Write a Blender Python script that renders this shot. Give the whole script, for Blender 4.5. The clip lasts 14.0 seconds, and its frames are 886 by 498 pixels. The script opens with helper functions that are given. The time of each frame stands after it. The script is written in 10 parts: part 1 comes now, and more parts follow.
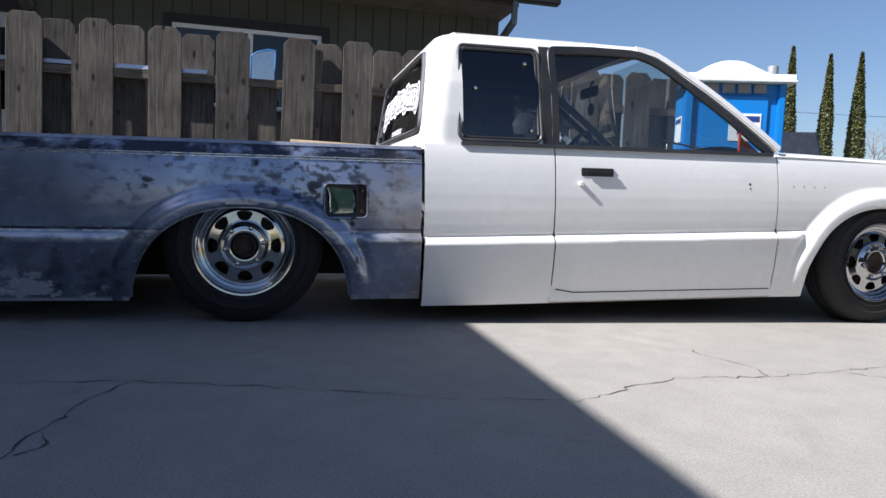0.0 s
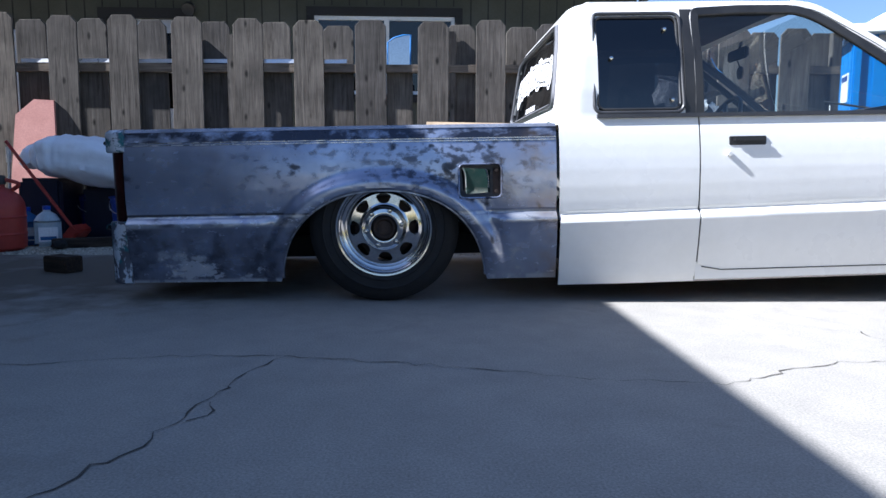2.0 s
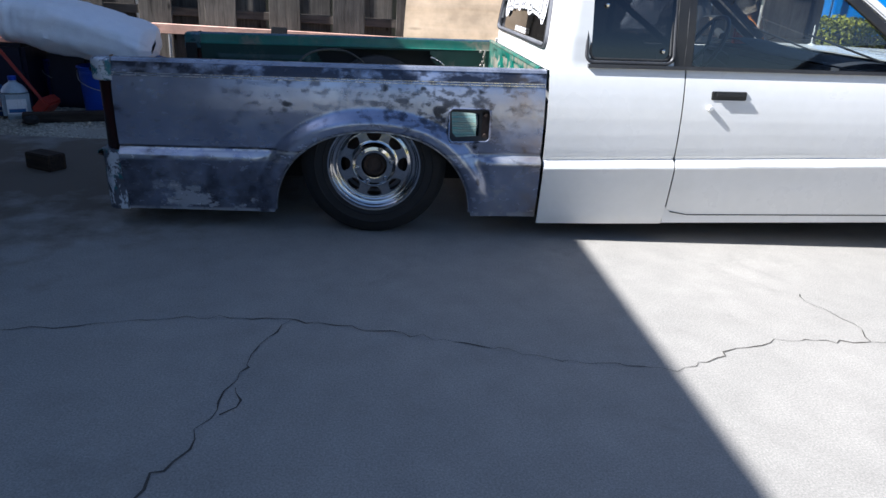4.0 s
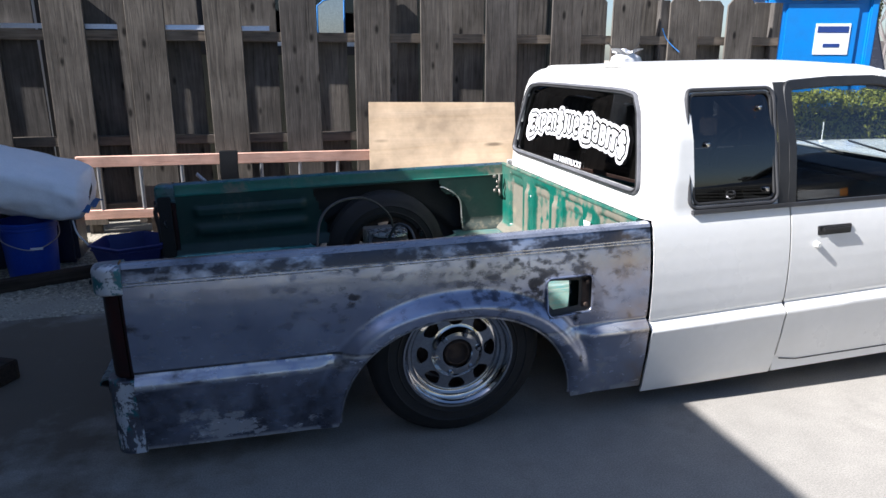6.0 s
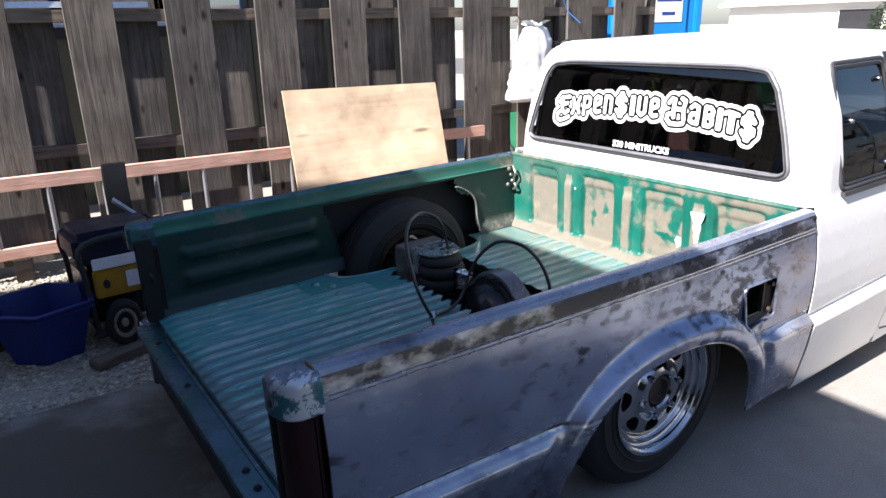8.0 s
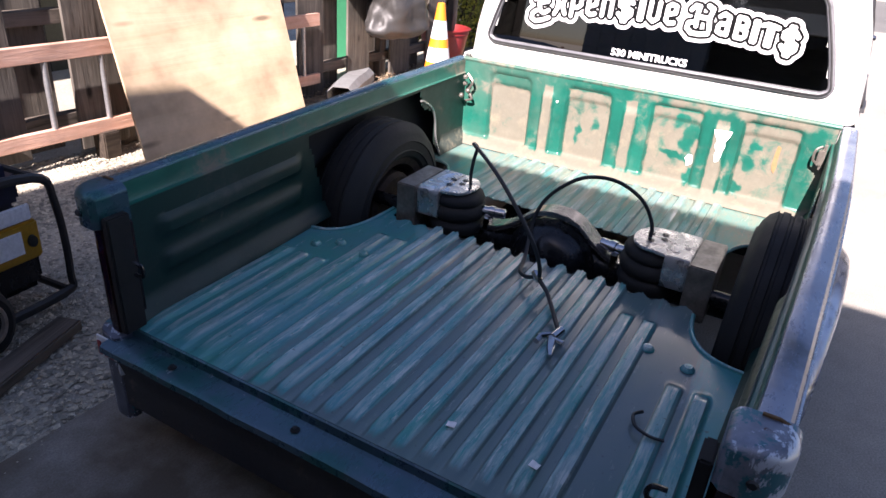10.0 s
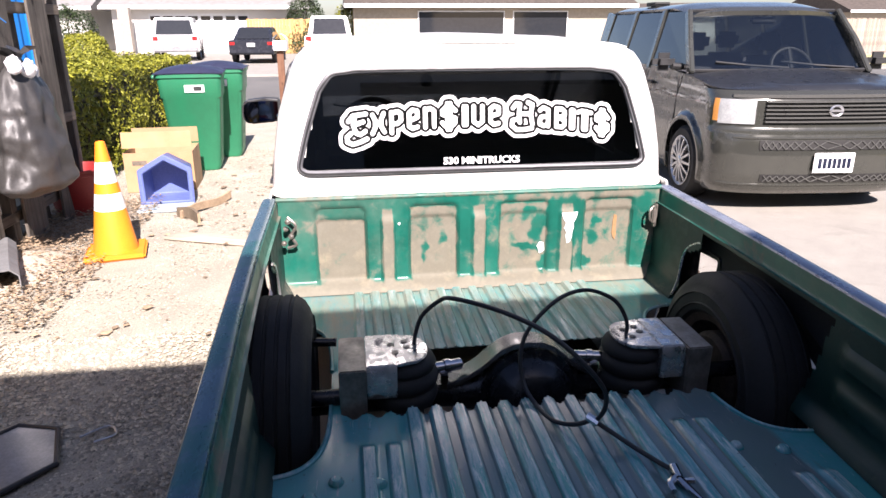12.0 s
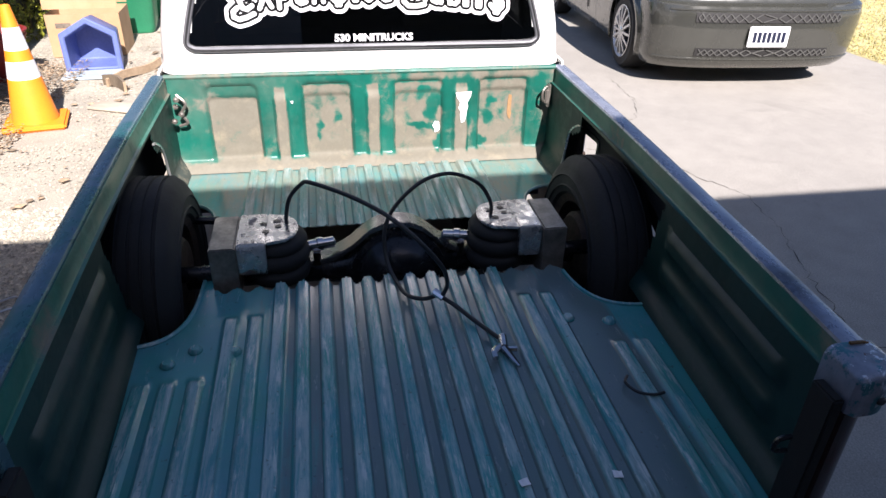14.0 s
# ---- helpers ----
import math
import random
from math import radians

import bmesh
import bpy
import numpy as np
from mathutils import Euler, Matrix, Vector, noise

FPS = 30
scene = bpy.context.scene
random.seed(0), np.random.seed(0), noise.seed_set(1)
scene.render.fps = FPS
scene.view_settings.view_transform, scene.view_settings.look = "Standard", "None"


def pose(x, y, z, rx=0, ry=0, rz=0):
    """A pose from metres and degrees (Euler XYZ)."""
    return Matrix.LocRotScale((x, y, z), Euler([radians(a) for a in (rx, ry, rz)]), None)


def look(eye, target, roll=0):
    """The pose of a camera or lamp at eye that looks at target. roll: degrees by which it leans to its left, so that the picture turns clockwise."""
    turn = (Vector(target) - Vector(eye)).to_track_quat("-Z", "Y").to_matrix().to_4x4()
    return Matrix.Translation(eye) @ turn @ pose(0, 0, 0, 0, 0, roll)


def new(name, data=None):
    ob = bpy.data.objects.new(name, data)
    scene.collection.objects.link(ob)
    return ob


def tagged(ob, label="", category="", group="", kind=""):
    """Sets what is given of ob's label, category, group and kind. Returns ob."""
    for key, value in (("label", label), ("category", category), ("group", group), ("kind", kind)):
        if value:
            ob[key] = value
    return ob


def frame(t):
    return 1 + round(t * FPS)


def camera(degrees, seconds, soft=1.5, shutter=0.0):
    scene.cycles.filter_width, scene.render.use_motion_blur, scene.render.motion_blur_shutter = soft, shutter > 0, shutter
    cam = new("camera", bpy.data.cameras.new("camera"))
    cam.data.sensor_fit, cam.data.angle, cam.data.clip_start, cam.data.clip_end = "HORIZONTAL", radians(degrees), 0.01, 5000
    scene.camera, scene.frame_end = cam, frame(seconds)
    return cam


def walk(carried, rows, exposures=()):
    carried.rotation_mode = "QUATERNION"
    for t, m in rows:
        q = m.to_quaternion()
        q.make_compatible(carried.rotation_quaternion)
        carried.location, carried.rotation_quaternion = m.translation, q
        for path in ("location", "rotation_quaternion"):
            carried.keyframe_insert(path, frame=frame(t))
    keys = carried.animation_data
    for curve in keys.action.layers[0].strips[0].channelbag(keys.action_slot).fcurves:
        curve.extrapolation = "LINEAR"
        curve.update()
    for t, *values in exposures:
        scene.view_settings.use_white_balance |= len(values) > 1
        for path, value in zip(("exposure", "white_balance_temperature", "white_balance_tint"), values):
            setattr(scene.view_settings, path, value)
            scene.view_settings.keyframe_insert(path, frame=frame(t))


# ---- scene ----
cam = camera(65.9, 14.0)
PATH = [
    (0, (0.115, -2.914, 0.563), (0.582, -0.975, 0.411), 2.5),
    (0.5, (0.12, -2.919, 0.56), (0.511, -0.964, 0.394), 1.9),
    (1, (0.119, -2.919, 0.563), (0.422, -0.956, 0.331), 0.3),
    (1.5, (0.123, -2.911, 0.562), (0.185, -0.924, 0.347), 0.2),
    (2, (0.128, -2.913, 0.565), (0.197, -0.927, 0.341), 0.3),
    (2.2, (0.135, -2.907, 0.56), (0.237, -0.92, 0.359), 0.0),
    (4.3, (-0.056, -2.978, 1.247), (0.164, -1.135, 0.5), 5.0),
    (4.4, (-0.078, -2.983, 1.292), (0.139, -1.111, 0.62), 5.5),
    (4.5, (-0.09, -2.933, 1.305), (0.124, -1.029, 0.732), 4.7),
    (5, (-0.236, -2.692, 1.366), (-0.146, -0.727, 1.007), 2.1),
    (5.5, (-0.45, -2.453, 1.367), (-0.164, -0.507, 1.005), 2.2),
    (6, (-0.664, -2.175, 1.357), (-0.172, -0.312, 0.821), 0.2),
    (6.5, (-0.849, -1.887, 1.353), (-0.587, -0.03, 0.659), -1.6),
    (7, (-1.122, -1.697, 1.35), (-0.497, 0.047, 0.596), 0.1),
    (7.5, (-1.376, -1.42, 1.369), (-0.396, 0.209, 0.749), -0.9),
    (8, (-1.604, -1.133, 1.389), (-0.535, 0.443, 0.779), -1.4),
    (8.5, (-1.89, -0.894, 1.4), (-0.677, 0.568, 0.774), -2.2),
    (8.7, (-1.956, -0.781, 1.404), (-0.684, 0.611, 0.737), -1.2),
    (10.8, (-2.069, 0.722, 1.344), (-0.375, 1.202, 0.395), -0.0),
    (11, (-2.055, 0.848, 1.341), (-0.328, 1.225, 0.405), -2.7),
    (11.4, (-1.929, 1.061, 1.321), (-0.176, 1.145, 0.363), -1.1),
    (11.5, (-1.904, 1.108, 1.321), (-0.137, 1.178, 0.387), -2.4),
    (12, (-1.85, 1.299, 1.383), (0.034, 1.034, 0.766), -0.2),
    (12.5, (-1.889, 1.408, 1.417), (-0.089, 0.869, 0.731), 1.1),
    (13, (-1.936, 1.378, 1.401), (-0.251, 0.837, 0.469), 3.9),
    (13.5, (-2.005, 1.197, 1.429), (-0.267, 0.884, 0.491), 0.9),
    (14, (-1.969, 0.99, 1.467), (-0.25, 0.677, 0.493), 1.1),
]
EXPOSURES = [
    (0.0, 1.06, 5650, 14), (1.2, 1.25, 5550, 14), (1.7, 1.55, 5300, 14), (2.2, 1.65, 5250, 14), (4.4, 1.42, 5500, 13), (5.5, 1.5, 5600, 14), (6.0, 1.35, 5650, 14), (6.5, 1.5, 5400, 14),
    (7.0, 1.92, 5500, 16), (7.5, 1.9, 5700, 17), (8.0, 1.68, 5850, 18), (8.7, 1.4, 5900, 18), (11.0, 2.15, 6350, 32), (11.6, 2.1, 6350, 32), (12.0, 1.5, 6150, 24), (12.5, 0.92, 6100, 20), (13.0, 0.95, 5900, 17), (14.0, 1.4, 5950, 20),
]
walk(cam, [(t, look(eye, target, roll)) for t, eye, target, roll in PATH], EXPOSURES)


# ---- world, sun and exposure ----
SUN_WAY = Vector((1.15, 0.15, -1.0)).normalized()
world = bpy.data.worlds.new("sky")
scene.world = world
world.use_nodes = True
wn = world.node_tree
wn.nodes.clear()
w_out = wn.nodes.new("ShaderNodeOutputWorld")
w_bg = wn.nodes.new("ShaderNodeBackground")
w_sky = wn.nodes.new("ShaderNodeTexSky")
w_sky.sky_type = "NISHITA"
w_sky.sun_disc = False
w_sky.sun_elevation = math.asin(-SUN_WAY.z)
w_sky.sun_rotation = math.atan2(-SUN_WAY.x, -SUN_WAY.y)
w_sky.altitude = 50
w_sky.air_density = 1.0
w_sky.dust_density = 1.0
w_sky.ozone_density = 1.2
w_bg.inputs["Strength"].default_value = 0.051
wn.links.new(w_sky.outputs[0], w_bg.inputs[0])
wn.links.new(w_bg.outputs[0], w_out.inputs[0])
sun_data = bpy.data.lights.new("sun", "SUN")
sun_data.energy = 5.0
sun_data.angle = radians(0.53)
sun_data.color = (1.0, 0.925, 0.80)
sun = new("sun", sun_data)
sun.matrix_world = Matrix.Translation((-12, -5, 12)) @ SUN_WAY.to_track_quat("-Z", "Y").to_matrix().to_4x4()
scene.view_settings.exposure = 0.0


# ---- tools for building ----
def finish(name, bm, mat, parent=None, label="", sharp=38, loc=None):
    bmesh.ops.recalc_face_normals(bm, faces=bm.faces)
    me = bpy.data.meshes.new(name)
    bm.to_mesh(me)
    bm.free()
    me.polygons.foreach_set("use_smooth", [True] * len(me.polygons))
    me.set_sharp_from_angle(angle=radians(sharp))
    for m in (mat if isinstance(mat, (list, tuple)) else [mat]):
        me.materials.append(m)
    ob = new(name, me)
    if parent is not None:
        ob.parent = parent
    if label:
        ob["label"] = label
    if loc is not None:
        ob.matrix_basis = loc
    return ob


def part(name, bm, material, parent, label=""):
    return finish(name, bm, material, parent, label)


def thing(name, label, category, m=None, group="", kind=""):
    ob = new(name)
    ob.empty_display_size = 0.1
    tagged(ob, label, category, group, kind)
    if m is not None:
        ob.matrix_basis = m
    return ob


def bx(bm, x0, x1, y0, y1, z0, z1, bev=0.0, m=None, seg=2):
    r = bmesh.ops.create_cube(bm, size=1)
    vs = r["verts"]
    for v in vs:
        v.co = Vector(((x0 + x1) / 2 + v.co.x * (x1 - x0), (y0 + y1) / 2 + v.co.y * (y1 - y0), (z0 + z1) / 2 + v.co.z * (z1 - z0)))
    if bev > 0:
        es = list({e for v in vs for e in v.link_edges})
        r = bmesh.ops.bevel(bm, geom=es, offset=bev, segments=seg, affect="EDGES", clamp_overlap=True)
        vs = list({v for f in r["faces"] for v in f.verts} | {v for v in vs if v.is_valid})
    if m is not None:
        for v in vs:
            v.co = m @ v.co
    return vs


def box(x0, x1, y0, y1, z0, z1, bev=0.0, m=None):
    bm = bmesh.new()
    bx(bm, x0, x1, y0, y1, z0, z1, bev, m)
    return bm


def smooth_path(pts, n=6, closed=False):
    """Points on a smooth curve through pts."""
    p = [Vector(q) for q in pts]
    out = []
    k = len(p)
    for i in range(k if closed else k - 1):
        a, b, c, d = (p[(i - 1) % k] if closed or i > 0 else p[0]), p[i], p[(i + 1) % k], (p[(i + 2) % k] if closed or i + 2 < k else p[-1])
        for j in range(n):
            t = j / n
            out.append(0.5 * ((2 * b) + (c - a) * t + (2 * a - 5 * b + 4 * c - d) * t * t + (3 * b - a - 3 * c + d) * t ** 3))
    if not closed:
        out.append(p[-1])
    return out


def tube(bm, pts, r, seg=8, closed=False, caps=True):
    """A round bar along pts; r is a number or a list."""
    pts = [Vector(p) for p in pts]
    n = len(pts)
    rings = []
    side = None
    for i, p in enumerate(pts):
        if closed:
            d = pts[(i + 1) % n] - pts[i - 1]
        else:
            d = pts[min(i + 1, n - 1)] - pts[max(i - 1, 0)]
        d.normalize()
        if side is None:
            side = d.orthogonal().normalized()
        side = (side - d * side.dot(d)).normalized()
        up = d.cross(side)
        rr = r[i] if isinstance(r, (list, tuple)) else r
        rings.append([bm.verts.new(p + (side * math.cos(a) + up * math.sin(a)) * rr) for a in [2 * math.pi * k / seg for k in range(seg)]])
    for i in range(n if closed else n - 1):
        a, b = rings[i], rings[(i + 1) % n]
        for k in range(seg):
            bm.faces.new((a[k], a[(k + 1) % seg], b[(k + 1) % seg], b[k]))
    if caps and not closed:
        bm.faces.new(rings[0][::-1])
        bm.faces.new(rings[-1])


def bar(bm, pts, w, h, normal):
    """A flat bar along pts: w across, h along normal."""
    pts = [Vector(p) for p in pts]
    normal = Vector(normal).normalized()
    n = len(pts)
    rings = []
    for i, p in enumerate(pts):
        d = (pts[min(i + 1, n - 1)] - pts[max(i - 1, 0)]).normalized()
        s = d.cross(normal).normalized()
        rings.append([bm.verts.new(p + s * a * w / 2 + normal * b * h / 2) for a, b in ((-1, -1), (1, -1), (1, 1), (-1, 1))])
    for a, b in zip(rings, rings[1:]):
        for k in range(4):
            bm.faces.new((a[k], a[(k + 1) % 4], b[(k + 1) % 4], b[k]))
    bm.faces.new(rings[0][::-1])
    bm.faces.new(rings[-1])


def lathe(bm, profile, seg=32, m=None, close=False):
    """Turns (radius, height) pairs round z."""
    m = m or Matrix()
    rings = []
    for r, h in profile:
        if r < 1e-5:
            rings.append([bm.verts.new(m @ Vector((0, 0, h)))])
        else:
            rings.append([bm.verts.new(m @ Vector((r * math.cos(2 * math.pi * k / seg), r * math.sin(2 * math.pi * k / seg), h))) for k in range(seg)])
    pairs = list(zip(rings, rings[1:])) + ([(rings[-1], rings[0])] if close else [])
    for a, b in pairs:
        for k in range(seg):
            l = (k + 1) % seg
            if len(a) == 1 and len(b) == 1:
                continue
            if len(a) == 1:
                bm.faces.new((a[0], b[l], b[k]))
            elif len(b) == 1:
                bm.faces.new((a[k], a[l], b[0]))
            else:
                bm.faces.new((a[k], a[l], b[l], b[k]))


def sheet(bm, us, vs, fn, skip=None, uv=None):
    """A grid of fn(u, v); skip(u, v) leaves out cells by their centres."""
    grid = [[bm.verts.new(fn(u, v)) for v in vs] for u in us]
    for i in range(len(us) - 1):
        for j in range(len(vs) - 1):
            if skip and skip((us[i] + us[i + 1]) / 2, (vs[j] + vs[j + 1]) / 2):
                continue
            q = [grid[i][j], grid[i + 1][j], grid[i + 1][j + 1], grid[i][j + 1]]
            if len({tuple(round(c, 5) for c in v.co) for v in q}) < 3:
                continue
            bm.faces.new(q)
    bmesh.ops.remove_doubles(bm, verts=bm.verts, dist=1e-5)
    loose = [v for v in bm.verts if not v.link_faces]
    bmesh.ops.delete(bm, geom=loose, context="VERTS")


def thicken(bm, t):
    bmesh.ops.recalc_face_normals(bm, faces=bm.faces)
    bmesh.ops.solidify(bm, geom=bm.faces[:], thickness=t)


def prism(bm, poly, depth, m=None):
    """A flat outline (x, y) pulled up by depth along z."""
    m = m or Matrix()
    a = [bm.verts.new(m @ Vector((x, y, 0))) for x, y in poly]
    b = [bm.verts.new(m @ Vector((x, y, depth))) for x, y in poly]
    n = len(poly)
    bm.faces.new(a[::-1])
    bm.faces.new(b)
    for i in range(n):
        bm.faces.new((a[i], a[(i + 1) % n], b[(i + 1) % n], b[i]))


def rounded(x0, x1, y0, y1, r, n=5):
    out = []
    for cx, cy, a0 in ((x1 - r, y1 - r, 0), (x0 + r, y1 - r, 90), (x0 + r, y0 + r, 180), (x1 - r, y0 + r, 270)):
        for k in range(n + 1):
            a = radians(a0 + 90 * k / n)
            out.append((cx + r * math.cos(a), cy + r * math.sin(a)))
    return out


def steps(a, b, d):
    n = max(1, round(abs(b - a) / d))
    return [a + (b - a) * i / n for i in range(n + 1)]


def smoothstep(a, b, x):
    t = min(1.0, max(0.0, (x - a) / (b - a)))
    return t * t * (3 - 2 * t)


def table(pairs, x):
    """Straight lines between (x, y) pairs."""
    if x <= pairs[0][0]:
        return pairs[0][1]
    for (x0, y0), (x1, y1) in zip(pairs, pairs[1:]):
        if x <= x1:
            return y0 + (y1 - y0) * (x - x0) / (x1 - x0)
    return pairs[-1][1]


def wear_layer(me_ob, fn):
    """Stores the wear at each corner of the mesh, from 0 (sound paint) to 1 (rubbed through)."""
    me = me_ob.data
    at = me.attributes.new("wear", "FLOAT", "POINT")
    at.data.foreach_set("value", [fn(v.co) for v in me.vertices])


# ---- materials ----
def shader(name):
    m = bpy.data.materials.new(name)
    m.use_nodes = True
    nt = m.node_tree
    b = nt.nodes["Principled BSDF"]
    return m, nt, b


def nd(nt, kind, **kw):
    n = nt.nodes.new("ShaderNode" + kind)
    for k, v in kw.items():
        n.inputs[k.replace("_", " ")].default_value = v
    return n


def ramp(nt, fac, stops):
    r = nt.nodes.new("ShaderNodeValToRGB")
    e = r.color_ramp.elements
    while len(e) < len(stops):
        e.new(0.5)
    for s, (p, c) in zip(e, stops):
        s.position = p
        s.color = (*c, 1) if len(c) == 3 else c
    nt.links.new(fac, r.inputs[0])
    return r.outputs[0]


def coords(nt, scale=(1, 1, 1), jitter=False):
    tc = nt.nodes.new("ShaderNodeTexCoord")
    mp = nt.nodes.new("ShaderNodeMapping")
    mp.inputs["Scale"].default_value = scale
    nt.links.new(tc.outputs["Object"], mp.inputs[0])
    if jitter:
        oi = nt.nodes.new("ShaderNodeObjectInfo")
        cb = nt.nodes.new("ShaderNodeVectorMath")
        cb.operation = "SCALE"
        cb.inputs[0].default_value = (7.3, 3.1, 11.7)
        nt.links.new(oi.outputs["Random"], cb.inputs["Scale"])
        nt.links.new(cb.outputs[0], mp.inputs["Location"])
    return mp.outputs[0]


def noise_tex(nt, vec, scale, detail=4, rough=0.55, distort=0.0):
    n = nd(nt, "TexNoise", Scale=scale, Detail=detail, Roughness=rough, Distortion=distort)
    nt.links.new(vec, n.inputs["Vector"])
    return n.outputs[0]


def mix_colour(nt, fac, a, b, mode="MIX"):
    m = nt.nodes.new("ShaderNodeMix")
    m.data_type = "RGBA"
    m.blend_type = mode
    for sock, v in ((m.inputs[0], fac), (m.inputs[6], a), (m.inputs[7], b)):
        if isinstance(v, (int, float)):
            sock.default_value = v
        elif isinstance(v, tuple):
            sock.default_value = (*v, 1)
        else:
            nt.links.new(v, sock)
    return m.outputs[2]


def bump(nt, b, height, strength=0.3, dist=0.01):
    n = nt.nodes.new("ShaderNodeBump")
    n.inputs["Strength"].default_value = strength
    n.inputs["Distance"].default_value = dist
    nt.links.new(height, n.inputs["Height"])
    nt.links.new(n.outputs[0], b.inputs["Normal"])


def plain(name, a, b=None, rough=0.6, metal=0.0, scale=6.0, fine=90.0, relief=0.12, spec=0.5, rough_var=0.12, dark=None, jitter=False, coat=0.0, grainy=0.13):
    """A surface of two near colours, with blotches, grain, uneven gloss and fine relief."""
    m, nt, bs = shader(name)
    b = b or tuple(c * 0.8 for c in a)
    v = coords(nt, jitter=jitter)
    big = noise_tex(nt, v, scale, 5, 0.6)
    col = ramp(nt, big, [(0.3, a), (0.72, b)])
    small = noise_tex(nt, v, fine, 3, 0.6)
    grain = ramp(nt, small, [(0.3, (1 - grainy,) * 3), (0.7, (1 + grainy * 0.8,) * 3)])
    col = mix_colour(nt, 1.0, col, grain, "MULTIPLY")
    if dark:
        spots = ramp(nt, noise_tex(nt, v, scale * 3.1, 6, 0.65), [(0.6, (0, 0, 0)), (0.72, (1, 1, 1))])
        col = mix_colour(nt, spots, col, dark)
    nt.links.new(col, bs.inputs["Base Color"])
    rr = ramp(nt, big, [(0.3, (max(0, rough - rough_var),) * 3), (0.7, (min(1, rough + rough_var),) * 3)])
    nt.links.new(rr, bs.inputs["Roughness"])
    bs.inputs["Metallic"].default_value = metal
    bs.inputs["Specular IOR Level"].default_value = spec
    bs.inputs["Coat Weight"].default_value = coat
    bump(nt, bs, small, relief, 0.004)
    return m


def wood(name, a, b, dark, along="z", rough=0.85, jitter=True, grain=1.0):
    m, nt, bs = shader(name)
    s = {"x": (1.5, 26, 26), "y": (26, 1.5, 26), "z": (26, 26, 1.5)}[along]
    v = coords(nt, tuple(c * grain for c in s), jitter)
    v2 = coords(nt, (1, 1, 1), jitter)
    fib = noise_tex(nt, v, 1.6, 6, 0.65, 0.8)
    big = noise_tex(nt, v2, 3.0, 4, 0.6)
    col = ramp(nt, fib, [(0.25, dark), (0.42, a), (0.75, b)])
    tone = ramp(nt, big, [(0.3, (0.62, 0.62, 0.62)), (0.7, (1.2, 1.2, 1.2))])
    col = mix_colour(nt, 1.0, col, tone, "MULTIPLY")
    oi = nt.nodes.new("ShaderNodeObjectInfo")
    per = ramp(nt, oi.outputs["Random"], [(0.0, (0.72, 0.72, 0.74)), (1.0, (1.18, 1.14, 1.08))])
    col = mix_colour(nt, 1.0, col, per, "MULTIPLY")
    vo = nd(nt, "TexVoronoi", Scale=1.0)
    s2 = {"x": (1.6, 7, 7), "y": (7, 1.6, 7), "z": (7, 7, 3.2)}[along]
    nt.links.new(coords(nt, s2, jitter), vo.inputs["Vector"])
    knots = ramp(nt, vo.outputs["Distance"], [(0.06, (1, 1, 1)), (0.15, (0, 0, 0))])
    col = mix_colour(nt, knots, col, tuple(c * 0.5 for c in dark))
    nt.links.new(col, bs.inputs["Base Color"])
    bs.inputs["Roughness"].default_value = rough
    bs.inputs["Specular IOR Level"].default_value = 0.25
    bump(nt, bs, fib, 0.5, 0.006)
    return m


def glass(name, tint, base=0.06):
    m = bpy.data.materials.new(name)
    m.use_nodes = True
    nt = m.node_tree
    nt.nodes.clear()
    out = nt.nodes.new("ShaderNodeOutputMaterial")
    tr = nt.nodes.new("ShaderNodeBsdfTransparent")
    tr.inputs[0].default_value = (*tint, 1)
    gl = nt.nodes.new("ShaderNodeBsdfGlossy")
    gl.inputs["Roughness"].default_value = 0.02
    lw = nd(nt, "LayerWeight", Blend=0.5)
    pw = nt.nodes.new("ShaderNodeMath")
    pw.operation = "POWER"
    pw.inputs[1].default_value = 4.0
    nt.links.new(lw.outputs["Facing"], pw.inputs[0])
    fr = nt.nodes.new("ShaderNodeMath")
    fr.operation = "MULTIPLY_ADD"
    fr.inputs[1].default_value, fr.inputs[2].default_value = 0.85, base
    nt.links.new(pw.outputs[0], fr.inputs[0])
    mx = nt.nodes.new("ShaderNodeMixShader")
    nt.links.new(fr.outputs[0], mx.inputs[0])
    nt.links.new(tr.outputs[0], mx.inputs[1])
    nt.links.new(gl.outputs[0], mx.inputs[2])
    nt.links.new(mx.outputs[0], out.inputs[0])
    return m


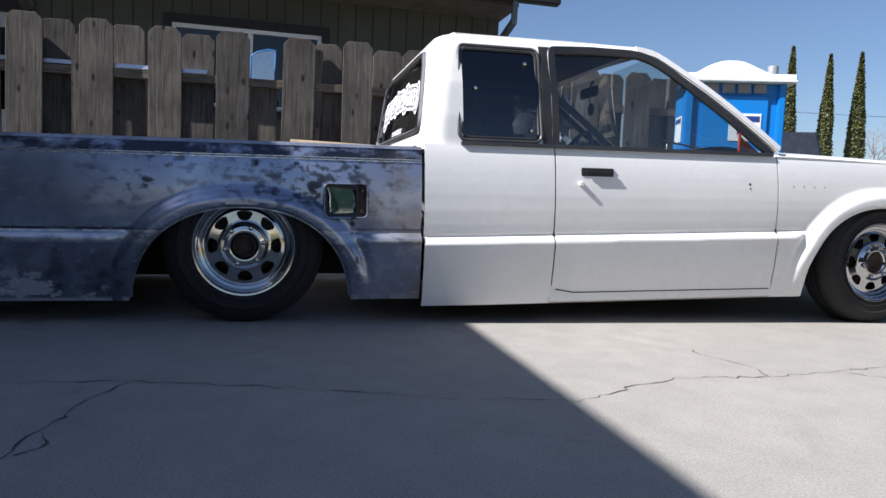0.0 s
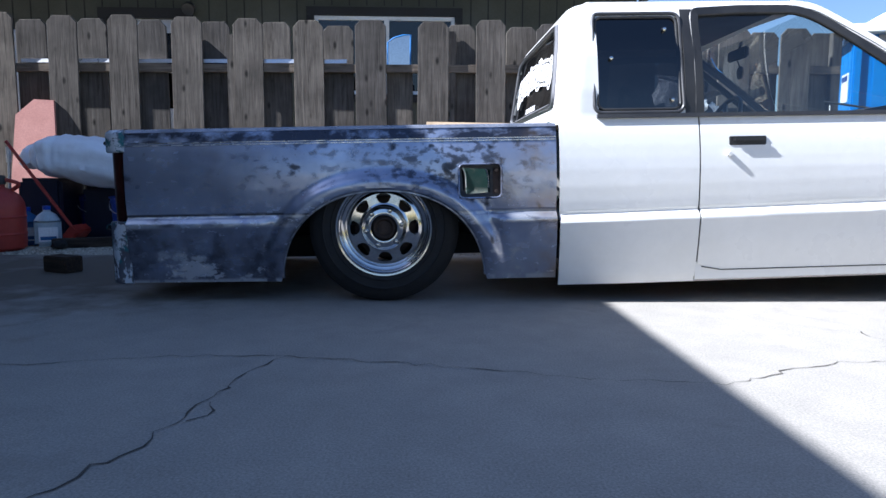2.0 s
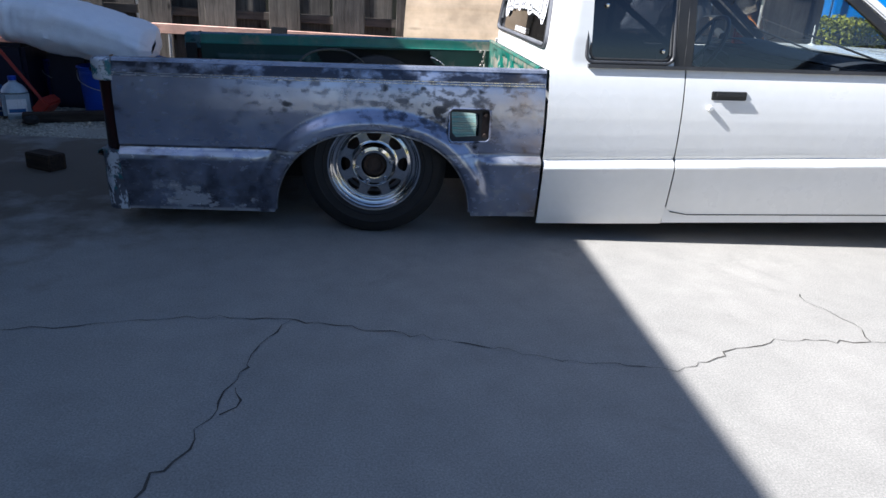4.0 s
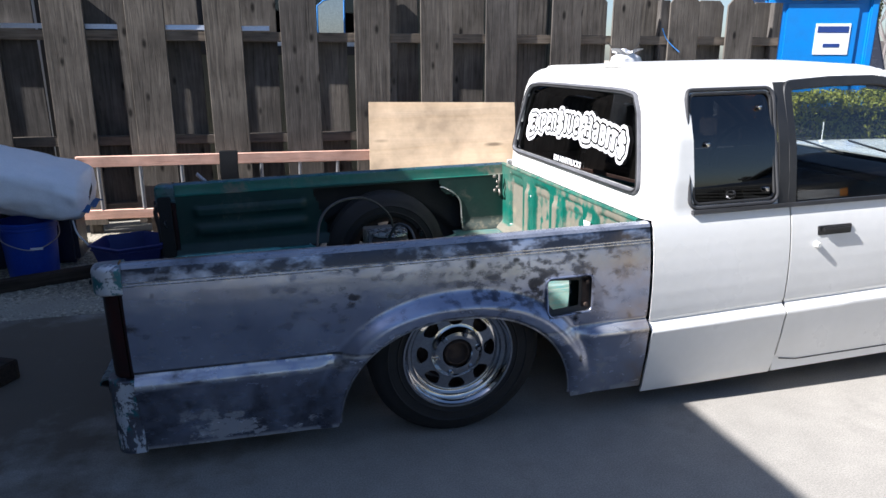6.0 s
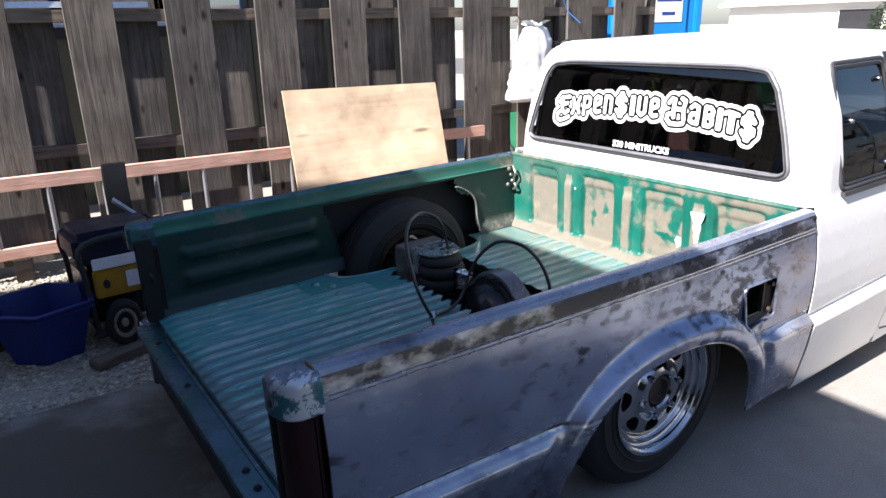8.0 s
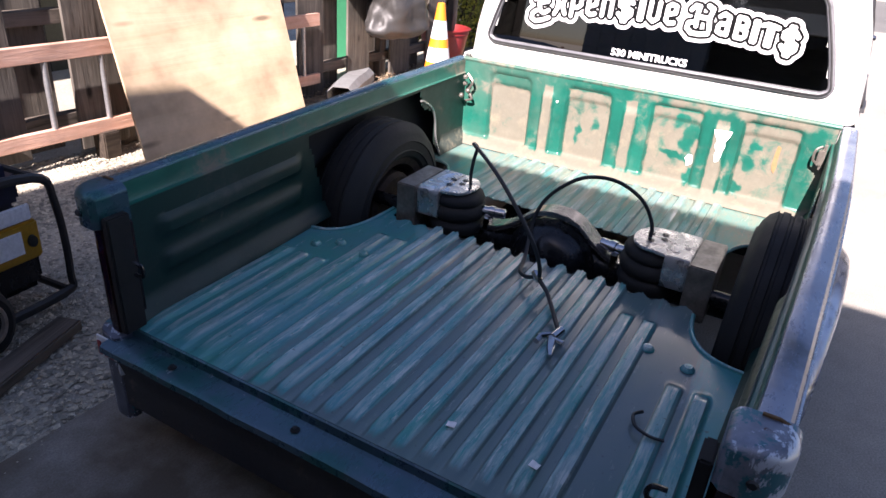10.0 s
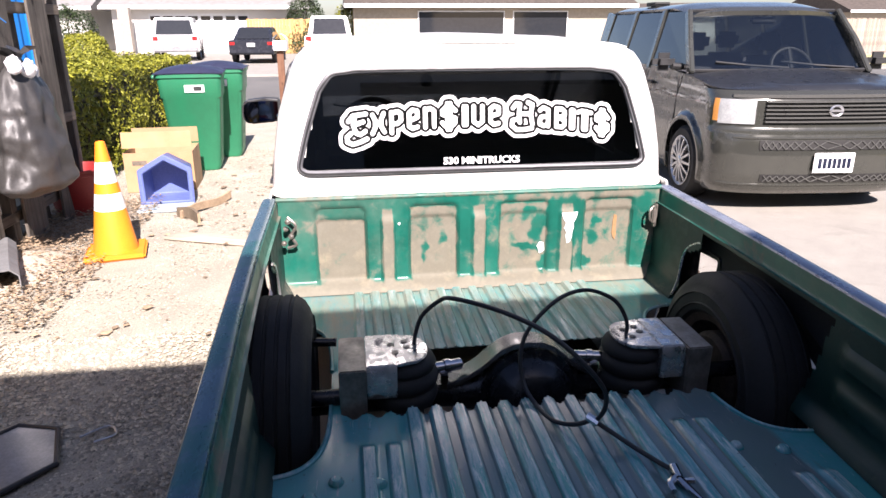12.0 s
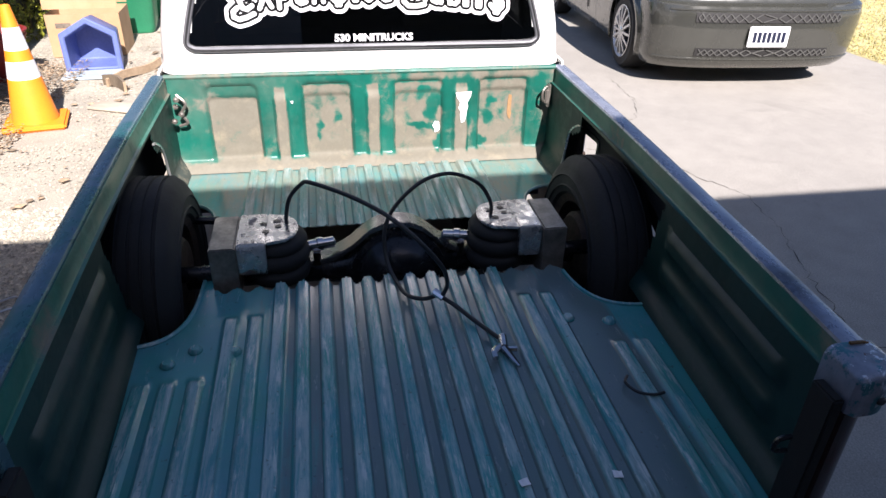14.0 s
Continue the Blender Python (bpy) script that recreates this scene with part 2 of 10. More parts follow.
def bare_steel():
    """Sanded bare steel: clouded grey metal, soft dark primer spots, pale scuffs, a chipped crease with its highlight
    and groove shade painted in, chipped dark lower panel.
    """
    m, nt, bs = shader("bare_steel")
    v = coords(nt)
    sep = nt.nodes.new("ShaderNodeSeparateXYZ")
    nt.links.new(v, sep.inputs[0])

    def band(a, b, sock="Z"):
        r = nt.nodes.new("ShaderNodeMapRange")
        r.inputs["From Min"].default_value, r.inputs["From Max"].default_value = a, b
        nt.links.new(sep.outputs[sock], r.inputs["Value"])
        return r.outputs[0]

    def times(a, b):
        return mix_colour(nt, 1.0, a, b, "MULTIPLY")
    cloud = noise_tex(nt, v, 3.2, 5, 0.6)
    fine = noise_tex(nt, coords(nt, (10, 60, 60)), 4.0, 4, 0.7)
    col = ramp(nt, cloud, [(0.28, (0.205, 0.23, 0.32)), (0.5, (0.31, 0.345, 0.46)), (0.72, (0.46, 0.505, 0.63))])
    # soft primer spots, thicker towards the top and over the arch
    spot = noise_tex(nt, coords(nt, (0.8, 1, 1.25)), 24, 3.0, 0.55)
    where = times(ramp(nt, noise_tex(nt, v, 2.3, 3, 0.5), [(0.44, (0.05,) * 3), (0.62, (1,) * 3)]), band(0.40, 0.56))
    spots = times(ramp(nt, spot, [(0.54, (0, 0, 0)), (0.63, (0.95,) * 3)]), where)
    col = mix_colour(nt, spots, col, (0.022, 0.025, 0.036))
    near = times(times(band(-0.35, 0.05, "X"), band(0.45, 0.54)), band(0.75, 0.55, "X"))
    col = mix_colour(nt, times(ramp(nt, spot, [(0.50, (0, 0, 0)), (0.62, (0.75,) * 3)]), near), col, (0.025, 0.028, 0.040))
    few = ramp(nt, noise_tex(nt, v, 13, 2.5, 0.5), [(0.68, (0, 0, 0)), (0.75, (0.92,) * 3)])
    col = mix_colour(nt, few, col, (0.025, 0.028, 0.038))
    # the strip above the stamped lines is patchy dark
    top = times(band(0.694, 0.704), ramp(nt, noise_tex(nt, coords(nt, (0.55, 1, 1)), 13, 4, 0.6), [(0.36, (0, 0, 0)), (0.50, (1,) * 3)]))
    col = mix_colour(nt, top, col, (0.035, 0.040, 0.06))
    pale = noise_tex(nt, coords(nt, (1, 1, 1.8)), 6.0, 5, 0.7, 0.3)
    col = mix_colour(nt, ramp(nt, pale, [(0.6, (0, 0, 0)), (0.76, (0.25,) * 3)]), col, (0.48, 0.50, 0.56))
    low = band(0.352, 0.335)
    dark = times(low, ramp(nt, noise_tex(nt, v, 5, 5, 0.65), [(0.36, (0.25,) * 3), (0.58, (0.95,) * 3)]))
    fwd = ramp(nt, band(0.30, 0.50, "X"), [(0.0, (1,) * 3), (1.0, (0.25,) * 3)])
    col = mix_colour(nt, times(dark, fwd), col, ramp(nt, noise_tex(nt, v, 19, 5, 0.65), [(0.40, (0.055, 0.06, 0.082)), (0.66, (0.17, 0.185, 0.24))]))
    chip = noise_tex(nt, coords(nt, (1, 1, 1.3)), 6.3, 7, 0.72, 0.15)
    col = mix_colour(nt, times(times(low, band(0.27, 0.22)), ramp(nt, chip, [(0.575, (0, 0, 0)), (0.60, (1,) * 3)])), col, (0.52, 0.53, 0.57))
    # pale band painted along the crease as its upward-facing highlight
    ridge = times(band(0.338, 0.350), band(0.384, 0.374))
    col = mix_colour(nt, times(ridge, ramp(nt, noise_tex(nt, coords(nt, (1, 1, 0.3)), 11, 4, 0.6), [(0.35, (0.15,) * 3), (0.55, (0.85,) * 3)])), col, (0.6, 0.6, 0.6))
    # one large ragged bare patch near the foot, a few small ones beside it, and the bare bottom edge
    sp = nt.nodes.new("ShaderNodeVectorMath")
    sp.operation = "DISTANCE"
    sp.inputs[1].default_value = (-0.83 * 1.0, 0, 0.155 * 2.6)
    flat = nt.nodes.new("ShaderNodeMapping")
    flat.inputs["Scale"].default_value = (1, 0, 2.6)
    tc = nt.nodes.new("ShaderNodeTexCoord")
    nt.links.new(tc.outputs["Object"], flat.inputs[0])
    nt.links.new(flat.outputs[0], sp.inputs[0])
    rag = nt.nodes.new("ShaderNodeMath")
    rag.operation = "MULTIPLY_ADD"
    rag.inputs[1].default_value = 0.34
    nt.links.new(noise_tex(nt, coords(nt, (1, 1, 1.6)), 22, 5, 0.65, 0.4), rag.inputs[0])
    nt.links.new(sp.outputs["Value"], rag.inputs[2])
    col = mix_colour(nt, ramp(nt, rag.outputs[0], [(0.262, (1,) * 3), (0.280, (0, 0, 0))]), col, (0.62, 0.63, 0.68))
    foot = times(band(0.122, 0.112), ramp(nt, noise_tex(nt, coords(nt, (1, 1, 0.4)), 13, 5, 0.7), [(0.42, (0, 0, 0)), (0.5, (0.9,) * 3)]))
    col = mix_colour(nt, foot, col, (0.6, 0.6, 0.63))
    # chipped pale line on the crease's upper edge, with its highlight painted in
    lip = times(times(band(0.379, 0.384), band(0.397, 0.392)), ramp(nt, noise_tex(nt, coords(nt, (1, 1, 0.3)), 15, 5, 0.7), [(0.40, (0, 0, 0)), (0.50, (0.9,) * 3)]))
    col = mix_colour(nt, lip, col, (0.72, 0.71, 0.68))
    # primer smears across the crease, and a dark line painting in the groove's shade
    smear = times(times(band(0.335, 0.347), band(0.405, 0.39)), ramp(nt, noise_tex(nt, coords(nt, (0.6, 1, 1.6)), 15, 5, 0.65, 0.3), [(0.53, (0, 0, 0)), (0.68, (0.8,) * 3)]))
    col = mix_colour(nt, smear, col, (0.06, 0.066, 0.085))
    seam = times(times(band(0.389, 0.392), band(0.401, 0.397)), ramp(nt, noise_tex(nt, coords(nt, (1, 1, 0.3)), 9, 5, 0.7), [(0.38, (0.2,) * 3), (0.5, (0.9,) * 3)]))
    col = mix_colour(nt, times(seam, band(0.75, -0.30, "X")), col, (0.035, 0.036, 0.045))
    rust = times(ramp(nt, noise_tex(nt, v, 4.4, 6, 0.7), [(0.44, (0, 0, 0)), (0.68, (0.8,) * 3)]), ramp(nt, band(0.42, 0.72, "X"), [(0, (0.0,) * 3), (1, (1,) * 3)]))
    col = mix_colour(nt, rust, col, (0.30, 0.215, 0.13))
    nt.links.new(col, bs.inputs["Base Color"])
    bs.inputs["Metallic"].default_value = 0.62
    nt.links.new(ramp(nt, spot, [(0.3, (0.15,) * 3), (0.7, (0.31,) * 3)]), bs.inputs["Roughness"])
    bump(nt, bs, fine, 0.09, 0.003)
    return m


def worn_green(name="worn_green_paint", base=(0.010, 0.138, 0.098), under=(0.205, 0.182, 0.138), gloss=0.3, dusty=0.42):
    """Green paint, rubbed through to tan primer and dirt where the wear layer says so."""
    m, nt, bs = shader(name)
    v = coords(nt)
    at = nt.nodes.new("ShaderNodeAttribute")
    at.attribute_name = "wear"
    edge = noise_tex(nt, v, 16, 6, 0.7, 0.5)
    add = nt.nodes.new("ShaderNodeMath")
    add.operation = "ADD"
    nt.links.new(at.outputs["Fac"], add.inputs[0])
    nt.links.new(edge, add.inputs[1])
    mask = ramp(nt, add.outputs[0], [(0.70, (0, 0, 0)), (1.06, (0.95, 0.95, 0.95))])
    mask.node.color_ramp.interpolation = "EASE"
    g = ramp(nt, noise_tex(nt, v, 5, 5, 0.6), [(0.3, base), (0.7, tuple(c * 0.62 for c in base))])
    u = ramp(nt, noise_tex(nt, v, 11, 6, 0.7), [(0.3, under), (0.52, tuple(c * 0.8 for c in under)), (0.70, (0.24, 0.205, 0.145))])
    col = mix_colour(nt, mask, g, u)
    dust = ramp(nt, noise_tex(nt, v, 2.2, 6, 0.7), [(0.45, (0, 0, 0)), (0.8, (dusty,) * 3)])
    col = mix_colour(nt, dust, col, (0.22, 0.21, 0.17))
    nt.links.new(col, bs.inputs["Base Color"])
    rr = ramp(nt, add.outputs[0], [(0.6, (gloss,) * 3), (0.95, (0.78,) * 3)])
    nt.links.new(rr, bs.inputs["Roughness"])
    bump(nt, bs, edge, 0.12, 0.003)
    return m


def bed_floor_paint():
    """Blue-green bed floor: scratched paint, long dark rubbed streaks, pale scuffs and painted glints along the rib
    tops.
    """
    m, nt, bs = shader("bed_floor_paint")
    v = coords(nt)
    at = nt.nodes.new("ShaderNodeAttribute")
    at.attribute_name = "wear"
    sep = nt.nodes.new("ShaderNodeSeparateXYZ")
    nt.links.new(v, sep.inputs[0])
    tops = nt.nodes.new("ShaderNodeMapRange")
    tops.inputs["From Min"].default_value, tops.inputs["From Max"].default_value = 0.387, 0.393
    nt.links.new(sep.outputs["Z"], tops.inputs["Value"])
    streak = noise_tex(nt, coords(nt, (1.6, 14, 1)), 1.7, 5, 0.65, 0.3)
    add = nt.nodes.new("ShaderNodeMath")
    add.operation = "ADD"
    nt.links.new(at.outputs["Fac"], add.inputs[0])
    nt.links.new(streak, add.inputs[1])
    g = ramp(nt, noise_tex(nt, v, 3.5, 5, 0.65), [(0.3, (0.04, 0.285, 0.235)), (0.55, (0.055, 0.265, 0.285)), (0.75, (0.105, 0.29, 0.35))])
    col = mix_colour(nt, ramp(nt, add.outputs[0], [(0.76, (0, 0, 0)), (0.98, (0.72,) * 3)]), g, (0.125, 0.122, 0.124))
    scuff = noise_tex(nt, coords(nt, (2.2, 20, 1)), 2.0, 6, 0.75, 0.2)
    worn = mix_colour(nt, 1.0, tops.outputs[0], ramp(nt, scuff, [(0.42, (0, 0, 0)), (0.60, (0.85,) * 3)]), "MULTIPLY")
    col = mix_colour(nt, worn, col, (0.36, 0.46, 0.45))
    # pale reflection glints painted on the rib tops, over the scuffs
    bright = mix_colour(nt, 1.0, tops.outputs[0], ramp(nt, noise_tex(nt, coords(nt, (3.1, 26, 1)), 2.3, 5, 0.7, 0.2), [(0.56, (0, 0, 0)), (0.64, (0.8,) * 3)]), "MULTIPLY")
    col = mix_colour(nt, bright, col, (0.52, 0.58, 0.56))
    edge = ramp(nt, noise_tex(nt, coords(nt, (5, 30, 1)), 2.0, 5, 0.7), [(0.62, (0, 0, 0)), (0.70, (0.6,) * 3)])
    col = mix_colour(nt, edge, col, (0.30, 0.34, 0.35))
    ahead = nt.nodes.new("ShaderNodeMapRange")
    ahead.inputs["From Min"].default_value, ahead.inputs["From Max"].default_value = 0.10, 0.45
    nt.links.new(sep.outputs["X"], ahead.inputs["Value"])
    grime = mix_colour(nt, 1.0, ahead.outputs[0], ramp(nt, noise_tex(nt, coords(nt, (3, 9, 1)), 2.2, 6, 0.7), [(0.35, (0.25,) * 3), (0.6, (0.85,) * 3)]), "MULTIPLY")
    col = mix_colour(nt, grime, col, (0.22, 0.23, 0.175))
    dust = ramp(nt, noise_tex(nt, v, 2.0, 6, 0.7), [(0.42, (0, 0, 0)), (0.75, (0.32,) * 3)])
    col = mix_colour(nt, dust, col, (0.17, 0.19, 0.18))
    grit = ramp(nt, noise_tex(nt, v, 70, 3, 0.6), [(0.66, (0, 0, 0)), (0.72, (0.5,) * 3)])
    col = mix_colour(nt, grit, col, (0.05, 0.05, 0.05))
    nt.links.new(col, bs.inputs["Base Color"])
    bs.inputs["Specular IOR Level"].default_value = 0.75
    nt.links.new(ramp(nt, scuff, [(0.3, (0.30,) * 3), (0.65, (0.12,) * 3)]), bs.inputs["Roughness"])
    bump(nt, bs, streak, 0.1, 0.003)
    return m


M_WHITE = plain("white_paint", (0.80, 0.79, 0.76), (0.74, 0.73, 0.69), rough=0.30, coat=0.35, scale=2.5, fine=25, relief=0.006, rough_var=0.06, grainy=0.02)
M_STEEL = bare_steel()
M_GREEN = worn_green()
M_BEDFLOOR = bed_floor_paint()
# the bulkhead's green again, its base darkened to hold the bed walls' shade
M_WALLGREEN = worn_green("shaded_bed_wall_paint", base=(0.003, 0.034, 0.027), under=(0.06, 0.075, 0.064), gloss=0.46, dusty=0.07)
M_BLACK = plain("black_trim", (0.016, 0.016, 0.017), (0.028, 0.028, 0.028), rough=0.5, relief=0.1)
M_DARK = plain("dark_underside", (0.008, 0.008, 0.008), (0.014, 0.013, 0.012), rough=0.8)
M_GREYSEAL = plain("black_window_seal", (0.028, 0.028, 0.03), (0.05, 0.05, 0.053), rough=0.45)
M_SILVERSEAL = plain("grey_window_bead", (0.13, 0.13, 0.14), (0.19, 0.19, 0.20), rough=0.45, metal=0.3)
M_RUBBER = plain("tyre_rubber", (0.009, 0.0087, 0.009), (0.017, 0.016, 0.0155), rough=0.74, scale=9, relief=0.25)
M_CHROME = plain("chrome", (0.56, 0.565, 0.58), (0.44, 0.445, 0.46), rough=0.10, metal=1.0, rough_var=0.05, relief=0.02)
M_RUSTY = plain("rusty_iron", (0.07, 0.045, 0.032), (0.035, 0.026, 0.022), rough=0.75, metal=0.3, relief=0.4, scale=25)
M_AXLE = plain("oily_black_iron", (0.011, 0.012, 0.016), (0.022, 0.022, 0.024), rough=0.24, metal=0.4, relief=0.25, scale=18)
M_RAWBOX = plain("ground_raw_steel", (0.60, 0.60, 0.60), (0.47, 0.46, 0.45), rough=0.26, metal=0.85, relief=0.05, scale=24, fine=60, rough_var=0.3)
M_GULL = plain("glossy_worn_steel", (0.30, 0.29, 0.28), (0.11, 0.11, 0.13), rough=0.22, metal=0.8, relief=0.1, scale=10)
M_RAWBOX2 = plain("dull_steel", (0.34, 0.31, 0.27), (0.13, 0.115, 0.10), rough=0.42, metal=0.6, relief=0.25, scale=16)
M_GLASS = glass("clear_glass", (0.80, 0.84, 0.83), 0.10)
M_TINT = glass("tinted_glass", (0.035, 0.037, 0.042), 0.10)
M_LIMO = glass("black_tinted_glass", (0.03, 0.031, 0.034), 0.09)
M_DECAL = plain("white_vinyl", (0.82, 0.82, 0.82), (0.78, 0.78, 0.78), rough=0.5, relief=0.0)
M_BLACKVINYL = plain("black_vinyl", (0.006, 0.006, 0.006), rough=0.25, relief=0.0)
M_LENS = plain("dark_red_lens", (0.03, 0.005, 0.004), (0.016, 0.0035, 0.003), rough=0.12, relief=0.02)
M_INTERIOR = plain("dark_cab_trim", (0.03, 0.032, 0.04), (0.05, 0.05, 0.058), rough=0.8)
M_PICKET = wood("weathered_fence_wood", (0.104, 0.093, 0.081), (0.190, 0.172, 0.150), (0.030, 0.026, 0.022))
M_RAIL = wood("weathered_rail_wood", (0.13, 0.11, 0.09), (0.22, 0.185, 0.15), (0.05, 0.04, 0.03), along="x")
M_PLY = wood("plywood", (0.60, 0.46, 0.31), (0.65, 0.51, 0.36), (0.56, 0.42, 0.27), along="x", rough=0.7, grain=0.25)
M_TIMBER = wood("dark_timber", (0.045, 0.035, 0.028), (0.09, 0.07, 0.055), (0.02, 0.016, 0.014), along="x")


# ---- ground ----
def concrete(name, a, b, spill_shade=False):
    m, nt, bs = shader(name)
    v = coords(nt)
    big = noise_tex(nt, v, 0.9, 6, 0.62)
    mid = noise_tex(nt, v, 7, 5, 0.7)
    fine = noise_tex(nt, v, 170, 3, 0.7)
    col = ramp(nt, big, [(0.3, a), (0.7, b)])
    col = mix_colour(nt, 1.0, col, ramp(nt, mid, [(0.3, (0.90,) * 3), (0.7, (1.06,) * 3)]), "MULTIPLY")
    col = mix_colour(nt, 1.0, col, ramp(nt, fine, [(0.3, (0.68,) * 3), (0.7, (1.20,) * 3)]), "MULTIPLY")
    stain = ramp(nt, noise_tex(nt, v, 1.7, 6, 0.7, 0.6), [(0.6, (0, 0, 0)), (0.75, (0.5,) * 3)])
    col = mix_colour(nt, stain, col, tuple(c * 0.55 for c in a))
    pits = ramp(nt, noise_tex(nt, v, 60, 4, 0.6), [(0.7, (0, 0, 0)), (0.74, (1, 1, 1))])
    col = mix_colour(nt, pits, col, tuple(c * 0.6 for c in a))
    if spill_shade:
        # rust-brown spill with an uneven edge, widened and darkened to paint in garage shade
        d = nt.nodes.new("ShaderNodeVectorMath")
        d.operation = "DISTANCE"
        d.inputs[1].default_value = (-1.8 * 0.34, 1.0 * 0.34, 0)
        nt.links.new(coords(nt, (0.34, 0.34, 1)), d.inputs[0])
        a = nt.nodes.new("ShaderNodeMath")
        a.operation = "ADD"
        nt.links.new(d.outputs["Value"], a.inputs[0])
        nt.links.new(noise_tex(nt, v, 4, 5, 0.6), a.inputs[1])
        col = mix_colour(nt, ramp(nt, a.outputs[0], [(0.70, (0.85,) * 3), (1.24, (0, 0, 0))]), col, (0.112, 0.086, 0.058))
    nt.links.new(col, bs.inputs["Base Color"])
    bs.inputs["Roughness"].default_value = 0.82
    bs.inputs["Specular IOR Level"].default_value = 0.3
    bump(nt, bs, fine, 0.25, 0.004)
    return m


M_CONCRETE = concrete("driveway_concrete", (0.30, 0.282, 0.25), (0.355, 0.332, 0.292), spill_shade=True)
M_ASPHALT = plain("road_asphalt", (0.11, 0.107, 0.10), (0.15, 0.145, 0.135), rough=0.9, scale=0.8, fine=120, relief=0.4)
M_DIRT = plain("dry_dirt", (0.5, 0.45, 0.37), (0.42, 0.36, 0.28), rough=0.95, scale=1.5, fine=55, relief=0.7, dark=(0.24, 0.19, 0.13))
M_GRAVEL = plain("gravel_bed", (0.42, 0.383, 0.308), (0.31, 0.282, 0.228), rough=0.95, scale=2.5, fine=130, relief=1.0, grainy=0.3)
M_LAWN = plain("dry_lawn", (0.36, 0.32, 0.13), (0.52, 0.45, 0.25), rough=0.95, scale=1.3, fine=70, relief=0.9, dark=(0.13, 0.14, 0.035))
M_CRACK = plain("crack_dirt", (0.05, 0.043, 0.035), (0.09, 0.08, 0.065), rough=0.95)


def slab(name, x0, x1, y0, y1, z0, z1, mat, label, cat):
    ob = finish(name, box(x0, x1, y0, y1, z0, z1), mat)
    return tagged(ob, label, cat, kind="structure")


slab("ground", -900, 900, -900, 900, -0.6, -0.06, M_DIRT, "dry bare soil ground", "ground")
slab("pavement_driveway", -2.9, 10.6, -3.95, 1.72, -0.2, 0.0, M_CONCRETE, "cracked grey concrete driveway beside the truck", "driveway")
slab("lawn", -2.9, 10.6, -22, -3.95, -0.2, -0.012, M_LAWN, "patchy dry front lawn beside the driveway", "lawn")
slab("pavement_sidewalk", 10.6, 12.0, -60, 60, -0.2, 0.006, M_CONCRETE, "concrete sidewalk along the street", "sidewalk")
slab("road", 12.0, 20.5, -90, 90, -0.2, -0.05, M_ASPHALT, "grey asphalt residential street", "street")
slab("pavement_far", 20.5, 60, -90, 90, -0.2, 0.02, M_CONCRETE, "pale concrete driveways across the street", "driveway")
slab("lawn", 21.5, 30, -40, -9, -0.1, 0.03, M_LAWN, "dry lawn across the street", "lawn")


def gravel_top():
    bm = bmesh.new()
    sheet(bm, steps(-6, 10.6, 0.1), steps(1.72, 8, 0.12), lambda x, y: Vector((x, y, -0.01 + 0.012 * noise.noise(Vector((x * 2.3, y * 2.3, 0))))))
    ob = finish("ground_gravel", bm, M_GRAVEL)
    tagged(ob, "grey gravel and dry dirt strip beside the fence", "gravel", kind="structure")


gravel_top()

M_PEBBLE = plain("pebbles", (0.52, 0.478, 0.388), (0.42, 0.383, 0.308), rough=0.9, scale=30)


def island_tint(mat, lo, hi):
    """Varies a material from piece to piece of one mesh."""
    nt = mat.node_tree
    b = nt.nodes["Principled BSDF"]
    src = b.inputs["Base Color"].links[0].from_socket
    g = nt.nodes.new("ShaderNodeNewGeometry")
    t = ramp(nt, g.outputs["Random Per Island"], [(0.0, lo), (1.0, hi)])
    nt.links.new(mix_colour(nt, 1.0, src, t, "MULTIPLY"), b.inputs["Base Color"])


island_tint(M_PEBBLE, (0.42, 0.42, 0.42), (1.25, 1.22, 1.16))


def scatter(name, mat, label, cat, n, place, size, seed, flat=0.6):
    """Many small uneven stones or chips in one mesh."""
    rnd = random.Random(seed)
    vs, fs = [], []
    for _ in range(n):
        x, y, z = place(rnd)
        s = size * (0.5 + rnd.random() ** 2 * 1.5)
        a = rnd.random() * 6.28
        k = len(vs)
        base = [(1, 0, 0), (0, 1, 0), (-1, 0, 0), (0, -1, 0), (0, 0, 1), (0, 0, -1)]
        for q in base:
            p = Vector(q) * s * (0.7 + 0.6 * rnd.random())
            vs.append((x + p.x * math.cos(a) - p.y * math.sin(a), y + p.x * math.sin(a) + p.y * math.cos(a), z + p.z * flat))
        fs += [(k + i, k + (i + 1) % 4, k + 4) for i in range(4)] + [(k + (i + 1) % 4, k + i, k + 5) for i in range(4)]
    me = bpy.data.meshes.new(name)
    me.from_pydata(vs, [], fs)
    me.materials.append(mat)
    ob = new(name, me)
    return tagged(ob, label, cat, kind="stuff")


scatter("gravel", M_PEBBLE, "loose grey and tan gravel stones", "gravel", 60000,
        lambda r: (-3.6 + 4.9 * r.random(), 1.66 + 2.0 * r.random() ** 0.9, -0.006), 0.0074, 4, 0.5)
scatter("gravel", M_PEBBLE, "loose pale gravel in the sun", "gravel", 30000,
        lambda r: (1.3 + 6.2 * r.random(), 1.66 + 2.2 * r.random(), -0.008), 0.0050, 5, 0.42)


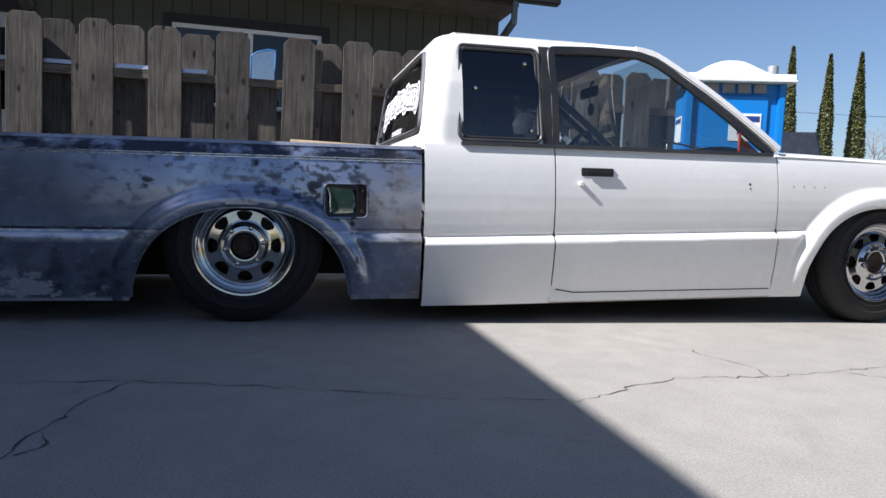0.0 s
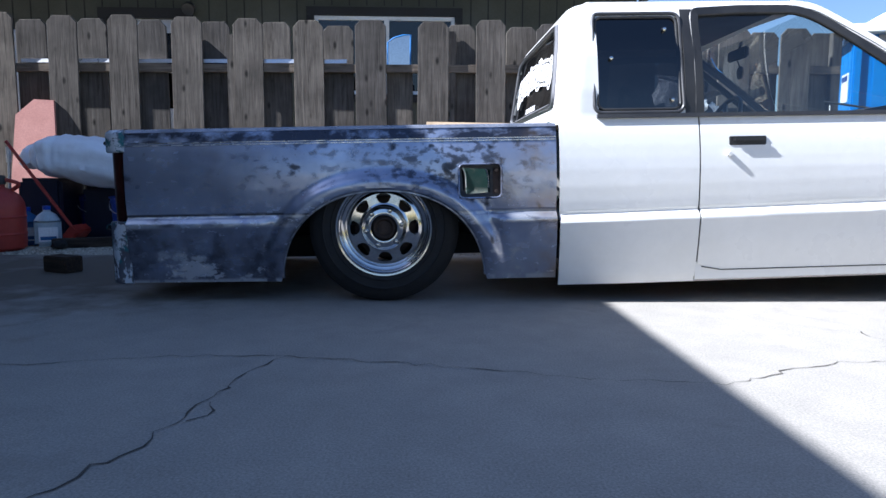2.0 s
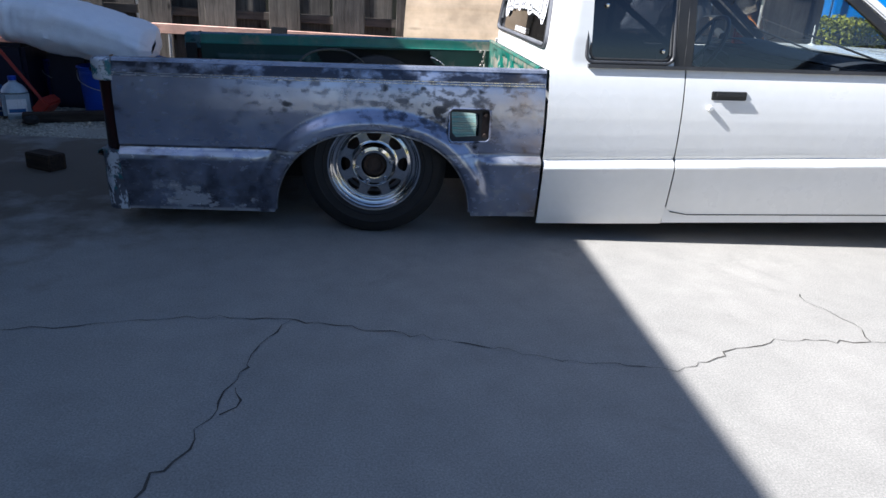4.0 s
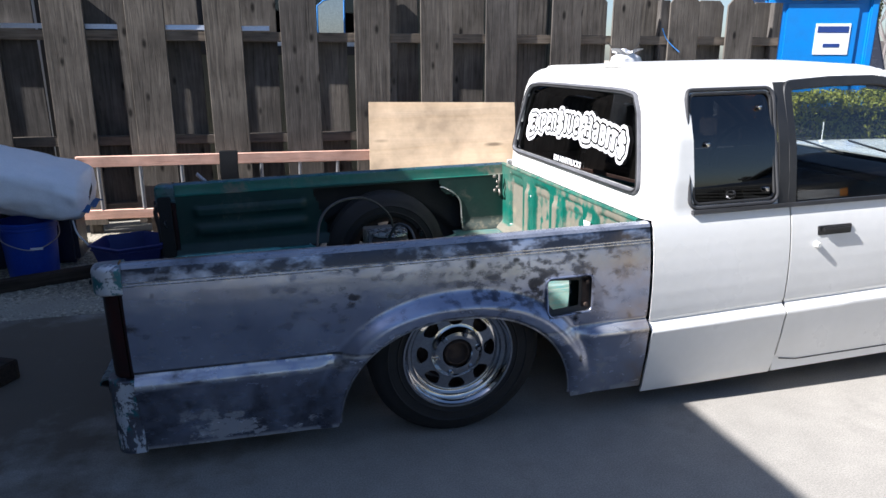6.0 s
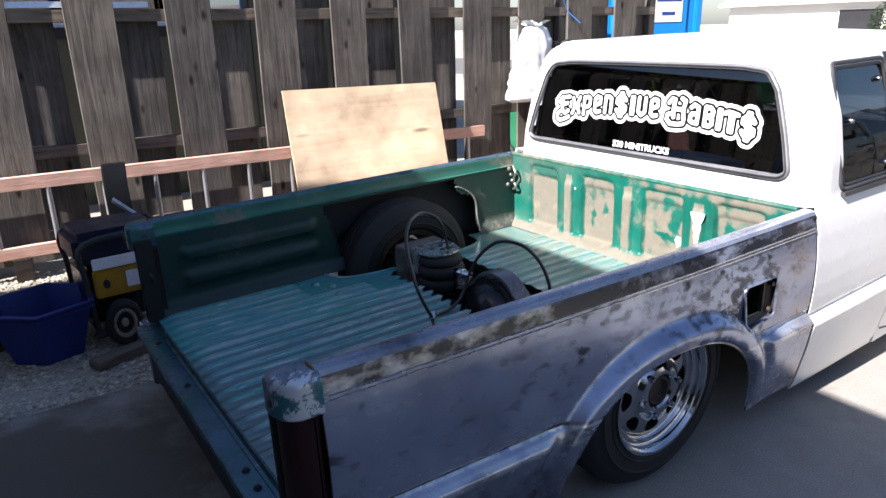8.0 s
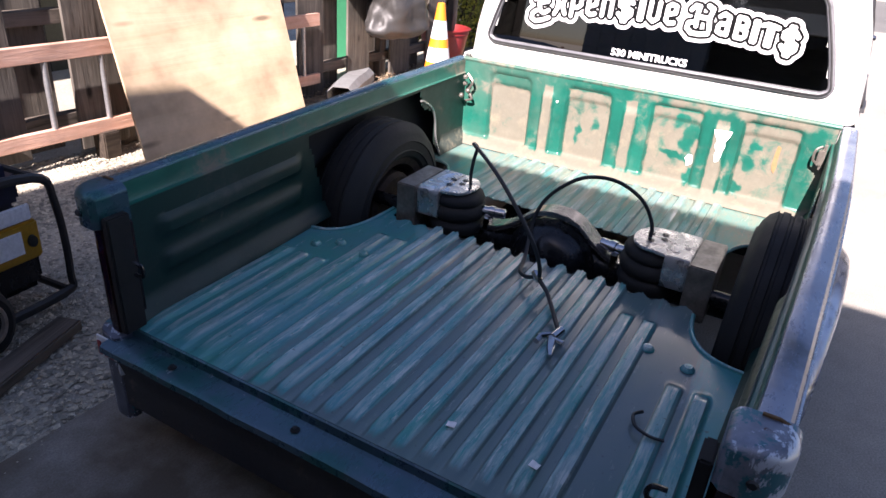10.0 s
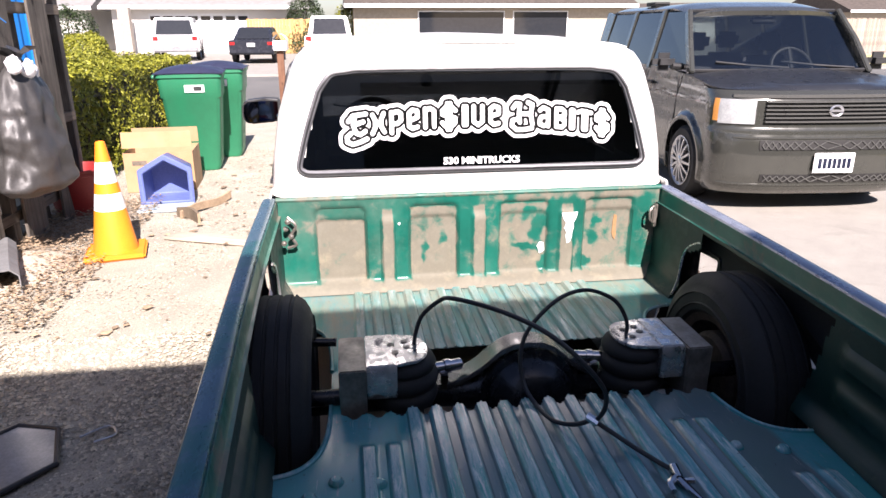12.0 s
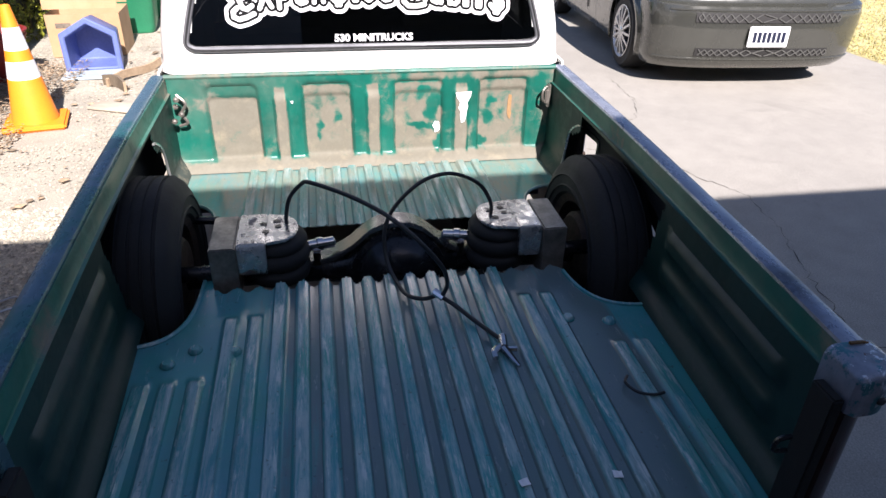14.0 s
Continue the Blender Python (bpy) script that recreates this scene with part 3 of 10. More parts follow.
def crack(pts, w, seed):
    rnd = random.Random(seed)
    bm = bmesh.new()
    line = []
    for (x0, y0), (x1, y1) in zip(pts, pts[1:]):
        n = max(2, int(math.hypot(x1 - x0, y1 - y0) / 0.035))
        for i in range(n):
            t = i / n
            line.append((x0 + (x1 - x0) * t + rnd.gauss(0, 0.008), y0 + (y1 - y0) * t + rnd.gauss(0, 0.008)))
    line.append(pts[-1])
    prev = None
    for i, (x, y) in enumerate(line):
        a = line[min(i + 1, len(line) - 1)]
        b = line[max(i - 1, 0)]
        d = Vector((a[0] - b[0], a[1] - b[1], 0)).normalized()
        s = Vector((-d.y, d.x, 0)) * w * 0.6 * (0.25 + rnd.random() ** 2 * 1.3)
        cur = [bm.verts.new(Vector((x, y, 0.002)) + s), bm.verts.new(Vector((x, y, 0.002)) - s)]
        if prev:
            bm.faces.new((prev[0], prev[1], cur[1], cur[0]))
        prev = cur
    ob = finish("crack", bm, M_CRACK)
    tagged(ob, "thin dirt-filled crack in the concrete", "crack", kind="stuff")


crack([(-2.6, -1.28), (-1.3, -0.98), (-0.6, -0.84), (-0.30, -0.85), (0.05, -0.93), (0.55, -1.08), (0.95, -1.16), (1.15, -1.05), (1.40, -0.94), (1.75, -0.95), (2.1, -0.90), (2.9, -0.75), (3.9, -0.5)], 0.0035, 1)
crack([(-0.30, -0.85), (-0.36, -1.05), (-0.40, -1.30), (-0.42, -1.46), (-0.52, -1.72), (-0.66, -2.1), (-0.8, -2.8)], 0.0055, 2)
crack([(-0.385, -1.28), (-0.355, -1.33), (-0.40, -1.40)], 0.004, 3)
crack([(1.75, -0.95), (1.78, -0.8), (1.70, -0.62), (1.72, -0.55)], 0.003, 4)
crack([(2.1, -0.9), (2.25, -1.1), (2.6, -1.25), (3.2, -1.3)], 0.003, 5)


# ---- the pickup truck ----
WIDTH = 1.63
truck = thing("pickup_truck", "lowered white extended-cab pickup with a sanded bare steel bed", "pickup truck", pose(0, 0, 0, 0, -1.3, 0))


def arch(cx, a, b, z0, p=2.2):
    """How far (x, z) lies outside a wheel arch, in metres; negative inside."""
    def away(x, z):
        q = (abs((x - cx) / a) ** p + (max(0.0, z - z0) / b) ** p) ** (1 / p)
        return (q - 1) * 0.42
    return away


rear_arch = arch(-0.02, 0.434, 0.395, 0.09)
front_arch = arch(3.15, 0.45, 0.46, 0.07)


def arch_z(cx, a, b, z0, x, p=2.2):
    u = abs((x - cx) / a)
    return z0 + b * (1 - u ** p) ** (1 / p) if u < 1 else -1


SIDE = [(0.05, 0.030), (0.10, 0.012), (0.16, 0.000), (0.24, -0.016), (0.335, -0.030), (0.352, -0.034), (0.362, -0.032), (0.376, -0.020), (0.383, -0.008), (0.389, -0.003), (0.394, -0.004), (0.402, -0.009),
        (0.44, -0.0125), (0.50, -0.0150), (0.56, -0.0145), (0.61, -0.0115), (0.66, -0.0065), (0.70, -0.0005), (0.73, 0.0055), (0.75, 0.0105), (0.78, 0.0200)]
PLAIN = [(0.05, 0.030), (0.10, 0.012), (0.16, 0.002), (0.30, -0.004), (0.40, -0.008), (0.50, -0.014), (0.58, -0.014), (0.66, -0.008), (0.72, 0.0), (0.745, 0.006), (0.78, 0.018)]


def taper(x):
    """The bed sides draw in towards the tail."""
    return 0.030 * max(0.0, 0.20 - x) ** 1.35


def side_y(x, z, bulge=0.042):
    """The outer skin of the truck's right side."""
    s = min(rear_arch(x, z), front_arch(x, z))
    flare = bulge * (1 - smoothstep(0.045, 0.100, s)) * smoothstep(-0.01, 0.012, s) * (0.15 + 0.85 * smoothstep(0.12, 0.34, z))
    near = smoothstep(0.07, 0.13, s)
    if x > 0.73:
        z = z - (0.022 * (x - 1.0) - 0.014) * smoothstep(0.2, 0.36, z) * (1 - smoothstep(0.45, 0.6, z))
    y = table(SIDE, z) * near + table(PLAIN, z) * (1 - near)
    return y - max(0.0, flare) + taper(x)


def flip(bm):
    for v in bm.verts:
        v.co.y = WIDTH - v.co.y


def skin(x0, x1, zlow, ztop, skip=None, extra_x=(), extra_z=(), left=False, dx=0.0115, dz=0.0105, bulge=0.042):
    bm = bmesh.new()
    xs = sorted(set(round(x, 4) for x in steps(x0, x1, dx)) | set(extra_x))
    zs = sorted(set(round(z, 4) for z in steps(0.06, 0.79, dz)) | set(extra_z) | {0.335, 0.352, 0.362, 0.369, 0.376, 0.383, 0.389, 0.394, 0.402})
    zs = [z for z in zs if z >= 0.055]

    def f(x, z):
        lo, hi = zlow(x), ztop(x)
        z = min(max(z, lo), hi)
        return Vector((x, side_y(x, z, bulge), z))
    sheet(bm, xs, zs, f, skip)
    if left:
        flip(bm)
    thicken(bm, 0.008)
    return bm


BED_LOW = lambda x: max(0.10 - 0.006 * x, arch_z(-0.02, 0.434, 0.395, 0.09, x))
FUEL = (0.306, 0.488, 0.448, 0.590)


def bedside(left):
    hole = None if left else (lambda x, z: FUEL[0] < x < FUEL[1] and FUEL[2] < z < FUEL[3])
    ex = () if left else (FUEL[0], FUEL[1])
    ez = () if left else (FUEL[2], FUEL[3])
    bm = skin(-1.105, 0.722, BED_LOW, lambda x: 0.752, hole, ex, ez, left)
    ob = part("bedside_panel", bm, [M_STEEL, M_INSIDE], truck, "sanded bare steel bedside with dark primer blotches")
    # inward faces take a near-black colour instead of the steel
    sg = -1 if left else 1
    for p in ob.data.polygons:
        if p.normal.y * sg > 0.3:
            p.material_index = 1
    # rolled lip of the wheel arch, chipped to bright metal
    bm = bmesh.new()
    lip = [(x, max(0.105, arch_z(-0.02, 0.434, 0.395, 0.09, x))) for x in [-0.02 + 0.4335 * math.sin(radians(a)) for a in range(-90, 91, 3)]]
    tube(bm, [(x, side_y(x, z + 0.004) + 0.004, z + 0.001) for x, z in lip], 0.0045, 6)
    if left:
        flip(bm)
    part("arch_lip", bm, M_LIP, ob, "chipped bright lip of the wheel arch")
    # stamped lines under the rail, in brighter metal to carry their highlights
    bm = bmesh.new()
    for z in (0.700, 0.690):
        bar(bm, [(x, side_y(x, z) - 0.001, z) for x in steps(-1.10, 0.72, 0.06)], 0.003, 0.004, (0, 1, 0))
    if left:
        flip(bm)
    part("crease_line", bm, M_RAWBOX, ob)
    # top rail with its inner lip
    bm = bmesh.new()
    prof = [(0.006, 0.745), (0.012, 0.756), (0.025, 0.760), (0.048, 0.760), (0.056, 0.756), (0.059, 0.748)]
    sheet(bm, steps(-1.105, 0.722, 0.06), list(range(len(prof))), lambda x, k: Vector((x, prof[k][0] + taper(x), prof[k][1])))
    if left:
        flip(bm)
    thicken(bm, 0.003)
    part("bed_rail", bm, M_RAILBLUE if left else M_STEELRAIL, truck, "glossy blue-green painted bed rail" if left else "bare steel bed rail with smears of old paint")
    lip = [(0.059, 0.750), (0.061, 0.735), (0.061, 0.704), (0.065, 0.697), (0.074, 0.694)]
    bm = bmesh.new()
    sheet(bm, steps(-1.105, 0.70, 0.06), list(range(len(lip))), lambda x, k: Vector((x, lip[k][0] + taper(x), lip[k][1])))
    if left:
        flip(bm)
    thicken(bm, 0.003)
    ob2 = part("rail_lip", bm, M_GREEN, truck, "green painted inner lip of the bed rail")
    wear_layer(ob2, lambda c: 0.15 + 0.4 * noise.noise(c * 5.0))
    if not left:
        bm = bmesh.new()
        ring = [(x, side_y(x, z) - 0.002, z) for x, z in rounded(FUEL[0], FUEL[1], FUEL[2], FUEL[3], 0.022, 6)]
        tube(bm, ring, 0.0045, 8, closed=True)
        part("fuel_opening_rim", bm, M_STEEL, ob, "thin bare-metal rim of the fuel opening")
        # recessed flange with a cut-cornered hole
        bm = bmesh.new()
        n = len(ring)
        hole_ = [(0.318, 0.575), (0.318, 0.490), (0.344, 0.460), (0.440, 0.460), (0.440, 0.575)]
        edge = []
        for x, _y, z in ring:
            dx, dz = x - 0.385, z - 0.52
            best = 9.0
            for (ax, az), (bx_, bz) in zip(hole_, hole_[1:] + hole_[:1]):
                ax, az, ex, ez = ax - 0.385, az - 0.52, bx_ - ax, bz - az
                den = dx * ez - dz * ex
                if abs(den) > 1e-9:
                    k = (ax * ez - az * ex) / den
                    w = (ax * dz - az * dx) / den
                    if k > 0 and -0.001 <= w <= 1.001:
                        best = min(best, k)
            edge.append((0.385 + dx * min(1.0, best), 0.52 + dz * min(1.0, best)))
        lo = [bm.verts.new((x, side_y(x, z) + 0.014, z)) for x, _y, z in ring]
        hi = [bm.verts.new((x, side_y(x, z) + 0.016, z)) for x, z in edge]
        up = [bm.verts.new((x, side_y(x, z) + 0.003, z)) for x, _y, z in ring]
        for k in range(n):
            bm.faces.new((lo[k], lo[(k + 1) % n], hi[(k + 1) % n], hi[k]))
            bm.faces.new((up[k], up[(k + 1) % n], lo[(k + 1) % n], lo[k]))
        part("fuel_flange", bm, M_BLACK, ob, "black recessed flange with a cut corner")
        bm = bmesh.new()
        bx(bm, 0.448, 0.485, 0.0, 0.02, 0.46, 0.58, 0.004)
        for zz in (0.475, 0.565):
            lathe(bm, [(0, 0.0), (0.008, 0.0), (0.008, 0.012), (0, 0.012)], 10, Matrix.Translation((0.466, -0.004, zz)) @ Matrix.Rotation(radians(90), 4, "X"))
        part("fuel_door_hinge", bm, M_RUSTY, ob, "rusty fuel door hinge plate")


def steel_rail(name, tones, green):
    """Rail top: rubbed metal with smears of the old green-blue paint."""
    m, nt, bs = shader(name)
    v = coords(nt)
    col = ramp(nt, noise_tex(nt, v, 4, 5, 0.65), [(0.3, tones[0]), (0.55, tones[1]), (0.72, tones[2])])
    col = mix_colour(nt, ramp(nt, noise_tex(nt, v, 5.5, 5, 0.7), [(green, (0, 0, 0)), (green + 0.1, (1, 1, 1))]), col, (0.03, 0.12, 0.12))
    nicks = noise_tex(nt, coords(nt, (0.4, 1, 1)), 30, 5, 0.7)
    col = mix_colour(nt, ramp(nt, nicks, [(0.66, (0, 0, 0)), (0.70, (0.8,) * 3)]), col, (0.35, 0.38, 0.40))
    nt.links.new(col, bs.inputs["Base Color"])
    bs.inputs["Metallic"].default_value = 0.45
    nt.links.new(ramp(nt, nicks, [(0.3, (0.22,) * 3), (0.7, (0.36,) * 3)]), bs.inputs["Roughness"])
    return m


M_RAILBLUE = steel_rail("painted_rail", ((0.10, 0.15, 0.20), (0.07, 0.13, 0.16), (0.05, 0.10, 0.11)), 0.50)
M_STEELRAIL = steel_rail("rail_steel", ((0.38, 0.40, 0.46), (0.24, 0.26, 0.32), (0.07, 0.08, 0.10)), 0.66)
M_TAILPANEL = plain("grimy_tail_panel", (0.022, 0.022, 0.026), (0.045, 0.04, 0.036), rough=0.7, scale=5, dark=(0.09, 0.075, 0.06))
M_INSIDE = plain("near_black_inner_panel", (0.014, 0.014, 0.014), (0.03, 0.028, 0.026), rough=0.85, scale=8)
M_LIP = plain("chipped_lip_metal", (0.42, 0.44, 0.50), (0.07, 0.075, 0.09), rough=0.35, metal=0.6, scale=16, fine=60, relief=0.1)
for left in (False, True):
    bedside(left)


# inner bed walls, cut open round the wheels
def jag(x, s):
    return 0.02 * noise.noise(Vector((x * 14, s, 0.3))) + 0.008 * noise.noise(Vector((x * 47, s, 4)))


def inner_wall(left):
    sd = 5.0 if left else 1.0

    def gone(x, z):
        front = 0.32 if z > 0.63 else 0.32 + 0.12 * smoothstep(0.63, 0.56, z)
        return -0.36 - 0.3 * (z - 0.55) + 0.5 * jag(z, sd) < x < front + 0.5 * jag(z, sd + 2) and z < 0.686

    def f(x, z):
        bead = 0.0
        for zc in (0.505, 0.605):
            bead = max(bead, 0.014 * (1 - smoothstep(0.016, 0.034, abs(z - zc))) * smoothstep(-1.03, -0.99, x) * (1 - smoothstep(-0.47, -0.43, x)))
        curve = 0.035 * (1 - smoothstep(0.385, 0.44, z))
        return Vector((x, 0.073 + bead + curve + taper(x), z))
    bm = bmesh.new()
    sheet(bm, steps(-1.17, 0.70, 0.0125), steps(0.385, 0.697, 0.012), f, gone)
    if left:
        flip(bm)
    thicken(bm, -0.003)
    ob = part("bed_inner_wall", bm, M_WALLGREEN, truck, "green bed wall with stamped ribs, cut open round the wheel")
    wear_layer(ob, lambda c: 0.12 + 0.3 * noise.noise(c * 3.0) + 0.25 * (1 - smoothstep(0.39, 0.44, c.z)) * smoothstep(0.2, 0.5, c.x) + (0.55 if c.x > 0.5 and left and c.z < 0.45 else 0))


inner_wall(False)
inner_wall(True)
for left in (False, True):
    bm = bmesh.new()
    tube(bm, smooth_path([(0.318, 0.073, 0.645), (0.345, 0.074, 0.638), (0.405, 0.074, 0.60), (0.437, 0.074, 0.55), (0.442, 0.08, 0.46), (0.44, 0.10, 0.40)], 5), 0.0045, 6)
    if left:
        flip(bm)
    part("cut_edge", bm, M_RAWBOX, truck, "bare metal edge of the cut bed wall")


def bulkhead():
    panels = [(1.435, 1.236), (1.077, 0.879), (0.722, 0.515), (0.376, 0.165)]
    strips = [(1.157, 0.024), (0.80, 0.026), (0.445, 0.029)]

    def inset(y, z, top=0.725):
        d = 0.0
        for a, b in panels:
            q = (max(0.0, abs(y - (a + b) / 2) - (a - b) / 2 + 0.03) ** 2 + max(0.0, abs(z - (top + 0.405) / 2) - (top - 0.405) / 2 + 0.03) ** 2) ** 0.5
            d = max(d, 1 - smoothstep(0.020, 0.034, q))
        return d

    def raised(y, z):
        d = 0.0
        for c, w in strips:
            d = max(d, (1 - smoothstep(w * 0.7, w * 1.2, abs(y - c))) * smoothstep(0.395, 0.42, z) * (1 - smoothstep(0.66, 0.69, z)))
        return d

    def f(y, z):
        return Vector((0.700 + 0.011 * inset(y, z) + 0.008 * inset(y, z, 0.676) - 0.013 * raised(y, z) - 0.05 * (1 - smoothstep(0.385, 0.43, z)), y, z))
    bm = bmesh.new()
    sheet(bm, steps(0.066, 1.564, 0.0065), steps(0.385, 0.757, 0.008), f)
    thicken(bm, 0.004)
    ob = part("bed_bulkhead", bm, M_GREEN, truck, "green bed front panel with rubbed tan recesses and ribs")

    left_paint = [(0.943, 0.566, 0.020, 0.026), (1.013, 0.525, 0.016, 0.040), (0.565, 0.590, 0.028, 0.055), (0.612, 0.530, 0.045, 0.010), (0.595, 0.681, 0.018, 0.012), (0.540, 0.45, 0.018, 0.03), (0.308, 0.625, 0.024, 0.014), (0.328, 0.545, 0.024, 0.026), (0.350, 0.455, 0.014, 0.026)]

    def wear(c):
        y, z = c.y, c.z
        n = noise.noise(Vector((y * 6, z * 7, 2))) * 0.18 + noise.noise(Vector((y * 26, z * 13, 5))) * 0.22
        w = 0.13
        for i, (a, b) in enumerate(panels):
            ins = smoothstep(0.002, 0.014, min(a - y, y - b)) * smoothstep(-0.004, 0.012, (0.672 if i == 0 else 0.716) - z)
            w = max(w, (0.62, 0.54, 0.48, 0.46)[i] * ins)
        for s, wd in strips:
            w = max(w, 0.56 * (1 - smoothstep(wd * 0.7, wd, abs(y - s))) * (1 - smoothstep(0.70, 0.72, z)))
        w = max(w, 0.80 * (1 - smoothstep(0.40, 0.44, z)))
        w = max(w, 0.36 * (1 - smoothstep(0.02, 0.25, y)))
        w = max(w, 0.40 * smoothstep(0.70, 0.735, z) * smoothstep(0.95, 0.6, y))
        wy, wz = 0.022 * noise.noise(Vector((y * 38, z * 30, 9))), 0.026 * noise.noise(Vector((y * 34, z * 26, 17)))
        # paint left standing inside the rubbed recesses
        for py, pz, ry, rz in left_paint:
            w -= 0.42 * (1 - smoothstep(0.3, 1.5, math.hypot((y + wy - py) / ry, (z + wz - pz) / rz)))
        return w + n
    wear_layer(ob, wear)
    bm = bmesh.new()
    tube(bm, [(0.702, 0.06, 0.757), (0.702, 1.57, 0.757)], 0.010, 8)
    lip = part("bulkhead_top_edge", bm, M_GREEN, ob)
    wear_layer(lip, lambda c: 0.25 + 0.4 * noise.noise(c * 9))
    # torn white sealer patches, and a rust-orange smear
    rnd = random.Random(3)
    for nm, mat, x, rows, lab in (("sealer_patch", M_DECAL, 0.6805, ((0.672, 0.040), (0.650, 0.026), (0.628, 0.013), (0.606, 0.017), (0.588, 0.012), (0.566, 0.014), (0.548, 0.006)), "long torn white patch of old sealer"),
                                  ("sealer_patch", M_DECAL, 0.7120, ((0.540, 0.007), (0.528, 0.014), (0.512, 0.011), (0.498, 0.005)), "small torn white patch of old sealer"),
                                  ("sealer_patch", M_DECAL, 0.6930, ((0.656, 0.004), (0.650, 0.005), (0.643, 0.003)), "white drop of old sealer"),
                                  ("rust_smear", M_RUSTSMEAR, 0.7125, ((0.640, 0.005), (0.615, 0.009), (0.59, 0.008), (0.565, 0.010), (0.545, 0.006)), "orange smear of rust")):
        cy = {0.6805: 0.437, 0.7120: 0.541, 0.6930: 1.114, 0.7125: 0.236}[x]
        bm = bmesh.new()
        side_a = [(cy + h * (0.7 + 0.6 * rnd.random()), z + rnd.gauss(0, 0.003)) for z, h in rows]
        side_b = [(cy - h * (0.7 + 0.6 * rnd.random()), z + rnd.gauss(0, 0.003)) for z, h in rows]
        pts = side_a + side_b[::-1]
        for dx in (0.0, 0.002):
            bm.faces.new([bm.verts.new((x + dx, y, z)) for y, z in pts])
        bmesh.ops.bridge_loops(bm, edges=bm.edges[:])
        bmesh.ops.recalc_face_normals(bm, faces=bm.faces)
        part(nm, bm, mat, ob, lab)


M_RUSTSMEAR = plain("orange_rust", (0.33, 0.18, 0.07), (0.26, 0.17, 0.09), rough=0.8, scale=40)
bulkhead()


def bed_floor():
    ribs = [0.770 + (k - 10) * 0.0637 for k in range(22) if k != 3 and 0.14 < 0.770 + (k - 10) * 0.0637 < 1.50]

    def rib(x, y):
        h = 0.0
        for r in ribs:
            d = abs(y - r)
            if d < 0.031:
                k = 1 - smoothstep(0.013, 0.022, d)
                if r > 1.31 or r < 0.36:
                    k *= 1 - smoothstep(-0.61, -0.575, x)
                elif (r > 1.18 or r < 0.46) and x < 0.1:
                    k *= 1 - smoothstep(-0.36, -0.325, x)
                k *= smoothstep(-1.13, -1.09, x)
                h = max(h, k)
        return h

    def gone(x, y):
        j = 0.012 * math.sin((y - 0.770) * 2 * math.pi / 0.0637 + 1.57)
        if -0.20 + j < x < 0.155 - j and 0.25 < y < 1.35:
            return True
        for yc, b in ((0.02, 0.278), (1.61, 0.235)):
            if (abs(x + 0.025) / 0.415) ** 4 + (abs(y - yc) / b) ** 4 < 1:
                return True
        return False
    bm = bmesh.new()
    xs = steps(-1.145, -0.64, 0.04) + steps(-0.62, -0.46, 0.012) + steps(-0.45, 0.45, 0.007) + steps(0.47, 0.70, 0.03)
    sheet(bm, xs, steps(0.073, 1.557, 0.0055), lambda x, y: Vector((x, y, 0.383 + 0.011 * rib(x, y))), gone)
    thicken(bm, 0.003)
    ob = part("bed_floor", bm, M_BEDFLOOR, truck, "ribbed blue-green steel bed floor, rubbed and cut open for the axle")

    def wear(c):
        mid = (1 - smoothstep(0.36, 0.56, abs(c.y - 0.68))) * (1 - smoothstep(0.1, 0.4, c.x))
        valley = 1 - smoothstep(0.384, 0.392, c.z)
        return 0.10 + 0.08 * mid + 0.46 * valley * mid + 0.22 * noise.noise(Vector((c.x * 1.4, c.y * 5, 1)))
    wear_layer(ob, wear)
    # pressed rim round each wheel opening
    for yc, b, y_wall, sg in ((0.02, 0.278, 0.085, 1), (1.61, 0.235, 1.545, -1)):
        rim = []
        for k in range(0, 181, 4):
            ca, sa = math.cos(radians(k)), math.sin(radians(k))
            x = -0.025 + 0.415 * math.copysign(abs(ca) ** 0.5, ca)
            y = yc + sg * b * sa ** 0.5
            if (y - y_wall) * sg > 0 and not (0.25 < y < 1.35 and -0.20 < x < 0.155):
                rim.append((x, y, 0.3845))
        for run in ([p for p in rim if p[0] > 0], [p for p in rim if p[0] < 0]):
            if len(run) > 2:
                bm = bmesh.new()
                tube(bm, run, 0.007, 6)
                ring_ = part("opening_rim", bm, M_BEDFLOOR, ob)
                wear_layer(ring_, lambda c: 0.1)
    # bolt heads near the wheel openings
    for x, y in ((-0.47, 1.36), (-0.49, 1.26), (-0.50, 0.25), (-0.47, 0.36), (-0.52, 1.42)):
        bm = bmesh.new()
        lathe(bm, [(0, 0.012), (0.011, 0.011), (0.017, 0.005), (0.019, 0.0)], 14, Matrix.Translation((x, y, 0.384)))
        part("floor_bolt", bm, M_BEDFLOOR, ob)
    # rear sill and the panel beneath it
    bm = bmesh.new()
    prof = [(-1.143, 0.3825), (-1.149, 0.378), (-1.151, 0.356), (-1.160, 0.3535), (-1.166, 0.361), (-1.215, 0.360), (-1.224, 0.354), (-1.226, 0.338), (-1.205, 0.330), (-1.190, 0.255), (-1.194, 0.245), (-1.194, 0.16), (-1.17, 0.13)]
    sheet(bm, list(range(8)), steps(0.10, 1.53, 0.02), lambda k, y: Vector((prof[k][0] + (0.004 * noise.noise(Vector((y * 7, k * 0.3, 4))) if k > 4 else 0.0), y, prof[k][1] + (0.003 * noise.noise(Vector((y * 9, 3, 8))) if k > 4 else 0.0))))
    thicken(bm, 0.004)
    ob2 = part("rear_sill", bm, M_RAILBLUE, truck, "scuffed dark blue sill ledge behind the bed floor")
    bm = bmesh.new()
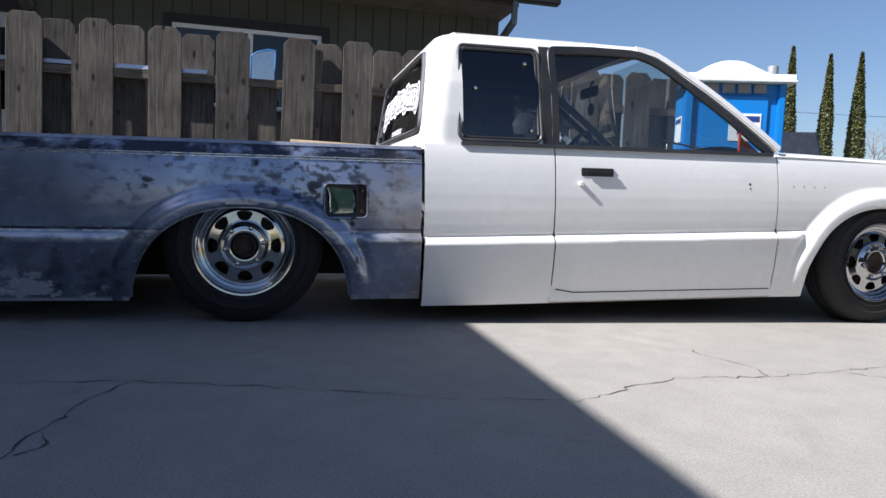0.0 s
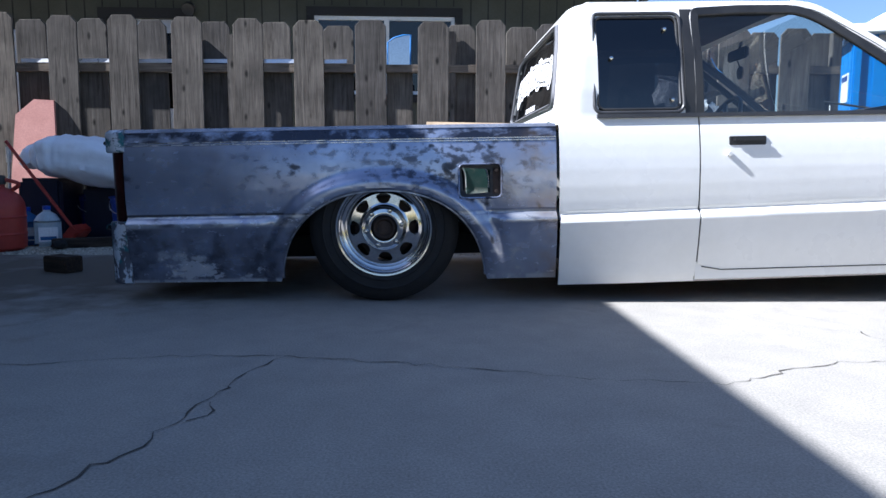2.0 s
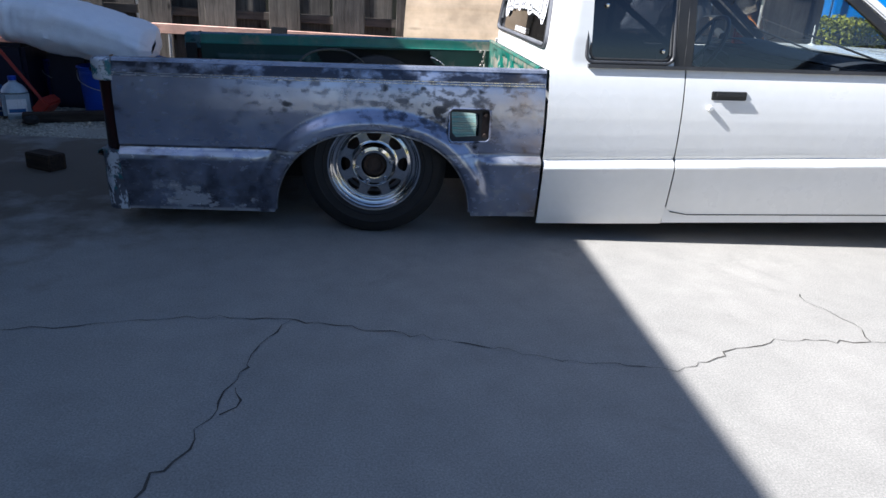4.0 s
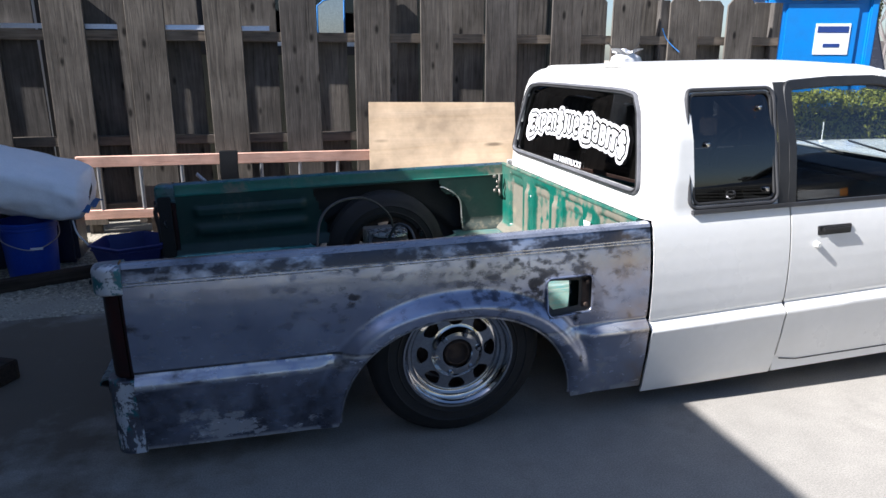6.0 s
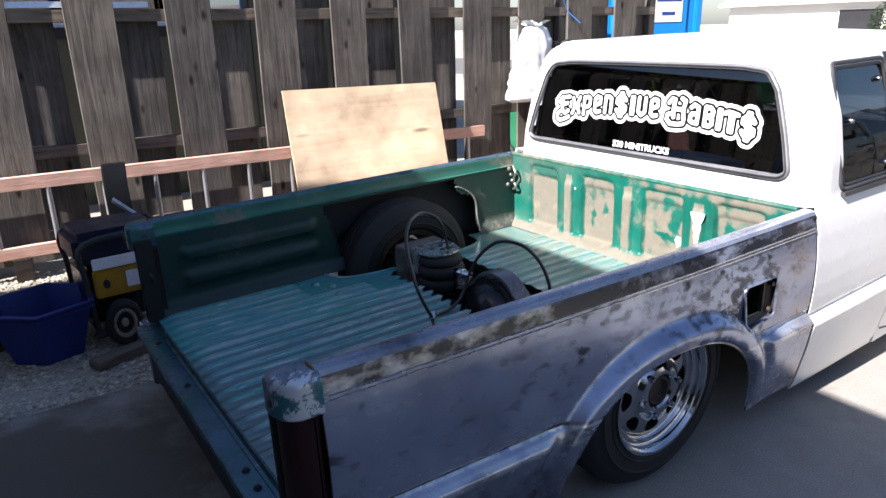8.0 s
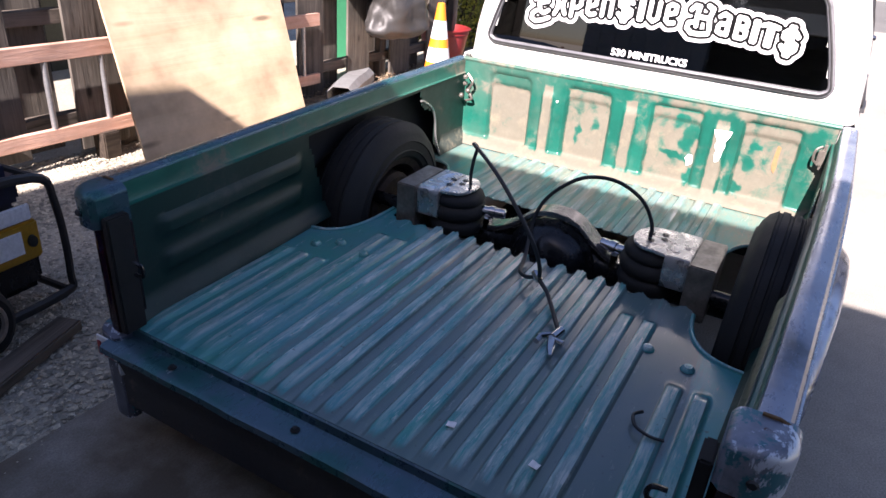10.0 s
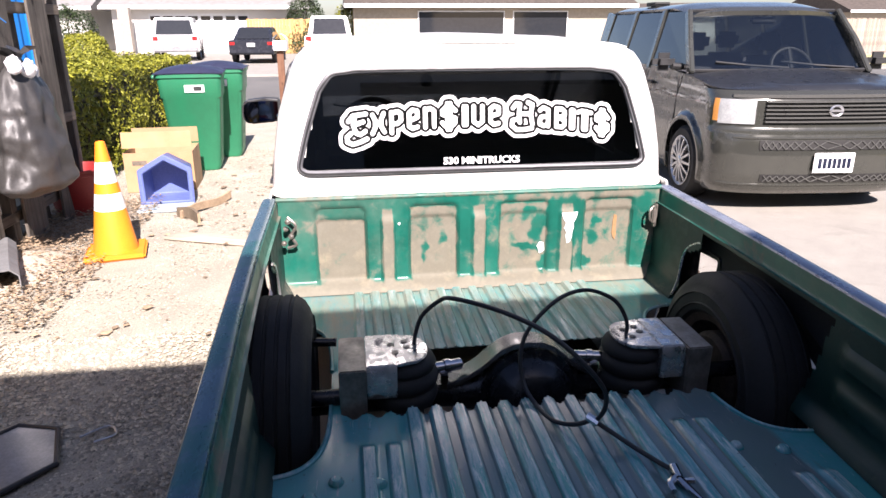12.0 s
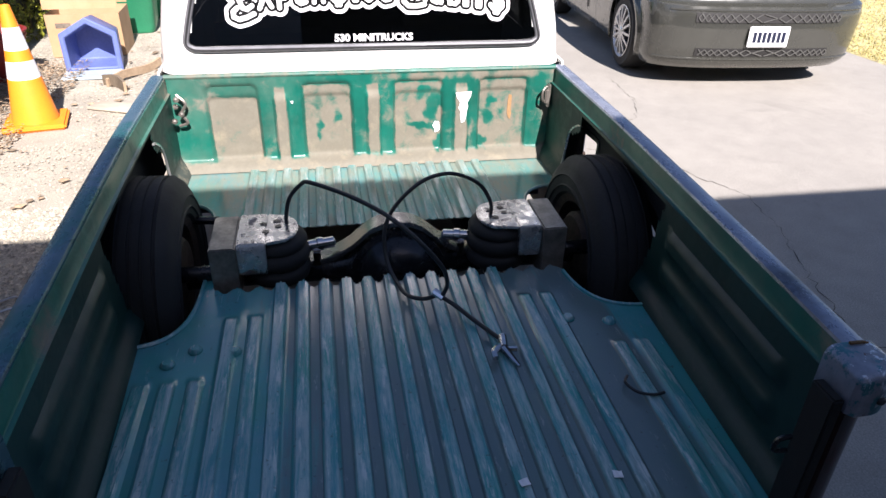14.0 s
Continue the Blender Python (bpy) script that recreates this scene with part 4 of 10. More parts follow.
    sheet(bm, list(range(7, len(prof))), steps(0.10, 1.53, 0.05), lambda k, y: Vector((prof[k][0] + 0.002, y, prof[k][1])))
    thicken(bm, 0.004)
    part("tail_panel", bm, M_TAILPANEL, ob2, "dark grimy panel under the bed sill")
    for y in (0.30, 0.385, 0.93, 1.31):
        bm = bmesh.new()
        lathe(bm, [(0, 0.007), (0.006, 0.0065), (0.008, 0.003), (0.011, 0.0)], 12, Matrix.Translation((-1.188, y, 0.3625)))
        part("sill_bolt", bm, M_DARK, ob2)


bed_floor()


def draw_in(bm, left):
    for v in bm.verts:
        v.co.y += taper(-1.15)
    if left:
        flip(bm)


def tail_corner(left):
    def corner(inset, z0, z1, dome=0.0):
        """An upright corner piece; dome rounds its top edge over."""
        bm = bmesh.new()
        x0, y0 = -1.195 + inset, -0.012 + inset

        def ring(d, z):
            r = max(0.012, 0.06 - d)
            a, b = x0 + d, y0 + d
            pts = [(-1.10, b), (-1.12, b)] + [(a + r + r * math.cos(q), b + r + r * math.sin(q)) for q in [radians(270 - 90 * k / 8) for k in range(9)]] + [(a, 0.075 - d), (a + 0.012, 0.086 - d), (-1.10, 0.088 - d)]
            return [bm.verts.new((x, y, z)) for x, y in pts]
        rings = [ring(0.006, z0), ring(0.0, z0 + 0.006)]
        if dome > 0:
            rings += [ring(dome * (1 - math.cos(q)), z1 - dome * (1 - math.sin(q))) for q in [radians(15 * k) for k in range(7)]]
        else:
            rings += [ring(0.0, z1 - 0.004), ring(0.004, z1)]
        for a, b in zip(rings, rings[1:]):
            n = len(a)
            for k in range(n):
                bm.faces.new((a[k], a[(k + 1) % n], b[(k + 1) % n], b[k]))
        bm.faces.new(rings[0][::-1])
        bm.faces.new(rings[-1])
        draw_in(bm, left)
        return bm
    part("tail_cap", corner(0.0, 0.665, 0.760, 0.022), M_RAILBLUE if left else M_CAP, truck, "glossy blue-green cap above the tail light" if left else "bare and rust-marked steel cap above the tail light")
    bm = bmesh.new()
    lathe(bm, [(0, 0.004), (0.006, 0.004), (0.009, 0.0)], 12, Matrix.Translation((-1.197, 0.035, 0.705)) @ Matrix.Rotation(radians(-90), 4, "Y"))
    draw_in(bm, left)
    part("cap_screw", bm, M_BLACK, truck)
    lens = part("tail_light", corner(0.018, 0.372, 0.665), M_LENS, truck, "dark smoked red tail light")
    part("tail_base", corner(0.0, 0.105, 0.372), M_CAP2, truck, "chipped steel corner below the tail light")
    if left:
        bm = box(-1.2005, -1.1955, 0.01, 0.075, 0.30, 0.36, 0.001)
        draw_in(bm, left)
        st = part("reflector_strip", bm, M_DECAL, truck, "torn white and red reflector strip")
        for k in range(3):
            bm = box(-1.2035, -1.2008, 0.014 + 0.021 * k, 0.026 + 0.021 * k, 0.304, 0.345)
            draw_in(bm, left)
            part("red_bar", bm, M_STRIPRED, st)
    bm = box(-1.182, -1.12, 0.089, 0.112, 0.384, 0.70, 0.004)
    draw_in(bm, left)
    part("tailgate_post", bm, M_DARK, truck, "black steel tailgate post")
    # loop for the tailgate latch
    bm = bmesh.new()
    tube(bm, smooth_path([(-1.15, 0.14, 0.59), (-1.15, 0.165, 0.585), (-1.15, 0.168, 0.56), (-1.15, 0.14, 0.555)], 4), 0.005, 6)
    draw_in(bm, left)
    part("latch_loop", bm, M_AXLE, truck)
    # rust-brown seam between the cap and the rail
    bm = bmesh.new()
    tube(bm, [(-1.106, side_y(-1.106, z) - 0.001, z) for z in steps(0.672, 0.742, 0.01)] + [(-1.106, y + taper(-1.106), z) for y, z in ((0.011, 0.757), (0.026, 0.7625), (0.05, 0.7625))], 0.0035, 6)
    if left:
        flip(bm)
    part("rust_seam", bm, M_SEAM, truck, "rust-brown seam at the rail end")
    # hook cluster by the bulkhead
    bm = bmesh.new()
    for k, (dy, dz) in enumerate(((0, 0), (0.02, -0.03), (-0.004, -0.055), (0.018, 0.03))):
        lathe(bm, [(0, 0), (0.010, 0), (0.011, 0.010), (0.006, 0.016), (0, 0.017)], 10, Matrix.Translation((0.66 - 0.008 * k, 0.086 + dy, 0.655 + dz)) @ Matrix.Rotation(radians(-70 + 25 * k), 4, "X"))
    tube(bm, smooth_path([(0.665, 0.10, 0.70), (0.655, 0.13, 0.67), (0.66, 0.11, 0.63), (0.66, 0.128, 0.595), (0.67, 0.095, 0.58)], 4), 0.006, 6)
    if left:
        flip(bm)
    else:
        bm.free()
        bm = box(0.655, 0.685, 0.083, 0.095, 0.60, 0.70, 0.005)
        bx(bm, 0.648, 0.664, 0.090, 0.108, 0.62, 0.68, 0.004)
        tube(bm, smooth_path([(0.66, 0.10, 0.69), (0.65, 0.118, 0.675), (0.65, 0.118, 0.64), (0.66, 0.10, 0.625)], 4), 0.005, 6)
    part("bed_latch", bm, M_RAWBOX2, truck, "worn metal latch hardware at the bulkhead corner" if left else "slim worn striker plate at the bulkhead corner")


M_STRIPRED = plain("red_reflector", (0.4, 0.03, 0.03), (0.3, 0.03, 0.03), rough=0.4)
M_SEAM = plain("rust_brown_seam", (0.22, 0.12, 0.05), (0.14, 0.075, 0.03), rough=0.85, scale=40)
def chipped(name, steel, white, teal):
    """Corner steel with ragged flakes of white filler, teal paint and dark primer."""
    m, nt, bs = shader(name)
    v = coords(nt)
    col = ramp(nt, noise_tex(nt, v, 9, 5, 0.65), [(0.32, steel), (0.68, tuple(c * 0.4 for c in steel))])
    col = mix_colour(nt, ramp(nt, noise_tex(nt, coords(nt, (1.1, 0.9, 0.8)), 17, 6, 0.7, 0.3), [(teal, (0, 0, 0)), (teal + 0.04, (0.9,) * 3)]), col, (0.03, 0.16, 0.19))
    flakes = noise_tex(nt, coords(nt, (1, 1.2, 0.7)), 13, 7, 0.72, 0.4)
    col = mix_colour(nt, ramp(nt, flakes, [(white, (0, 0, 0)), (white + 0.025, (1,) * 3)]), col, (0.58, 0.62, 0.68))
    col = mix_colour(nt, ramp(nt, noise_tex(nt, v, 21, 5, 0.7), [(0.62, (0, 0, 0)), (0.68, (0.9,) * 3)]), col, (0.10, 0.04, 0.03))
    nt.links.new(col, bs.inputs["Base Color"])
    bs.inputs["Metallic"].default_value = 0.35
    bs.inputs["Roughness"].default_value = 0.38
    bump(nt, bs, flakes, 0.25, 0.003)
    return m


M_CAP = chipped("cap_steel", (0.30, 0.32, 0.38), 0.53, 0.52)
M_CAP2 = chipped("chipped_steel", (0.13, 0.14, 0.18), 0.53, 0.55)
for left in (False, True):
    tail_corner(left)


# ---- wheels ----
def wheel(name, x, y, z, out, camber, chrome=True, hw=0.098):
    """out: -1 for wheels that face the right side."""
    turn = Matrix.Translation((x, y, z)) @ Matrix.Rotation(radians(90 if out < 0 else -90), 4, "X") @ Matrix.Rotation(radians(camber), 4, "X")
    w = new(name)
    w.parent = truck
    w.matrix_basis = turn
    w.empty_display_size = 0.05
    bm = bmesh.new()
    prof = [(0.196, -hw + 0.012), (0.205, -hw), (0.222, -hw - 0.004), (0.226, -hw - 0.009), (0.230, -hw - 0.005), (0.258, -hw - 0.005), (0.262, -hw - 0.009), (0.266, -hw - 0.004), (0.285, -hw + 0.002), (0.308, -hw + 0.016), (0.320, -hw + 0.034)] + [(0.3245 - d, g + o) for g in (-0.048, -0.016, 0.016, 0.048) for o, d in ((-0.006, 0), (-0.004, 0.006), (0.004, 0.006), (0.006, 0))] + [
            (0.320, hw - 0.034), (0.308, hw - 0.016), (0.285, hw - 0.002), (0.266, hw + 0.004), (0.262, hw + 0.009), (0.258, hw + 0.005), (0.230, hw + 0.005), (0.226, hw + 0.009), (0.222, hw + 0.004), (0.205, hw), (0.196, hw - 0.012)]
    lathe(bm, prof, 64)
    part("tyre", bm, M_RUBBER, w, "worn black tyre")
    rim_mat = M_CHROME if chrome else M_AXLE
    bm = bmesh.new()
    lathe(bm, [(0.200, hw - 0.006), (0.208, hw + 0.002), (0.206, hw + 0.009), (0.199, hw + 0.008), (0.194, hw - 0.001), (0.190, hw - 0.004), (0.187, hw - 0.016), (0.183, hw - 0.020), (0.173, hw - 0.022),
               (0.169, hw - 0.032), (0.163, hw - 0.036), (0.158, hw - 0.036), (0.157, hw - 0.05)], 80)
    rm = part("rim", bm, rim_mat, w, "polished chrome steel rim" if chrome else "dark steel rim")
    bm = bmesh.new()
    lathe(bm, [(0.1575, hw - 0.048), (0.156, -0.02), (0.170, -hw + 0.02), (0.196, -hw + 0.01)], 64)
    part("rim_barrel", bm, M_RUSTY, rm)
    bm = bmesh.new()
    n = 8 * 36

    def disc(a, r):
        h = table([(0.052, hw - 0.014), (0.057, hw - 0.007), (0.064, hw - 0.006), (0.082, hw - 0.009), (0.090, hw - 0.018), (0.098, hw - 0.026), (0.108, hw - 0.029), (0.150, hw - 0.032), (0.162, hw - 0.036)], r)
        return Vector((r * math.cos(a), r * math.sin(a), h))

    def hole(a, r):
        k = a * 8 / (2 * math.pi)
        d = abs(k - round(k)) * (1.0 + 9.0 * (0.128 - r)) / 0.285
        return (abs(r - 0.127) / 0.0215) ** 2.8 + d ** 2.8 < 1
    sheet(bm, [2 * math.pi * k / n for k in range(n + 1)], [0.052, 0.054, 0.057, 0.060, 0.064, 0.070, 0.076, 0.082, 0.086, 0.090, 0.094, 0.098] + [0.102] + steps(0.1045, 0.151, 0.0013) + [0.1535, 0.158, 0.162], disc, hole)
    thicken(bm, 0.005)
    d = part("wheel_disc", bm, rim_mat, w, "chrome eight-hole wheel centre" if chrome else "dark steel wheel centre")
    bm = bmesh.new()
    lathe(bm, [(0.0, hw - 0.03), (0.03, hw - 0.03), (0.036, hw - 0.025), (0.040, hw - 0.012), (0.046, hw - 0.012), (0.050, hw - 0.02), (0.052, hw - 0.05)], 28)
    part("hub", bm, M_RUSTY, w, "rusty open hub")
    for k in range(6):
        bm = bmesh.new()
        lathe(bm, [(0, 0.022), (0.007, 0.021), (0.011, 0.016), (0.011, 0.0)], 6, Matrix.Rotation(radians(60 * k + 10), 4, "Z") @ Matrix.Translation((0.079, 0, hw - 0.016)))
        part("lug_nut", bm, rim_mat, d)
    return w


def drum(w):
    bm = bmesh.new()
    lathe(bm, [(0, -0.075), (0.12, -0.075), (0.135, -0.06), (0.135, 0.0), (0.12, 0.01), (0, 0.01)], 32)
    part("brake_drum", bm, M_RUSTY, w)


drum(wheel("wheel", -0.017, 0.116, 0.325, -1, 1.0, hw=0.092))
drum(wheel("wheel", -0.017, WIDTH - 0.104, 0.325, 1, 1.0, hw=0.092))
drum(wheel("wheel", 3.15, 0.105, 0.250, -1, 0.5))
drum(wheel("wheel", 3.15, WIDTH - 0.105, 0.250, 1, 0.5))


# ---- axle, air springs and hoses in the bed ----
def axle():
    bm = bmesh.new()
    prof = [(0.040, -0.68), (0.040, -0.36), (0.042, -0.24), (0.058, -0.16), (0.095, -0.11), (0.130, -0.06), (0.138, 0.0), (0.130, 0.06), (0.095, 0.11), (0.058, 0.16), (0.042, 0.24), (0.040, 0.36), (0.040, 0.68)]
    lathe(bm, prof, 32, Matrix.Translation((-0.02, 0.79, 0.325)) @ Matrix.Rotation(radians(90), 4, "X") @ Matrix.Diagonal((0.75, 1, 1, 1)))
    ax = part("rear_axle", bm, M_AXLE, truck, "black oily rear axle housing")
    bm = bmesh.new()
    lathe(bm, [(0, -0.145), (0.05, -0.14), (0.10, -0.12), (0.128, -0.09), (0.135, -0.06), (0.152, -0.055), (0.152, -0.04)], 40, Matrix.Translation((-0.02, 0.79, 0.325)) @ Matrix.Rotation(radians(90), 4, "Y"))
    for k in range(10):
        a = 2 * math.pi * k / 10
        lathe(bm, [(0, -0.068), (0.008, -0.066), (0.009, -0.05)], 6, Matrix.Translation((-0.02, 0.79 + 0.135 * math.cos(a), 0.325 + 0.135 * math.sin(a))) @ Matrix.Rotation(radians(90), 4, "Y"))
    part("differential_cover", bm, M_AXLE, ax)
    # raw ridge over the housing
    bm = bmesh.new()
    pts = [(-0.022, 0.795 + d, 0.325 + 0.012 + table([(0, 0.152), (0.04, 0.149), (0.075, 0.136), (0.105, 0.112), (0.145, 0.076), (0.19, 0.050), (0.24, 0.036), (0.30, 0.030)], abs(d))) for d in steps(-0.30, 0.30, 0.02)]
    bar(bm, pts, 0.075, 0.020, (0, 0, 1))
    bmesh.ops.bevel(bm, geom=[e for e in bm.edges if abs(e.verts[0].co.x - e.verts[1].co.x) < 1e-4], offset=0.003, segments=2, affect="EDGES")
    part("axle_brace", bm, M_GULL, ax, "glossy dark steel brace arching over the axle")
    for y0, y1, s in ((1.13, 1.35, 1), (0.27, 0.47, -1)):
        outer, inner = (y1, y0) if s > 0 else (y0, y1)
        cy = 1.165 if s > 0 else 0.465
        a, b = sorted((outer, outer - s * 0.075))
        part("axle_box", box(-0.165, 0.045, a, b, 0.325, 0.502, 0.004), M_RAWBOX2, ax, "dull welded steel box")
        a, b = sorted((outer - s * 0.077, inner))
        bm = bmesh.new()
        mid = a + (b - a) * (0.42 if s > 0 else 0.58)
        la, lb = (mid, b) if s > 0 else (a, mid)
        prism(bm, [(-0.15, 0.40), (-0.155, 0.485), (-0.145, 0.504), (0.045, 0.504), (0.045, 0.40)], lb - la, Matrix.Translation((0, lb, 0)) @ Matrix.Rotation(radians(90), 4, "X"))
        # thin plate over the air spring, with a rounded end
        end = cy - s * 0.015
        tip = [(-0.05 + 0.085 * math.sin(q), end - s * 0.055 * math.cos(q)) for q in [radians(-90 + 15 * k) for k in range(13)]]
        top = [(-0.145, mid - s * 0.001)] + tip + [(0.045, mid - s * 0.001)]
        prism(bm, top if s > 0 else top[::-1], 0.010, Matrix.Translation((0, 0, 0.4935)))
        bmesh.ops.recalc_face_normals(bm, faces=bm.faces)
        bmesh.ops.bevel(bm, geom=[e for e in bm.edges if len(e.link_faces) == 2 and e.calc_face_angle(0) > 0.6], offset=0.003, segments=2, affect="EDGES")
        part("bag_plate", bm, M_RAWBOX, ax, "bright ground steel air spring plate")
        bm = bmesh.new()
        lathe(bm, [(0, 0.33), (0.07, 0.33), (0.094, 0.345), (0.101, 0.366), (0.096, 0.384), (0.087, 0.391), (0.097, 0.399), (0.103, 0.420), (0.097, 0.438), (0.086, 0.446), (0.092, 0.451), (0.095, 0.464), (0.088, 0.479), (0.070, 0.489), (0.06, 0.492), (0, 0.493)], 40,
              Matrix.Translation((-0.05, cy, 0)))
        bag = part("air_spring", bm, M_RUBBER, ax, "black rubber double-bellows air spring")
        bm = bmesh.new()
        for dx, dy in ((-0.03, 0.02), (0.02, 0.03), (0.0, -0.015), (0.035, -0.01)):
            lathe(bm, [(0, 0.018), (0.011, 0.017), (0.013, 0.008), (0.013, 0)], 6, Matrix.Translation((-0.045 + dx, cy + dy + s * 0.005, 0.489)))
        part("bag_bolt", bm, M_AXLE, bag)
        bm = bmesh.new()
        lathe(bm, [(0, 0), (0.016, 0), (0.018, 0.01), (0.018, 0.03), (0.022, 0.032), (0.022, 0.05), (0.018, 0.052), (0.018, 0.085), (0.012, 0.09), (0, 0.09)], 16,
              Matrix.Translation((-0.04, cy - s * 0.09, 0.425)) @ Matrix.Rotation(radians(90 * s), 4, "X") @ Matrix.Rotation(radians(12), 4, "Y"))
        bx(bm, -0.06, -0.02, cy - s * 0.12 - 0.012, cy - s * 0.12 + 0.012, 0.36, 0.412, 0.004)
        part("air_valve", bm, M_CHROME, ax, "shiny chrome air valve")
    # cross tube towards the left wheel
    for a, b, r in (((0.16, 1.36, 0.43), (0.16, 1.50, 0.44), 0.014), ((-0.12, 1.34, 0.40), (-0.12, 1.50, 0.40), 0.024), ((-0.12, 0.28, 0.40), (-0.12, 0.16, 0.40), 0.024)):
        bm = bmesh.new()
        tube(bm, [a, b], r, 12)
        part("link_bar", bm, M_AXLE, ax)


axle()


def hoses():
    z0 = 0.404
    h1 = [(-0.025, 1.131, 0.492), (-0.040, 1.127, 0.542), (-0.062, 1.110, 0.608), (-0.125, 1.070, 0.678), (-0.205, 1.044, 0.718), (-0.311, 0.955, 0.729), (-0.384, 0.871, 0.711), (-0.423, 0.808, 0.673),
          (-0.443, 0.750, 0.615), (-0.448, 0.712, 0.560), (-0.430, 0.699, 0.503), (-0.403, 0.704, 0.453), (-0.393, 0.716, 0.447)]
    h2 = [(-0.050, 0.490, 0.495), (-0.050, 0.493, 0.547), (-0.053, 0.536, 0.615), (-0.060, 0.618, 0.656), (-0.090, 0.700, 0.659), (-0.104, 0.764, 0.622), (-0.118, 0.818, 0.562), (-0.140, 0.840, 0.497), (-0.178, 0.835, 0.430),
          (-0.235, 0.818, 0.402), (-0.321, 0.795, 0.404), (-0.371, 0.753, 0.420), (-0.393, 0.716, 0.445)]
    h3 = [(-0.393, 0.716, 0.445), (-0.415, 0.672, 0.420), (-0.466, 0.634, z0 + 0.004), (-0.52, 0.60, z0), (-0.565, 0.574, z0)]
    for k, pts in enumerate((h1, h2, h3)):
        bm = bmesh.new()
        tube(bm, smooth_path(pts, 7), 0.0062, 8)
        part("air_hose", bm, M_BLACK, truck, "thin black air hose")
    bm = bmesh.new()
    tube(bm, [(-0.555, 0.571, z0 + 0.002), (-0.60, 0.578, z0 + 0.002)], 0.013, 10)
    tube(bm, smooth_path([(-0.585, 0.575, z0 + 0.004), (-0.61, 0.605, z0 + 0.004), (-0.635, 0.608, z0)], 4), 0.009, 8)
    tube(bm, [(-0.60, 0.578, z0), (-0.645, 0.565, z0 - 0.002), (-0.67, 0.555, z0 - 0.003)], [0.012, 0.009, 0.005], 8)
    tube(bm, [(-0.60, 0.575, z0), (-0.605, 0.545, z0)], 0.008, 8)
    part("air_fitting", bm, M_CHROME, truck, "chrome air hose fitting lying on the bed floor")
    bm = bmesh.new()
    tube(bm, [(-0.383, 0.726, 0.451), (-0.403, 0.703, 0.440)], 0.0115, 8)
    part("hose_splice", bm, M_CHROME, truck, "small chrome splice joining the air hoses")


hoses()


def bed_litter():
    for x, y, a in ((-1.02, 0.64, 10), (-1.028, 0.442, -8)):
        bm = bmesh.new()
        sheet(bm, steps(-0.009, 0.009, 0.0045), steps(-0.010, 0.010, 0.005), lambda u, v: Vector((u, v, 0.003 + 0.004 * noise.noise(Vector((u * 80, v * 80, a))))))
        thicken(bm, 0.001)
        ob = finish("paper_scrap", bm, M_DECAL, loc=Matrix.Rotation(radians(-1.3), 4, "Y") @ pose(x, y, 0.3955, 0, 0, a))
        tagged(ob, "small torn white paper scrap on the bed floor", "paper", group="paper scraps on the bed floor")
    bm = bmesh.new()
    tube(bm, smooth_path([(-0.74, 0.30, 0.398), (-0.765, 0.315, 0.40), (-0.80, 0.30, 0.40), (-0.815, 0.265, 0.40), (-0.81, 0.235, 0.399)], 5), 0.004, 6)
    ob = finish("cable_tie", bm, M_BLACK, loc=Matrix.Rotation(radians(-1.3), 4, "Y"))
    tagged(ob, "short curled black cable tie on the bed floor", "cable tie")


bed_litter()


# the cab is a little narrower than the bed
WIDTH = 1.61
# ---- cab ----
CAB_LOW = lambda x: table([(0.74, 0.057), (2.7, 0.078)], x)


